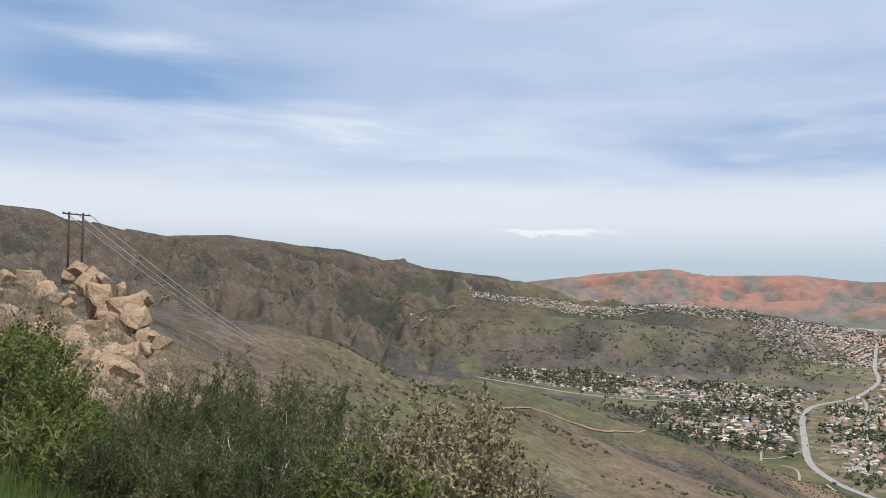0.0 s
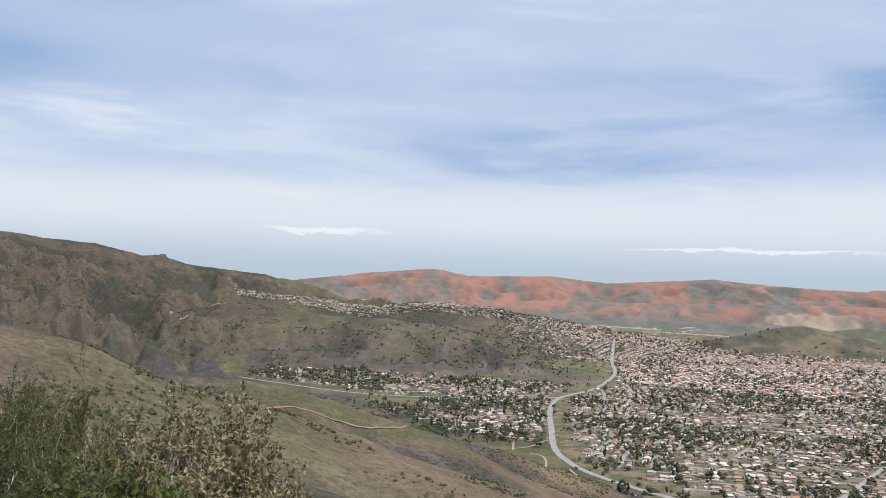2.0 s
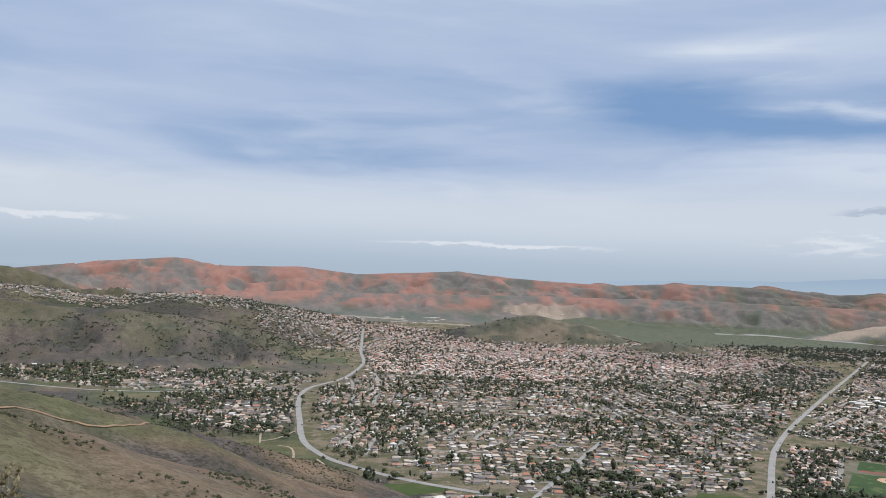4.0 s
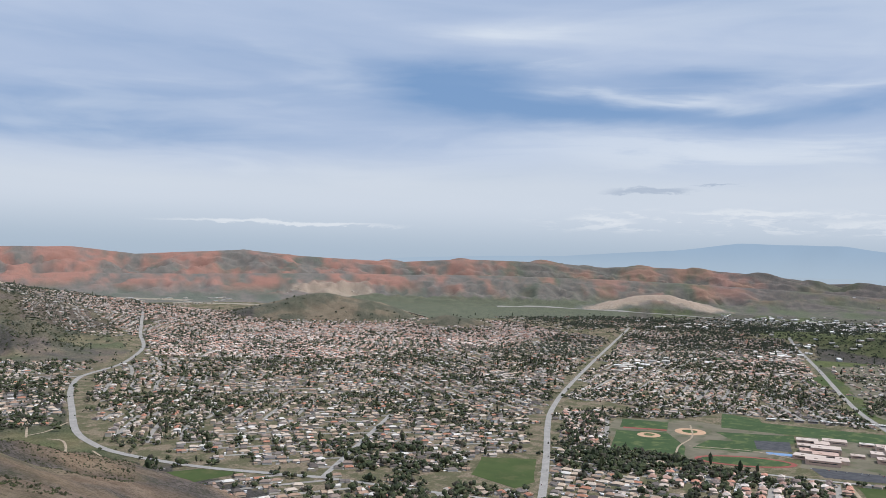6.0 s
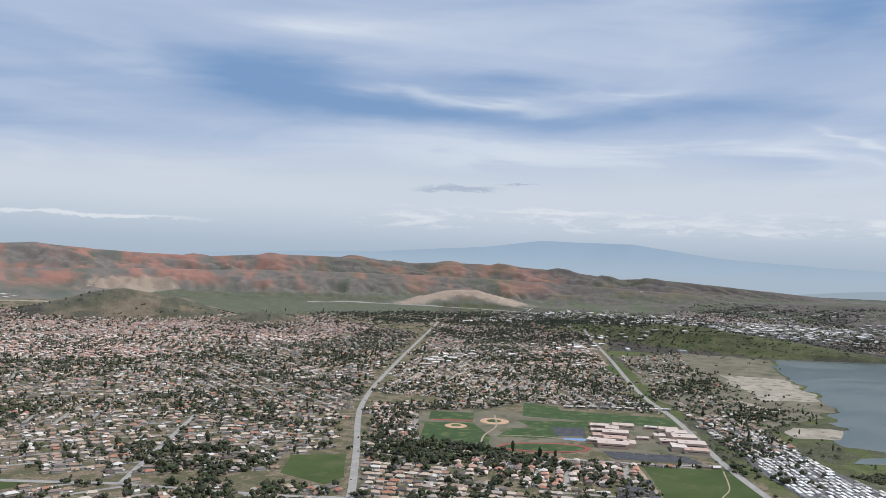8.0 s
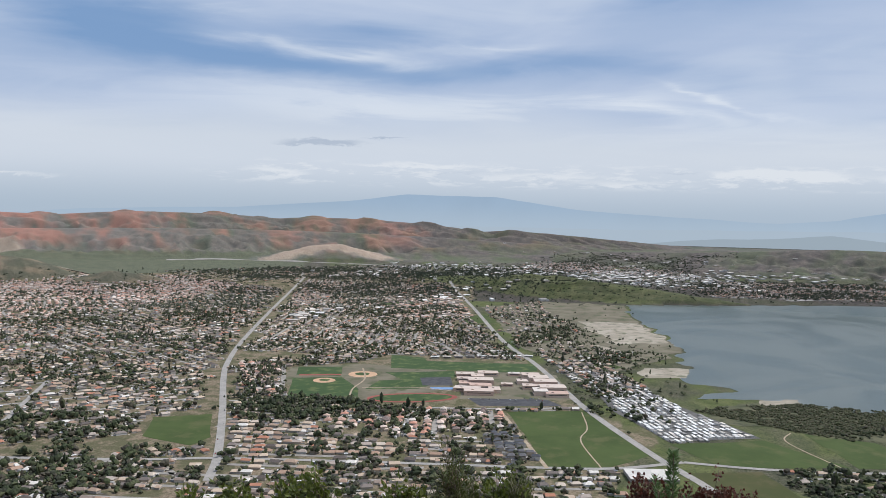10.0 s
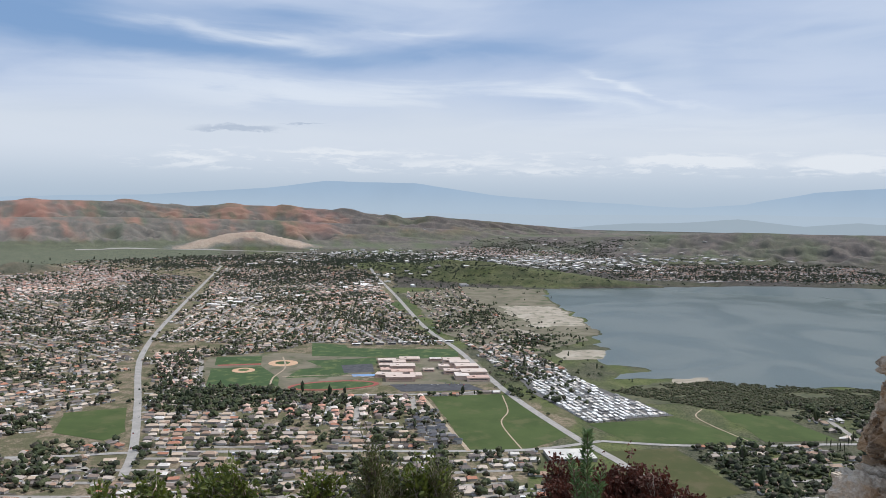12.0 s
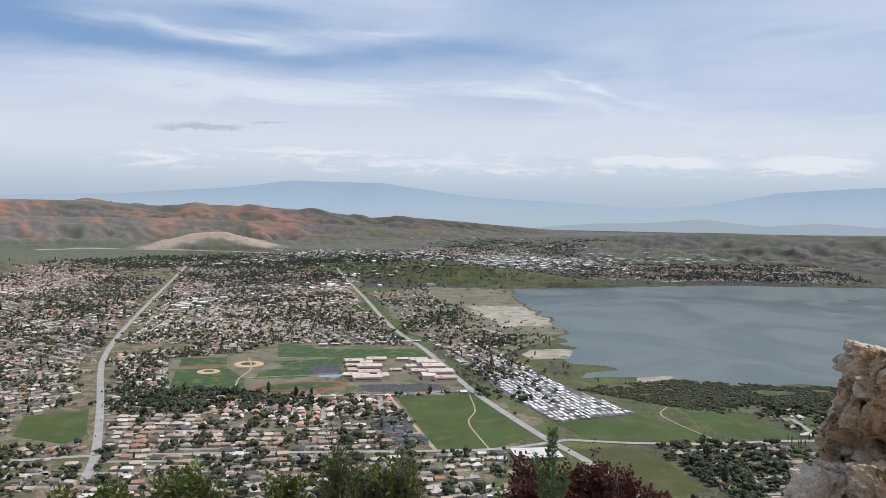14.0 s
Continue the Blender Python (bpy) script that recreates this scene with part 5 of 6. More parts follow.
def park_cars():
    body, cabin = car_parts()
    v = np.array([0.37, -0.93])
    for row in range(4):
        for k in range(26):
            p = np.array([1446, 515]) + row * np.array([13.0, 5.0]) * 0.9 + k * 5.4 * v
            if rng.random() < 0.62 and inside(p[:1], p[1:], [(1450, 525), (1512, 388), (1470, 345), (1400, 482)])[0]:
                ob = empty("car", pose(p[0], p[1], 1.2, 0, 0, 22 + rng.choice((0, 180))), "parked car in the school parking lot", "car", "parked cars")
                new("body", body).parent = ob
                new("cabin", cabin).parent = ob
    for line in (smooth_line(MAIN, 40), smooth_line(DIAG, 40)):
        d = np.gradient(line, axis=0)
        for i in range(2, min(len(line) - 2, 46), 2):
            if rng.random() < 0.5:
                t = math.atan2(d[i, 1], d[i, 0])
                side = rng.choice((-3.2, 3.2))
                ob = empty("car", pose(line[i, 0] - math.sin(t) * side, line[i, 1] + math.cos(t) * side, 0.9, 0, 0, math.degrees(t)), "car on the open road", "car", "cars on the roads")
                new("body", body).parent = ob
                new("cabin", cabin).parent = ob


park_cars()
block_thing("greenhouse", 1108, 142, 112, 62, 44, 4.5, M_WALL, M_PALE, "long pale flat-roofed shed beside the road junction", "shed")
for k in range(9):
    block_thing("classroom", 1835 + k * 15.5, 740 - k * 24, 112, 20, 9, 4.2, M_WALL, M_ROOF_WHITE, "low pale classroom block in a row", "classroom", "row of classrooms")


def build_far_blocks():
    """White flat-roofed sheds and shops on the far plain."""
    pieces = []
    w, wf, r, rf = house_shape(40, 26, 8, 0.5, 0.4, 0.2)
    t = (np.vstack([w, r]), np.vstack([tris(wf), tris(rf) + len(w)]), np.array([0] * len(tris(wf)) + [1] * len(tris(rf))))
    for x0, y0, sx, sy, m in ((2500, 1420, 140, 60, 26), (5000, 1300, 500, 260, 90), (5200, 2100, 420, 200, 50), (4650, 900, 200, 420, 110), (4900, 600, 260, 300, 60), (3350, 1250, 160, 120, 16), (3000, 5300, 900, 140, 40), (6200, 800, 400, 400, 40), (5050, 1000, 160, 420, 110), (5500, 1500, 300, 200, 60), (4300, 2250, 200, 160, 26), (5350, 950, 160, 160, 70), (5330, 450, 120, 260, 80), (5400, 0, 120, 200, 50), (5300, 2050, 180, 200, 40), (3700, 1250, 90, 120, 14), (7800, 1200, 260, 500, 60)):
        p = np.column_stack([rng.normal(x0, sx, m), rng.normal(y0, sy, m)])
        p = p[~inside(p[:, 0], p[:, 1], LAKE)]
        z = height(p[:, 0], p[:, 1])
        s = np.column_stack([rng.uniform(0.4, 1.5, len(p)), rng.uniform(0.4, 1.3, len(p)), rng.uniform(0.5, 1.1, len(p))])
        pieces.append(scatter(t, np.column_stack([p, z]), np.full(len(p), radians(27)), s))
    joined("warehouses", pieces, [M_WALL, M_ROOF_WHITE], "white flat-roofed shops and warehouses on the plain", "warehouses")


build_far_blocks()


def wood(x0, y0, sx, sy, m):
    return np.column_stack([rng.normal(x0, sx, m), rng.normal(y0, sy, m)])


def build_trees():
    extra = [wood(1240, 760, 34, 60, 210), wood(1450, 250, 60, 50, 40), wood(1650, 290, 90, 60, 160), wood(2450, 600, 100, 40, 160), wood(2180, 470, 120, 30, 60), wood(1980, 360, 90, 40, 50), wood(1300, 600, 30, 60, 80), wood(1090, -60, 40, 50, 60), wood(1480, -230, 50, 80, 90),
             wood(3600, 800, 200, 300, 260), wood(4150, 1600, 300, 300, 500), wood(5100, 1750, 500, 200, 600), wood(3500, 2650, 300, 300, 350), wood(2300, 560, 200, 40, 120), wood(2050, 330, 120, 50, 110), wood(2480, 1000, 200, 60, 60),
             wood(700, 1390, 22, 26, 40), wood(500, 1720, 40, 70, 130), wood(600, 1640, 50, 40, 60), wood(440, 2000, 40, 110, 120), wood(840, 1480, 40, 40, 70), wood(790, 1350, 26, 30, 50), wood(930, 1600, 60, 60, 50), wood(600, 1180, 60, 40, 60), wood(1100, 3000, 200, 250, 300), wood(500, 2950, 300, 120, 120), wood(4300, -500, 250, 500, 400), wood(1500, 3250, 100, 200, 80), wood(1400, 1180, 20, 60, 50), wood(3550, 1900, 150, 260, 260), wood(3300, 1450, 200, 120, 160), wood(3750, 1050, 160, 160, 260), wood(4700, 1450, 200, 120, 300), wood(4300, 350, 150, 250, 260), wood(3900, 2500, 260, 120, 220), wood(1900, 2500, 90, 60, 60), wood(2250, 1750, 60, 30, 50), wood(1750, 1560, 50, 40, 60), wood(2700, 3900, 300, 200, 160), wood(4250, 1950, 260, 160, 420), wood(4850, 1750, 300, 160, 420), wood(5400, 1300, 300, 200, 420), wood(4700, 800, 220, 300, 360), wood(4500, 2500, 260, 200, 300), wood(5000, 400, 200, 400, 300), wood(3900, 1350, 200, 120, 260)]
    side = []
    for line, w in ROADS:
        for p in line[::3]:
            if rng.random() < 0.35:
                side.append(p + rng.normal(0, 1, 2) * (w / 2 + 5))
    p = np.vstack([TREE_SPOTS, *extra, np.array(side)])
    ok = ~inside(p[:, 0], p[:, 1], LAKE)
    for poly in OPEN_LAND[:-3]:
        ok &= ~inside(p[:, 0], p[:, 1], poly)
    ok &= ~((height(p[:, 0], p[:, 1]) > 14) & (p[:, 0] > 0.65 * p[:, 1]) & (np.hypot(p[:, 0], p[:, 1]) < 5200) & (p[:, 1] > 2400) & (rng.random(len(p)) < 0.85))
    p = p[ok & clear_of_roads(p[:, 0], p[:, 1], 1)]
    r = np.hypot(p[:, 0], p[:, 1])
    p = p[np.argsort(r)]
    z = height(p[:, 0], p[:, 1])
    kind = rng.choice(5, len(p), p=(0.30, 0.30, 0.20, 0.05, 0.15))
    size = rng.uniform(0.65, 1.75, len(p)) * np.where(rng.random(len(p)) < 0.30, 1.6, 1.0)
    meshes = []
    for v, f, s in TREES:
        meshes.append((mesh_of("crown", v, f[s == 0], M_TREE), mesh_of("trunk", v, f[s == 1], M_BARK)))
    n = 300
    for i in range(n):
        ob = empty("tree", pose(p[i, 0], p[i, 1], z[i], 0, 0, rng.uniform(0, 360)) @ Matrix.Scale(size[i], 4), "dark green tree between valley houses", "tree", "valley trees")
        for name, me in zip(("crown", "trunk"), meshes[kind[i]]):
            new(name, me).parent = ob
    pieces, groves = [], []
    for k in range(5):
        q = np.flatnonzero((kind == k) & (np.arange(len(p)) >= n))
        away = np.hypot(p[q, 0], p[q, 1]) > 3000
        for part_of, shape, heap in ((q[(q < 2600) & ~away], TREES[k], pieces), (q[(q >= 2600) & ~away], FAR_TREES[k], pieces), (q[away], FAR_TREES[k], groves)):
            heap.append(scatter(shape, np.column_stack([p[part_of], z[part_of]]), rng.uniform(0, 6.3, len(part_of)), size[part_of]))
    # distant groves use the leaf colours lightened for haze
    joined("far_groves", groves, [M_TREE_HAZED, M_BARK], "grey-green tree groves over the far plain", "trees")
    joined("valley_trees", pieces, [M_TREE, M_BARK], "many dark green trees spread among the houses", "trees")
    return len(p)


build_trees()


def build_thicket():
    """Willow scrub in a close low tangle along the marshy shore."""
    g = np.random.default_rng(46)
    p = np.column_stack([g.uniform(1400, 1760, 8000), g.uniform(-480, 160, 8000)])
    p = p[inside(p[:, 0], p[:, 1], [(1539, 130), (1613, 60), (1690, -55), (1690, -160), (1690, -236), (1720, -340), (1760, -470), (1520, -470), (1490, -300), (1427, -127), (1470, -10)]) & (fbm(p[:, 0], p[:, 1], 70, 3, 47) > 0.34)]
    kind = g.integers(0, 3, len(p))
    pieces = []
    for k, t in enumerate((0, 1, 4)):
        q = p[kind == k]
        s = np.column_stack([g.uniform(0.6, 1.5, len(q)), g.uniform(0.6, 1.5, len(q)), g.uniform(0.35, 1.0, len(q))])
        v, f, m = TREES[t]
        pieces.append(scatter((v - np.array([0, 0, 1.2]), f, m), np.column_stack([q, np.full(len(q), 0.2)]), g.uniform(0, 6.3, len(q)), s))
    joined("marsh_thicket", pieces, [M_THICKET, M_BARK], "olive-brown willow thicket along the marshy shore", "thicket")


build_thicket()


def build_cypresses():
    """Slim dark cypresses in a row by the near houses."""
    v, f, m = template_tree(4, 3, 2.0)
    crown, trunk = mesh_of("crown", v * np.array([0.5, 0.5, 1.0]), f[m == 0], M_TREE), mesh_of("trunk", v, f[m == 1], M_BARK)
    for x, y in CYPRESS:
        ob = empty("cypress", pose(x, y, 0.1, 0, 0, rng.uniform(0, 360)) @ Matrix.Diagonal((1.0, 1.0, rng.uniform(1.3, 1.7), 1)), "slim dark cypress in a row by houses", "tree", "row of cypresses")
        new("crown", crown).parent = ob
        new("trunk", trunk).parent = ob


CYPRESS = [(1283, -196), (1268, -199), (1256, -206), (1248, -213), (1293, -226), (1304, -232), (1315, -236), (1262, -210)]
build_cypresses()


def build_shrub_cover():
    """Low dark bushes dotted over the hillsides."""
    b, d = rng.uniform(-26, 27, 34000), np.sqrt(rng.uniform(250**2, 1250**2, 34000))
    b2, d2 = rng.uniform(-20, 26, 16000), rng.uniform(2900, 4400, 16000)
    b, d = np.radians(np.concatenate([b, b2])), np.concatenate([d, d2])
    x, y = d * np.sin(b), d * np.cos(b)
    z = height(x, y)
    ok = (z > 8) & (fbm(x, y, 110, 5, 91) > 0.50) & clear_of_roads(x, y, 2)
    x, y, z, d = x[ok], y[ok], z[ok], d[ok]
    v, f, s = template_tree(9, 2, 0.3, True)
    keep = s == 0
    size = np.where(d < 1500, rng.uniform(0.12, 0.5, len(x)), rng.uniform(0.6, 1.8, len(x)))
    joined("hill_shrubs", [scatter((v - np.array([0, 0, 0.5]), f[keep], s[keep]), np.column_stack([x, y, z]), rng.uniform(0, 6.3, len(x)), size)], [M_CHAPARRAL], "low dark chaparral bushes dotting the hillsides", "shrubs")


build_shrub_cover()


# ---- far mountains, haze put into their colour ----
def backdrop(name, crest, dist, colour, label):
    """A far range as a flat glowing silhouette beyond everything else, with haze in its colour."""
    m, n = material(name)
    # painted haze: the glow pales towards the foot of the range
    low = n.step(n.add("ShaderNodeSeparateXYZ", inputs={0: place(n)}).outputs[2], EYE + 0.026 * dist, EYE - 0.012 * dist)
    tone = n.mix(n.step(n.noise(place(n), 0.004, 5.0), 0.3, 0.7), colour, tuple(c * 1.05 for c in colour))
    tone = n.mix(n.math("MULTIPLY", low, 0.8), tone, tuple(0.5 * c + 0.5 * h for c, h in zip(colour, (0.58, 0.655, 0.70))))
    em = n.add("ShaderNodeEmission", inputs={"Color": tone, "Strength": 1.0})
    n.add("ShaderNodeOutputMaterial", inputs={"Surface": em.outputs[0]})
    b = np.arange(crest[0][0], crest[-1][0], 0.25)
    e = np.interp(b, [c[0] for c in crest], [c[1] for c in crest]) + 0.10 * (fbm(b, b * 0, 2.2, 4, 61) - 0.5)
    top = EYE + dist * np.tan(np.radians(e))
    x, y = dist * np.sin(np.radians(b)), dist * np.cos(np.radians(b))
    v = np.concatenate([np.column_stack([x, y, top]), np.column_stack([x, y, np.full(len(b), EYE - 190.0)])])
    i = np.arange(len(b) - 1)
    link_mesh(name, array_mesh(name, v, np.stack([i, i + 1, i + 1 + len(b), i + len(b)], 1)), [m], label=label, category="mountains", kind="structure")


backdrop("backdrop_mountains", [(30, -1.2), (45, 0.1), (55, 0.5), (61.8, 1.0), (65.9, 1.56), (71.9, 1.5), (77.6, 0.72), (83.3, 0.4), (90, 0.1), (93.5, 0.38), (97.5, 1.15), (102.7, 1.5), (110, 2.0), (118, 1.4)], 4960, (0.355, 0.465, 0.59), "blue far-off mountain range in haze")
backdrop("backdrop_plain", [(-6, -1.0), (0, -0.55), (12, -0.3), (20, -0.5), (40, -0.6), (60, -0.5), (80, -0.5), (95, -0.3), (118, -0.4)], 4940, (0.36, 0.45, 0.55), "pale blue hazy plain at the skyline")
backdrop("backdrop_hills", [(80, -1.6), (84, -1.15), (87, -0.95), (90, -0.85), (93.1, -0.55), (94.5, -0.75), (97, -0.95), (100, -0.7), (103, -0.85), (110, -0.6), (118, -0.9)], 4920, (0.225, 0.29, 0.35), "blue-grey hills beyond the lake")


# ---- the near hillside: boulders, poles, shrubs ----
def boulder_mesh(seed, rough=0.06, points=12, cuts=2):
    """A blocky weathered boulder: the hull of a jittered box, its arrises worn."""
    g = np.random.default_rng(seed)
    bm = bmesh.new()
    for k in range(points):
        d = np.array([1 if k & 1 else -1, 1 if k & 2 else -1, 1 if k & 4 else -1], float) if k < 8 else g.normal(0, 1, 3)
        d = d / np.linalg.norm(d) if k >= 8 else d * g.uniform(0.30, 0.84, 3)
        bm.verts.new(d * (g.uniform(0.8, 1.05) if k >= 8 else 1.0))
    bmesh.ops.convex_hull(bm, input=bm.verts[:])
    bmesh.ops.delete(bm, geom=[v for v in bm.verts if not v.link_faces], context="VERTS")
    bmesh.ops.triangulate(bm, faces=bm.faces[:])
    for _ in range(cuts + 2):
        long = [e for e in bm.edges if e.calc_length() > 0.17]
        bmesh.ops.subdivide_edges(bm, edges=long, cuts=1)
        bmesh.ops.triangulate(bm, faces=[f for f in bm.faces if len(f.verts) > 3])
    bmesh.ops.smooth_vert(bm, verts=bm.verts[:], factor=0.22, use_axis_x=True, use_axis_y=True, use_axis_z=True)
    shift = Vector(g.uniform(-50, 50, 3))
    for v in bm.verts:
        p = v.co.copy()
        v.co += p.normalized() * rough * (noise.fractal(p * 2.6 + shift, 1.0, 2.0, 4) - 0.1)
    me = bpy.data.meshes.new("boulder")
    bm.to_mesh(me)
    bm.free()
    return me


BOULDERS = [boulder_mesh(s) for s in range(9)]
for me in BOULDERS:
    me.materials.append(M_ROCK)


def boulder(bearing, dist, lift, w, h, k, spin=0.0):
    """A boulder whose middle stands at that bearing and lift from the eye; w and h are its half sizes in metres."""
    r = np.arange(12.0, dist, 0.5)
    x, y = r * math.sin(radians(bearing)), r * math.cos(radians(bearing))
    seen = np.degrees(np.arctan2(height(x, y) + 0.2 * h - EYE, r)) >= lift
    if seen.any():
        dist = float(r[np.argmax(seen)])
    x, y, z = spot(bearing, dist, lift)
    w, h = 0.8 * w * (0.4 + 0.6 * dist / 60), 0.8 * h * (0.4 + 0.6 * dist / 60)
    ob = new("boulder", BOULDERS[k % 9])
    ob.matrix_world = pose(x, y, z, spin * 0.3, spin * 0.2, spin) @ Matrix.Diagonal((w, w * 0.95, h * 1.1, 1))
    return tagged(ob, "tan weathered granite boulder in a heap on the slope", "boulder", "boulder outcrop")


# bearing, distance, lift, half width, half height
for i, row in enumerate([
    (-26.0, 62, -1.0, 1.3, 1.0), (-25.2, 60, -1.9, 1.5, 1.1), (-27.4, 62, -1.0, 0.9, 0.8), (-26.9, 58, -2.2, 0.8, 0.7), (-23.4, 70, -0.35, 0.9, 0.7), (-22.6, 70, -0.8, 1.1, 1.0), (-23.0, 68, -1.3, 1.2, 0.8), (-24.0, 68, -0.9, 0.7, 0.6),
    (-21.9, 62, -2.4, 2.0, 1.6), (-20.4, 58, -2.9, 1.7, 1.7), (-19.9, 56, -3.6, 1.4, 1.5), (-21.2, 58, -3.6, 1.5, 1.3), (-20.8, 64, -1.6, 0.8, 0.6), (-23.6, 58, -3.9, 0.9, 0.9), (-22.3, 56, -4.4, 1.4, 1.2), (-21.3, 54, -4.9, 1.1, 1.1),
    (-24.6, 56, -3.4, 0.9, 0.7), (-23.2, 52, -5.3, 1.1, 0.9), (-20.3, 50, -5.9, 1.2, 0.9), (-21.2, 48, -6.8, 1.3, 0.9), (-20.1, 47, -7.2, 0.9, 0.7), (-25.6, 54, -4.4, 0.9, 0.7), (-18.9, 55, -4.7, 0.8, 0.6), (-18.2, 52, -5.0, 0.9, 0.8),
    (-22.8, 44, -8.4, 1.1, 0.8), (-21.6, 40, -9.6, 1.2, 0.8), (-18.6, 50, -6.4, 0.8, 0.6), (-24.6, 50, -5.6, 0.8, 0.6), (-19.4, 60, -2.2, 0.9, 0.9), (-22.2, 50, -6.0, 0.7, 0.5), (-27.2, 54, -3.2, 0.9, 0.7), (-21.9, 66, -0.9, 0.7, 0.5)]):
    boulder(*row, i, 37.0 * i)
pick = np.random.default_rng(15)
for i in range(150):
    b = pick.uniform(-27.8, -17.6)
    high = np.interp(b, [-28, -24, -21.5, -19.5, -17.5], [-0.6, -1.2, -2.2, -3.8, -6.0])
    lift = high - pick.uniform(0, 1) ** 1.2 * 7.5
    w = pick.uniform(0.25, 0.95)
    boulder(b, np.interp(lift, [-12, -8, -5, -2, 0], [34, 44, 54, 64, 72]), lift, w, w * pick.uniform(0.5, 0.9), i, 53.0 * i)


def tube(bm, pts, radii, sides=6):
    """A tapering tube along points."""
    rings = []
    for i, p in enumerate(pts):
        p = Vector(p)
        d = (Vector(pts[min(i + 1, len(pts) - 1)]) - Vector(pts[max(i - 1, 0)])).normalized()
        q = d.orthogonal().normalized()
        w = d.cross(q)
        rings.append([bm.verts.new(p + radii[i] * (math.cos(k * 2 * math.pi / sides) * q + math.sin(k * 2 * math.pi / sides) * w)) for k in range(sides)])
    for a, b in zip(rings, rings[1:]):
        for k in range(sides):
            bm.faces.new((a[k], a[(k + 1) % sides], b[(k + 1) % sides], b[k]))
    bm.faces.new(rings[-1])
    bm.faces.new(rings[0][::-1])


def power_poles():
    ob = empty("utility_pole", Matrix.Identity(4), "dark timber H-frame power pole with two posts and a crossarm", "utility pole")
    tops = []
    for b, top, foot in ((-23.93, 3.2, -1.6), (-23.13, 3.15, -1.6)):
        x, y, z1 = spot(b, 112, top)
        z0 = spot(b, 112, foot)[2]
        bm = bmesh.new()
        tube(bm, [(x, y, z0), (x, y, (z0 + z1) / 2), (x, y, z1)], (0.17, 0.15, 0.12), 10)
        part("post", bm, M_POLE, ob, smooth=True)
        tops.append(Vector((x, y, z1)))
    along = (tops[1] - tops[0]).normalized()
    mid = (tops[0] + tops[1]) / 2 - Vector((0, 0, 0.25))
    bm = bmesh.new()
    bmesh.ops.create_cube(bm, size=1, matrix=Matrix.Translation(mid) @ along.to_track_quat("X", "Z").to_matrix().to_4x4() @ Matrix.Diagonal((3.1, 0.14, 0.16, 1)))
    part("crossarm", bm, M_POLE, ob)
    starts = [mid + along * k + Vector((0, 0, 0.2)) for k in (-1.4, 0.0, 1.4)]
    for s in starts:
        bm = bmesh.new()
        tube(bm, [s - Vector((0, 0, 0.18)), s, s + Vector((0, 0, 0.12))], (0.06, 0.08, 0.04), 8)
        part("insulator", bm, M_PALE, ob)
    for i, s in enumerate(starts):
        end = Vector(spot(-9.6 + i * 0.35, 620, -5.6))
        pts = []
        for k in range(31):
            t = k / 30
            p = s.lerp(end, t)
            p.z -= 13 * 4 * t * (1 - t) * 0.55
            pts.append(p)
        bm = bmesh.new()
        tube(bm, pts, [0.05 + 0.09 * k / 30 for k in range(31)], 4)
        tagged(part("power_line", bm, M_WIRE, None), "thin pale power line sagging into the canyon", "power line", "power lines")


power_poles()


def unit(a):
    return a / (np.linalg.norm(a, axis=-1, keepdims=True) + 1e-9)


def leaves(g, at, way, length, width):
    """Leaves as folded diamonds: vertices and faces."""
    n = unit(np.cross(way, g.normal(0, 1, way.shape)))
    side = np.cross(way, n)
    L, W = length[:, None], width[:, None]
    mid = at + way * L * 0.45 + n * W * 0.2
    v = np.stack([at, mid + side * W / 2, at + way * L, mid - side * W / 2], 1).reshape(-1, 3)
    return v, np.arange(len(v)).reshape(-1, 4)


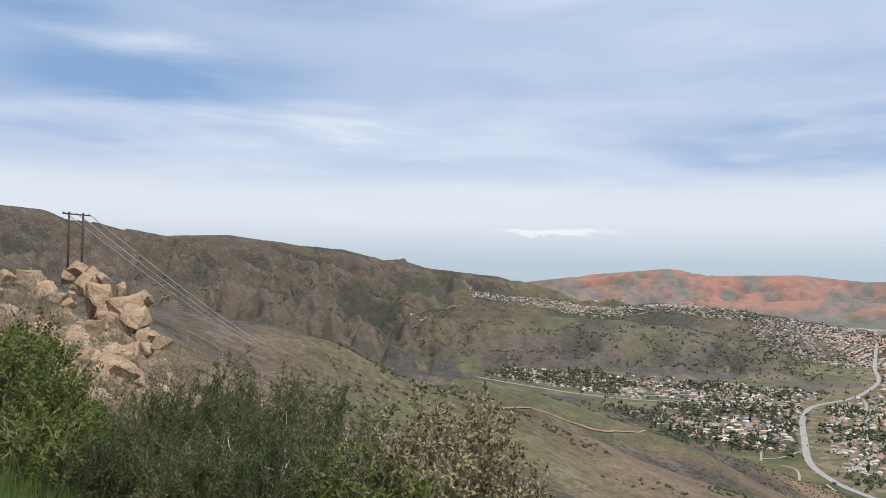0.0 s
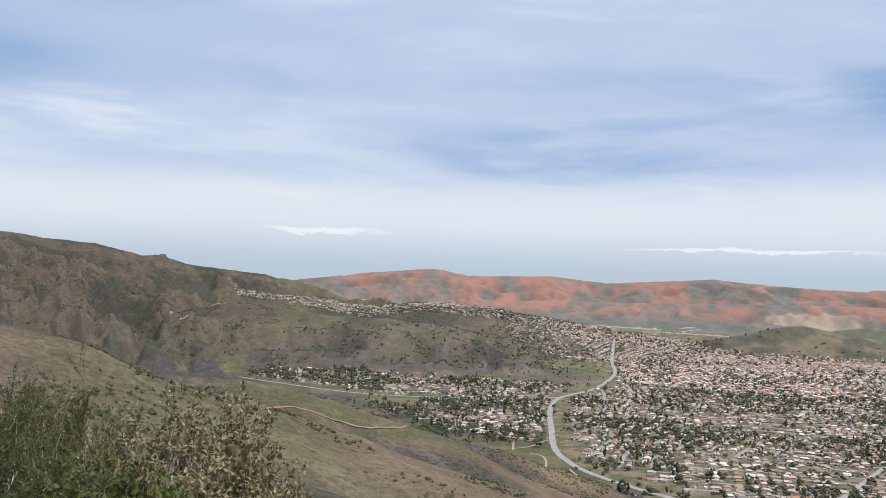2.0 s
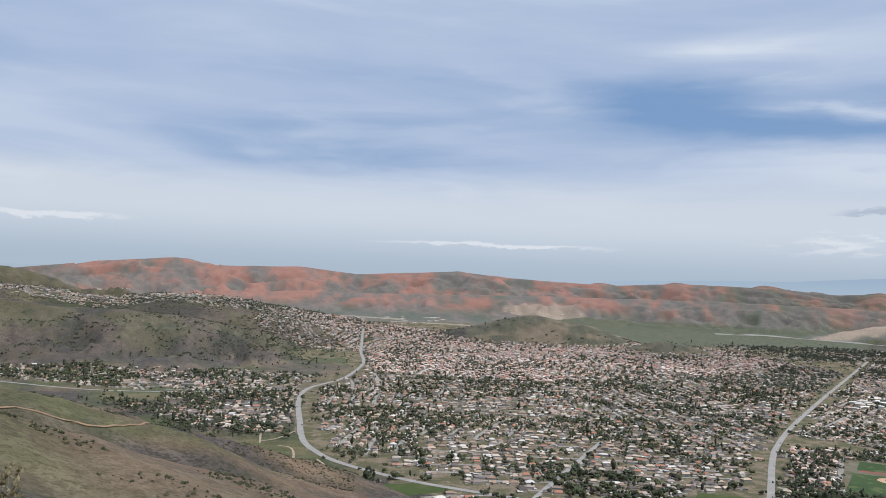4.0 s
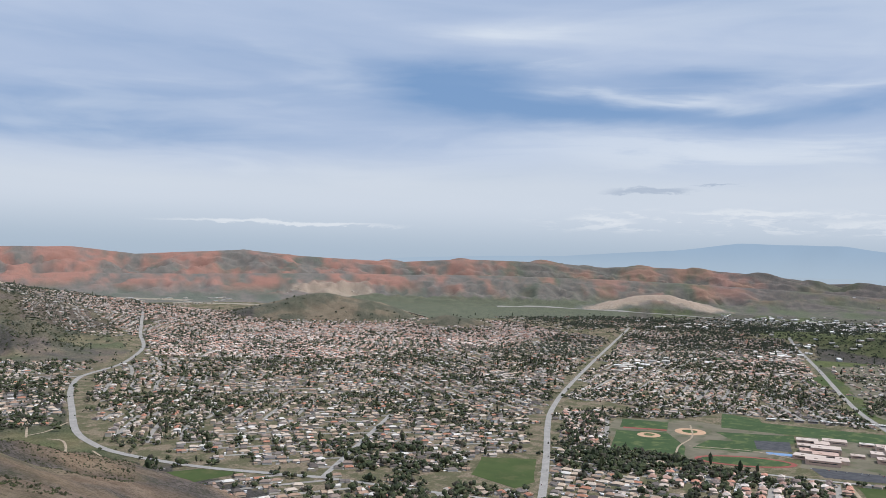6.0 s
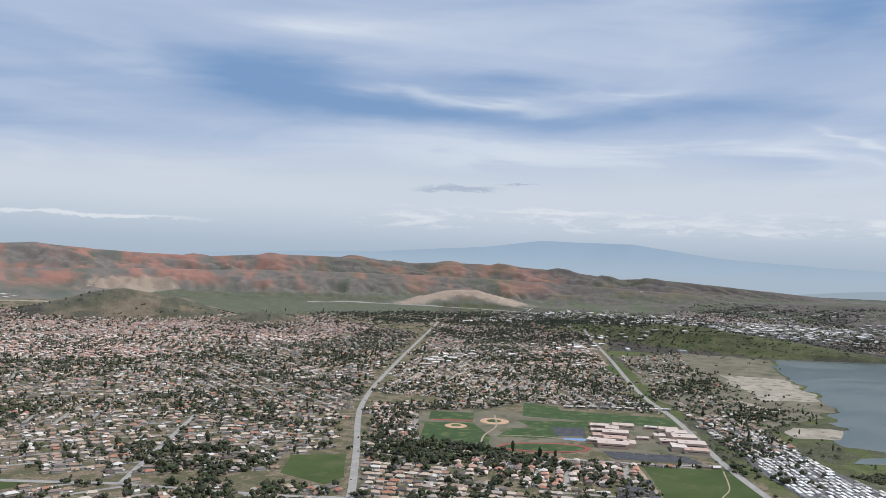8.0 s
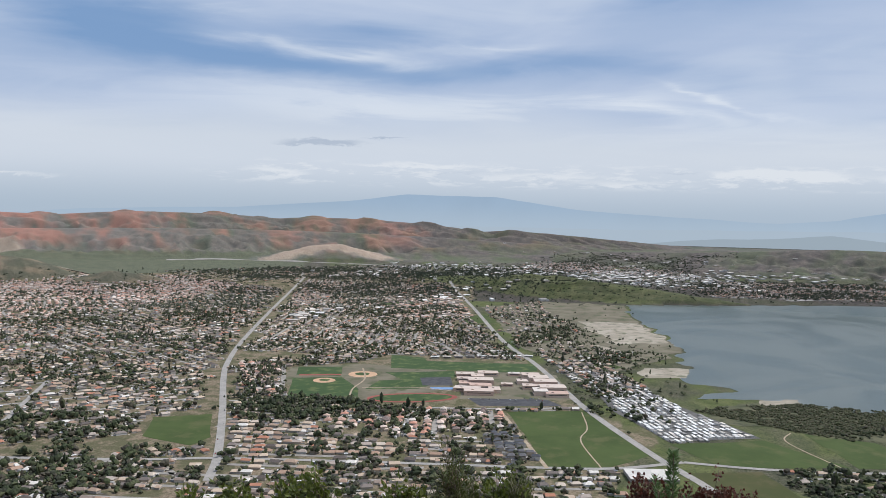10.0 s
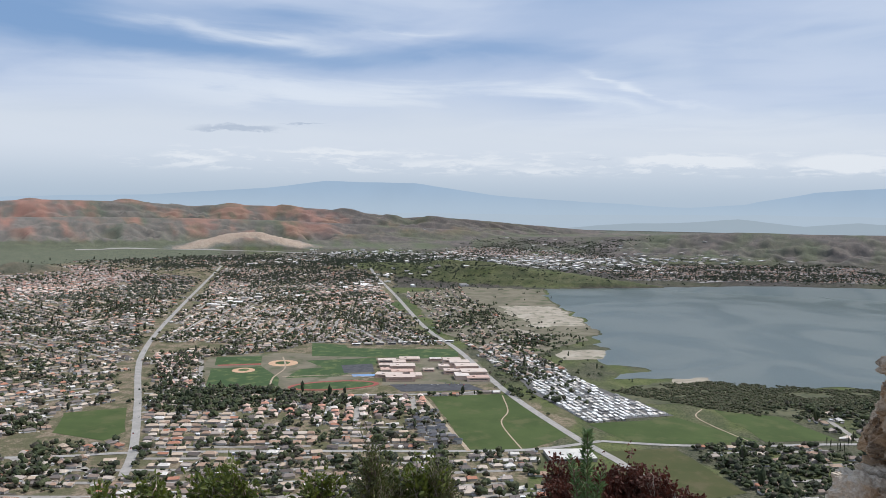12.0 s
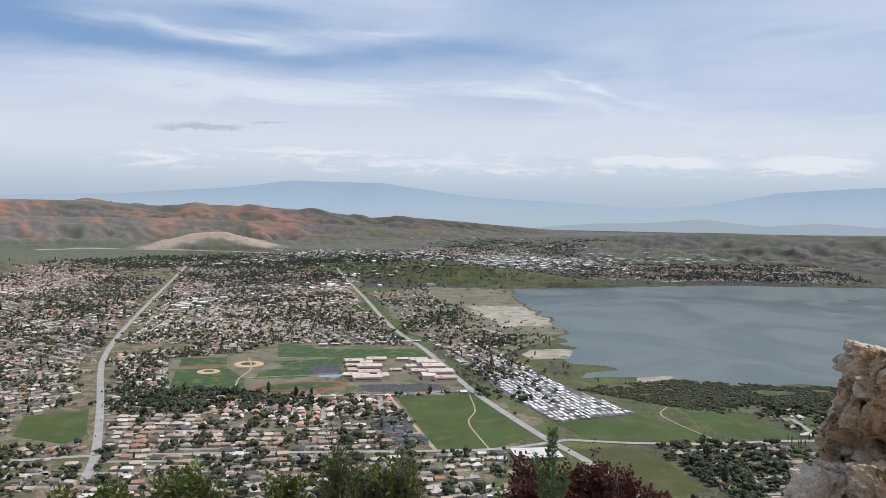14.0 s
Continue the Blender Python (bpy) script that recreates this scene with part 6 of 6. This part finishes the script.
def shrub(name, at, width, tall, seed, leaf_mat, label, category="shrub", leaf=(0.03, 0.012), stems=60, per=60, twig_mat=None, upright=0.5, bare=0.15, group="", sprig=0.3):
    """A shrub: many forked stems, and leaves along the sprigs of their outer half."""
    g = np.random.default_rng(seed)
    ob = empty(name, Matrix.Translation(at), label, category, group)
    roots, tips, outs = [], [], []
    bm = bmesh.new()
    for s in range(stems):
        a = g.uniform(0, 2 * math.pi)
        lean = g.uniform(0, 1) ** 0.6
        top = np.array([math.cos(a) * width * lean, math.sin(a) * width * lean, tall * (1 - 0.5 * lean**2) * g.uniform(0.60, 1.0)])
        foot = np.array([math.cos(a) * width * 0.25 * lean, math.sin(a) * width * 0.25 * lean, 0])
        m = foot * 0.5 + top * 0.5 + g.normal(0, 0.06 * tall, 3)
        path = [foot, (foot + m) / 2 + g.normal(0, 0.02, 3), m, (m + top) / 2 + g.normal(0, 0.03 * tall, 3), top]
        tube(bm, path, (0.011, 0.009, 0.006, 0.0035, 0.0015), 4)
        leafless = g.random() < bare
        for k in range(7):
            t0 = g.uniform(0.25, 0.99) * 4
            i = min(int(t0), 3)
            root = path[i] + (path[i + 1] - path[i]) * (t0 - i)
            out = unit(g.normal(0, 1, 3) + np.array([0, 0, 1.6 * upright]))
            tip = root + out * g.uniform(0.35, 1.0) * sprig
            tube(bm, [root, (root + tip) / 2 + g.normal(0, 0.012, 3), tip], (0.003, 0.002, 0.001), 3)
            if not leafless:
                roots.append(root)
                tips.append(tip)
                outs.append(out)
    part("stem", bm, twig_mat or M_TWIG, ob)
    if not roots:
        return ob
    q = np.repeat(np.arange(len(roots)), per)
    roots, tips, outs = np.array(roots)[q], np.array(tips)[q], np.array(outs)[q]
    p = roots + (tips - roots) * g.uniform(0.05, 1.08, (len(q), 1)) + g.normal(0, 0.012, (len(q), 3))
    way = unit(outs * g.uniform(0.2, 1.2, (len(q), 1)) + g.normal(0, 0.5, (len(q), 3)))
    v, f = leaves(g, p, way, leaf[0] * g.uniform(0.6, 1.3, len(q)), leaf[1] * g.uniform(0.7, 1.3, len(q)))
    link_mesh("foliage", array_mesh("foliage", v, f), [leaf_mat], ob)
    return ob


def ground_at(bearing, dist):
    x, y, _ = spot(bearing, dist, 0)
    return Vector((x, y, float(height([x], [y])[0]) - 0.03))


LATE = Vector((0.21, -0.17, 0.0))


def shrub_to(bearing, dist, top_lift, width, *args, late=False, **kw):
    """A shrub rooted in the slope whose top shows at that lift."""
    at = ground_at(bearing, dist)
    if late:
        x, y = spot(bearing, dist, 0)[0] + LATE.x, spot(bearing, dist, 0)[1] + LATE.y
        at = Vector((x, y, float(height([x], [y])[0]) - 0.03))
    tall = EYE + dist * math.tan(radians(top_lift)) - at.z
    return shrub(args[0], at, width, max(tall, 0.4), *args[1:], **kw)


SAGE = "grey-green sagebrush with wispy upright stems"
for i, (b, d, top, w) in enumerate([(-14.3, 8.5, -6.2, 0.6), (-9.2, 9.5, -5.6, 0.65), (-11.8, 7.6, -7.2, 0.7), (-16.6, 7.8, -7.4, 0.65), (-6.6, 8.6, -7.6, 0.65), (-4.6, 9.0, -8.4, 0.6), (-13.8, 6.0, -9.4, 0.6), (-9.6, 6.0, -9.8, 0.6), (-18.8, 7.5, -8.8, 0.6), (-21.0, 6.6, -10.6, 0.6), (-17.0, 5.4, -11.6, 0.5), (-6.5, 6.4, -10.6, 0.5), (-12.0, 5.0, -12.4, 0.5)]):
    shrub_to(b, d, top + (1.4 if i % 2 == 0 else -0.2), w * (1.0 if i % 2 else 0.85), "sagebrush", 100 + i, M_SAGE if i % 3 else M_SAGE_DARK, SAGE, leaf=(0.030, 0.010), stems=84, per=50, twig_mat=M_STEM, upright=0.95, bare=0.06, group="sagebrush", sprig=0.34)
for i, (b, d, top, w) in enumerate([(-0.4, 9.0, -7.3, 0.65), (2.4, 9.4, -7.9, 0.7), (0.8, 7.8, -8.8, 0.75), (-2.6, 8.2, -8.6, 0.7), (3.4, 7.8, -10.0, 0.65), (1.6, 6.4, -11.6, 0.6), (-0.8, 6.2, -11.6, 0.6), (-4.6, 7.0, -10.2, 0.6), (3.2, 6.4, -12.6, 0.5)]):
    shrub_to(b, d, top + 1.0, w, "laurel_shrub", 200 + i, M_DULL, "olive-brown laurel sumac with folded leaves and bare twigs", leaf=(0.056, 0.032), stems=76, per=20, upright=0.8, bare=0.25, group="laurel shrubs", sprig=0.32)
for i, (b, d, top, w) in enumerate([(-26.6, 10.0, -2.9, 0.7), (-27.6, 8.5, -4.2, 0.9), (-25.4, 8.5, -6.4, 0.75), (-29.5, 9.5, -2.5, 1.0), (-26.0, 7.0, -8.6, 0.7), (-24.0, 8.0, -9.0, 0.6), (-4.4, 6.0, -11.6, 0.5), (-7.4, 5.4, -12.8, 0.4), (-2.8, 5.8, -12.6, 0.45)]):
    shrub_to(b, d, top, w, "green_shrub", 300 + i, M_BRIGHT, "bright green broad-leaved shrub", leaf=(0.05, 0.03), stems=62, per=17, upright=0.6, bare=0.08, group="green shrubs", sprig=0.3)
for i, (b, d, top, w) in enumerate([(-22.5, 10, -8.4, 0.8), (-19.8, 9.6, -8.9, 0.8), (-17.6, 24, -5.2, 1.4), (-23.8, 26, -4.8, 1.5), (-24.6, 40, -2.4, 1.6), (-22.4, 11.5, -9.1, 0.8), (-17.2, 30, -4.4, 1.5), (-20.6, 8.2, -10.4, 0.7), (-25.6, 44, -1.2, 1.6), (-27.0, 46, -0.4, 1.6), (-18.6, 14, -7.6, 0.9)]):
    shrub_to(b, d, top, w, "dry_shrub", 400 + i, M_DULL, "bare brown twiggy shrub among boulders", leaf=(0.06, 0.026), stems=70, per=5, upright=0.9, bare=0.45, group="dry shrubs", sprig=0.4)

# the same kinds again over the slope and between the boulders
kinds = [o for o in scene.objects if o.name.split(".")[0] in ("dry_shrub",) and o.parent is None]
pick = np.random.default_rng(33)
for i in range(34):
    b, d = pick.uniform(-29, 7), pick.uniform(13, 75)
    if b > -16:
        d = pick.uniform(12, 40)
    at = ground_at(b, d)
    copy_thing(kinds[pick.integers(len(kinds))], Matrix.Translation(at) @ pose(0, 0, 0, 0, 0, pick.uniform(0, 360)) @ Matrix.Scale(pick.uniform(0.45, 0.85), 4))

# along the brink under the lake view


def sapling(bearing, dist, top_lift, seed):
    """A narrow young tree: one stem, with leaves in a slim tapering spire and two side shoots."""
    g = np.random.default_rng(seed)
    x, y, top = spot(bearing, dist, top_lift)
    x, y = x + LATE.x, y + LATE.y
    at = Vector((x, y, float(height([x], [y])[0]) - 0.03))
    tall = top - at.z
    ob = empty("sapling", Matrix.Translation(at), "narrow upright bright green sapling with dense leaves", "sapling")
    bm = bmesh.new()
    P, D = [], []
    for foot, tip, wide, m in ((np.array([0, 0, 0.0]), np.array([0.01, 0.0, tall]), 0.062, 950), (np.array([0, 0, tall * 0.3]), np.array([0.03, 0.10, tall * 0.80]), 0.036, 260), (np.array([0, 0, tall * 0.25]), np.array([-0.02, -0.09, tall * 0.72]), 0.036, 260)):
        tube(bm, [foot, (foot + tip) / 2 + g.normal(0, 0.01, 3), tip], (0.010, 0.007, 0.002), 5)
        t = g.uniform(0.15, 1, m)
        a = g.uniform(0, 2 * math.pi, m)
        tier = 0.6 + 0.4 * np.cos(t * 60)
        rad = wide * (1.06 - t) ** 0.75 * tier * g.uniform(0.1, 1, m)
        P.append(foot + (tip - foot) * t[:, None] + np.column_stack([np.cos(a) * rad, np.sin(a) * rad, -0.25 * rad]))
        D.append(unit(np.column_stack([np.cos(a), np.sin(a), np.full(m, 0.9)]) + g.normal(0, 0.3, (m, 3))))
    part("stem", bm, M_BARK, ob)
    m = sum(len(p) for p in P)
    v, f = leaves(g, np.vstack(P), np.vstack(D), 0.050 * g.uniform(0.6, 1.2, m), 0.0085 * g.uniform(0.7, 1.3, m))
    link_mesh("foliage", array_mesh("foliage", v, f), [M_SPRUCE], ob)


sapling(83.7, 5.0, -14.75, 500)
for i, (b, d, top, w) in enumerate([(82.4, 5.6, -16.3, 0.20), (86.8, 5.6, -16.0, 0.24), (88.6, 5.4, -17.0, 0.22), (84.9, 5.6, -16.5, 0.24), (90.2, 5.4, -17.4, 0.15)]):
    shrub_to(b, d, top, w, "buckwheat_shrub", 510 + i, M_DRY, "dark red-brown dried buckwheat bush", leaf=(0.026, 0.02), stems=60, per=22, upright=0.8, bare=0.0, group="red-brown bushes", sprig=0.13, late=True)
for i, (b, d, top, w) in enumerate([(69.2, 6.0, -15.9, 0.07), (70.2, 6.2, -17.0, 0.09), (73.6, 6.2, -16.9, 0.12)]):
    shrub_to(b, d, top, w, "sagebrush", 520 + i, M_SAGE, SAGE, leaf=(0.05, 0.009), stems=18, per=16, upright=1.6, bare=0.1, group="sagebrush", sprig=0.26, late=True)
for i, (b, d, top, w) in enumerate([(60.0, 6.0, -16.9, 0.14), (54.6, 6.2, -17.3, 0.12), (72.6, 6.2, -17.1, 0.2), (58.2, 6.2, -17.6, 0.14), (65.6, 6.2, -17.7, 0.12), (51.6, 6.2, -17.8, 0.12)]):
    shrub_to(b, d, top, w, "green_shrub", 530 + i, M_BRIGHT, "bright green broad-leaved shrub", leaf=(0.05, 0.03), stems=26, per=9, upright=0.8, bare=0.15, group="green shrubs", sprig=0.22, late=True)


for i, (b, d, top, w) in enumerate([(-13.6, 6.8, -9.4, 0.35), (-7.4, 7.4, -9.2, 0.35), (-3.4, 7.0, -10.6, 0.35), (-19.6, 7.2, -10.6, 0.4), (1.6, 7.2, -11.0, 0.35), (-17.0, 6.0, -12.4, 0.4), (-10.6, 5.6, -12.0, 0.3), (3.6, 8.6, -9.6, 0.3), (-11.2, 7.0, -8.2, 0.4), (-9.0, 6.4, -9.6, 0.4), (-6.0, 6.2, -10.6, 0.35), (-0.6, 6.6, -10.4, 0.4), (-15.4, 5.8, -11.0, 0.4)]):
    shrub_to(b, d, top, w, "dead_branch", 580 + i, M_DULL, "bleached bare branches sticking out of shrubs", "branch", stems=12, per=1, twig_mat=M_DEAD, upright=0.4, bare=1.1, group="dead branches", sprig=0.34)
for i, (b, d, top) in enumerate([(11.9, 5.2, -11.8), (12.6, 5.0, -12.6), (8.6, 5.4, -13.6), (10.4, 5.4, -14.0)]):
    shrub_to(b, d, top, 0.10, "weed_stalk", 560 + i, M_SPRUCE, "thin dry weed stalk with a few green leaves", "weed", leaf=(0.06, 0.03), stems=6, per=6, upright=1.2, bare=0.3, group="weed stalks", sprig=0.14)


def build_stones():
    """Small pale stones on the slope below the shrubs."""
    g = np.random.default_rng(91)
    bm = bmesh.new()
    bmesh.ops.create_icosphere(bm, subdivisions=1, radius=1)
    v, f = np.array([q.co[:] for q in bm.verts]), np.array([[q.index for q in k.verts] for k in bm.faces])
    bm.free()
    m = 1400
    b, d = np.radians(g.uniform(-27, 16, m)), g.uniform(11, 130, m)
    x, y = d * np.sin(b), d * np.cos(b)
    keep = fbm(x, y, 9, 3, 95) > 0.46
    x, y, m = x[keep], y[keep], int(keep.sum())
    s = g.uniform(0.05, 0.22, (m, 3)) * np.array([1, 1, 0.6])
    V = (v[None] * g.uniform(0.75, 1.2, (m, len(v), 1)) * s[:, None, :] + np.column_stack([x, y, height(x, y)])[:, None, :]).reshape(-1, 3)
    F = (f[None] + (np.arange(m) * len(v))[:, None, None]).reshape(-1, 3)
    link_mesh("stones", array_mesh("stones", V, F), [M_ROCK], label="small pale stones strewn over the slope", category="stones", kind="stuff")


build_stones()


def grass_tuft():
    g = np.random.default_rng(77)
    m = 9000
    b, d = np.radians(g.uniform(-30, -18, m)), g.uniform(4.4, 6.8, m)
    x, y = d * np.sin(b), d * np.cos(b)
    at = np.column_stack([x, y, height(x, y) - 0.02])
    tip = at + np.column_stack([g.normal(0, 0.07, m), g.normal(0, 0.07, m), g.uniform(0.12, 0.42, m)])
    s = unit(np.column_stack([g.normal(0, 1, m), g.normal(0, 1, m), np.zeros(m)])) * 0.005
    V = np.stack([at - s, at + s, (at + tip) / 2 + s * 0.8, tip], 1).reshape(-1, 3)
    F = np.arange(4 * m).reshape(-1, 4)
    link_mesh("grass", array_mesh("grass", np.array(V), np.array(F)), [M_BLADE], label="fresh green grass at the foot of shrubs", category="grass", kind="stuff")


grass_tuft()


def near_rock():
    """The rough standing rock beside the viewer: blocks and slabs piled with deep gaps."""
    whole = empty("rock_outcrop", Matrix.Translation(LATE) @ pose(*spot(105, 3.1, -30)), "rough brown lichened rock standing at the brink", "rock")
    back = whole.matrix_world.inverted()
    # name, bearing, distance, lift, half width, half depth, half height, lean
    for seed, (name, b, d, lift, w, dp, h, lean) in enumerate((
        ("slab", 104.9, 2.96, -9.35, 0.150, 0.16, 0.062, 10), ("slab", 104.7, 2.90, -10.5, 0.140, 0.13, 0.040, 4), ("block", 102.75, 2.98, -11.3, 0.055, 0.10, 0.100, -6), ("block", 104.9, 2.86, -11.9, 0.110, 0.13, 0.085, 14),
        ("block", 104.2, 3.10, -13.3, 0.190, 0.16, 0.130, 16), ("block", 102.2, 3.08, -13.6, 0.075, 0.10, 0.060, 30), ("block", 100.9, 2.80, -17.2, 0.090, 0.12, 0.085, 10), ("block", 104.3, 2.72, -16.9, 0.100, 0.12, 0.105, -8),
        ("block", 102.6, 3.02, -16.2, 0.130, 0.14, 0.100, 0), ("base", 104.0, 3.05, -21.5, 0.40, 0.36, 0.17, 0), ("base", 104.0, 3.1, -29, 0.5, 0.5, 0.5, 0))):
        g = np.random.default_rng(seed + 60)
        tmp = bmesh.new()
        for k in range(26):
            v = np.array([1 if k & 1 else -1, 1 if k & 2 else -1, 1 if k & 4 else -1]) * g.uniform(0.6, 1.0, 3) if k < 16 else g.uniform(-1, 1, 3)
            tmp.verts.new(v)
        bmesh.ops.convex_hull(tmp, input=tmp.verts[:])
        bmesh.ops.delete(tmp, geom=[v for v in tmp.verts if not v.link_faces], context="VERTS")
        bmesh.ops.triangulate(tmp, faces=tmp.faces[:])
        x, y, z = spot(b, d, lift)
        mw = Matrix.Translation(LATE) @ pose(x, y, z, 0, 0, -b) @ pose(0, 0, 0, -6 + g.normal(0, 4), lean, g.normal(0, 16)) @ Matrix.Diagonal((w, dp, h, 1))
        bmesh.ops.transform(tmp, matrix=mw, verts=tmp.verts[:])
        fine = 0.0085 if name != "base" else 0.05
        for _ in range(6):
            bmesh.ops.subdivide_edges(tmp, edges=[e for e in tmp.edges if e.calc_length() > fine], cuts=1)
            bmesh.ops.triangulate(tmp, faces=[f for f in tmp.faces if len(f.verts) > 3])
        for _ in range(3):
            bmesh.ops.smooth_vert(tmp, verts=tmp.verts[:], factor=0.5, use_axis_x=True, use_axis_y=True, use_axis_z=True)
        for v in tmp.verts:
            p = v.co.copy()
            n = (p - mw.translation).normalized()
            k = noise.fractal(p * 12, 0.75, 2.1, 6) * 0.020 - 0.022 * (1 - abs(noise.noise(p * 13))) ** 8
            k += 0.007 * noise.fractal(p * 55, 0.5, 2.1, 4) - 0.022 * max(0.0, noise.noise(p * 30) - 0.2)
            v.co = p + n * k
        bmesh.ops.transform(tmp, matrix=back, verts=tmp.verts[:])
        part(name, tmp, M_NEAR_ROCK, whole)


near_rock()
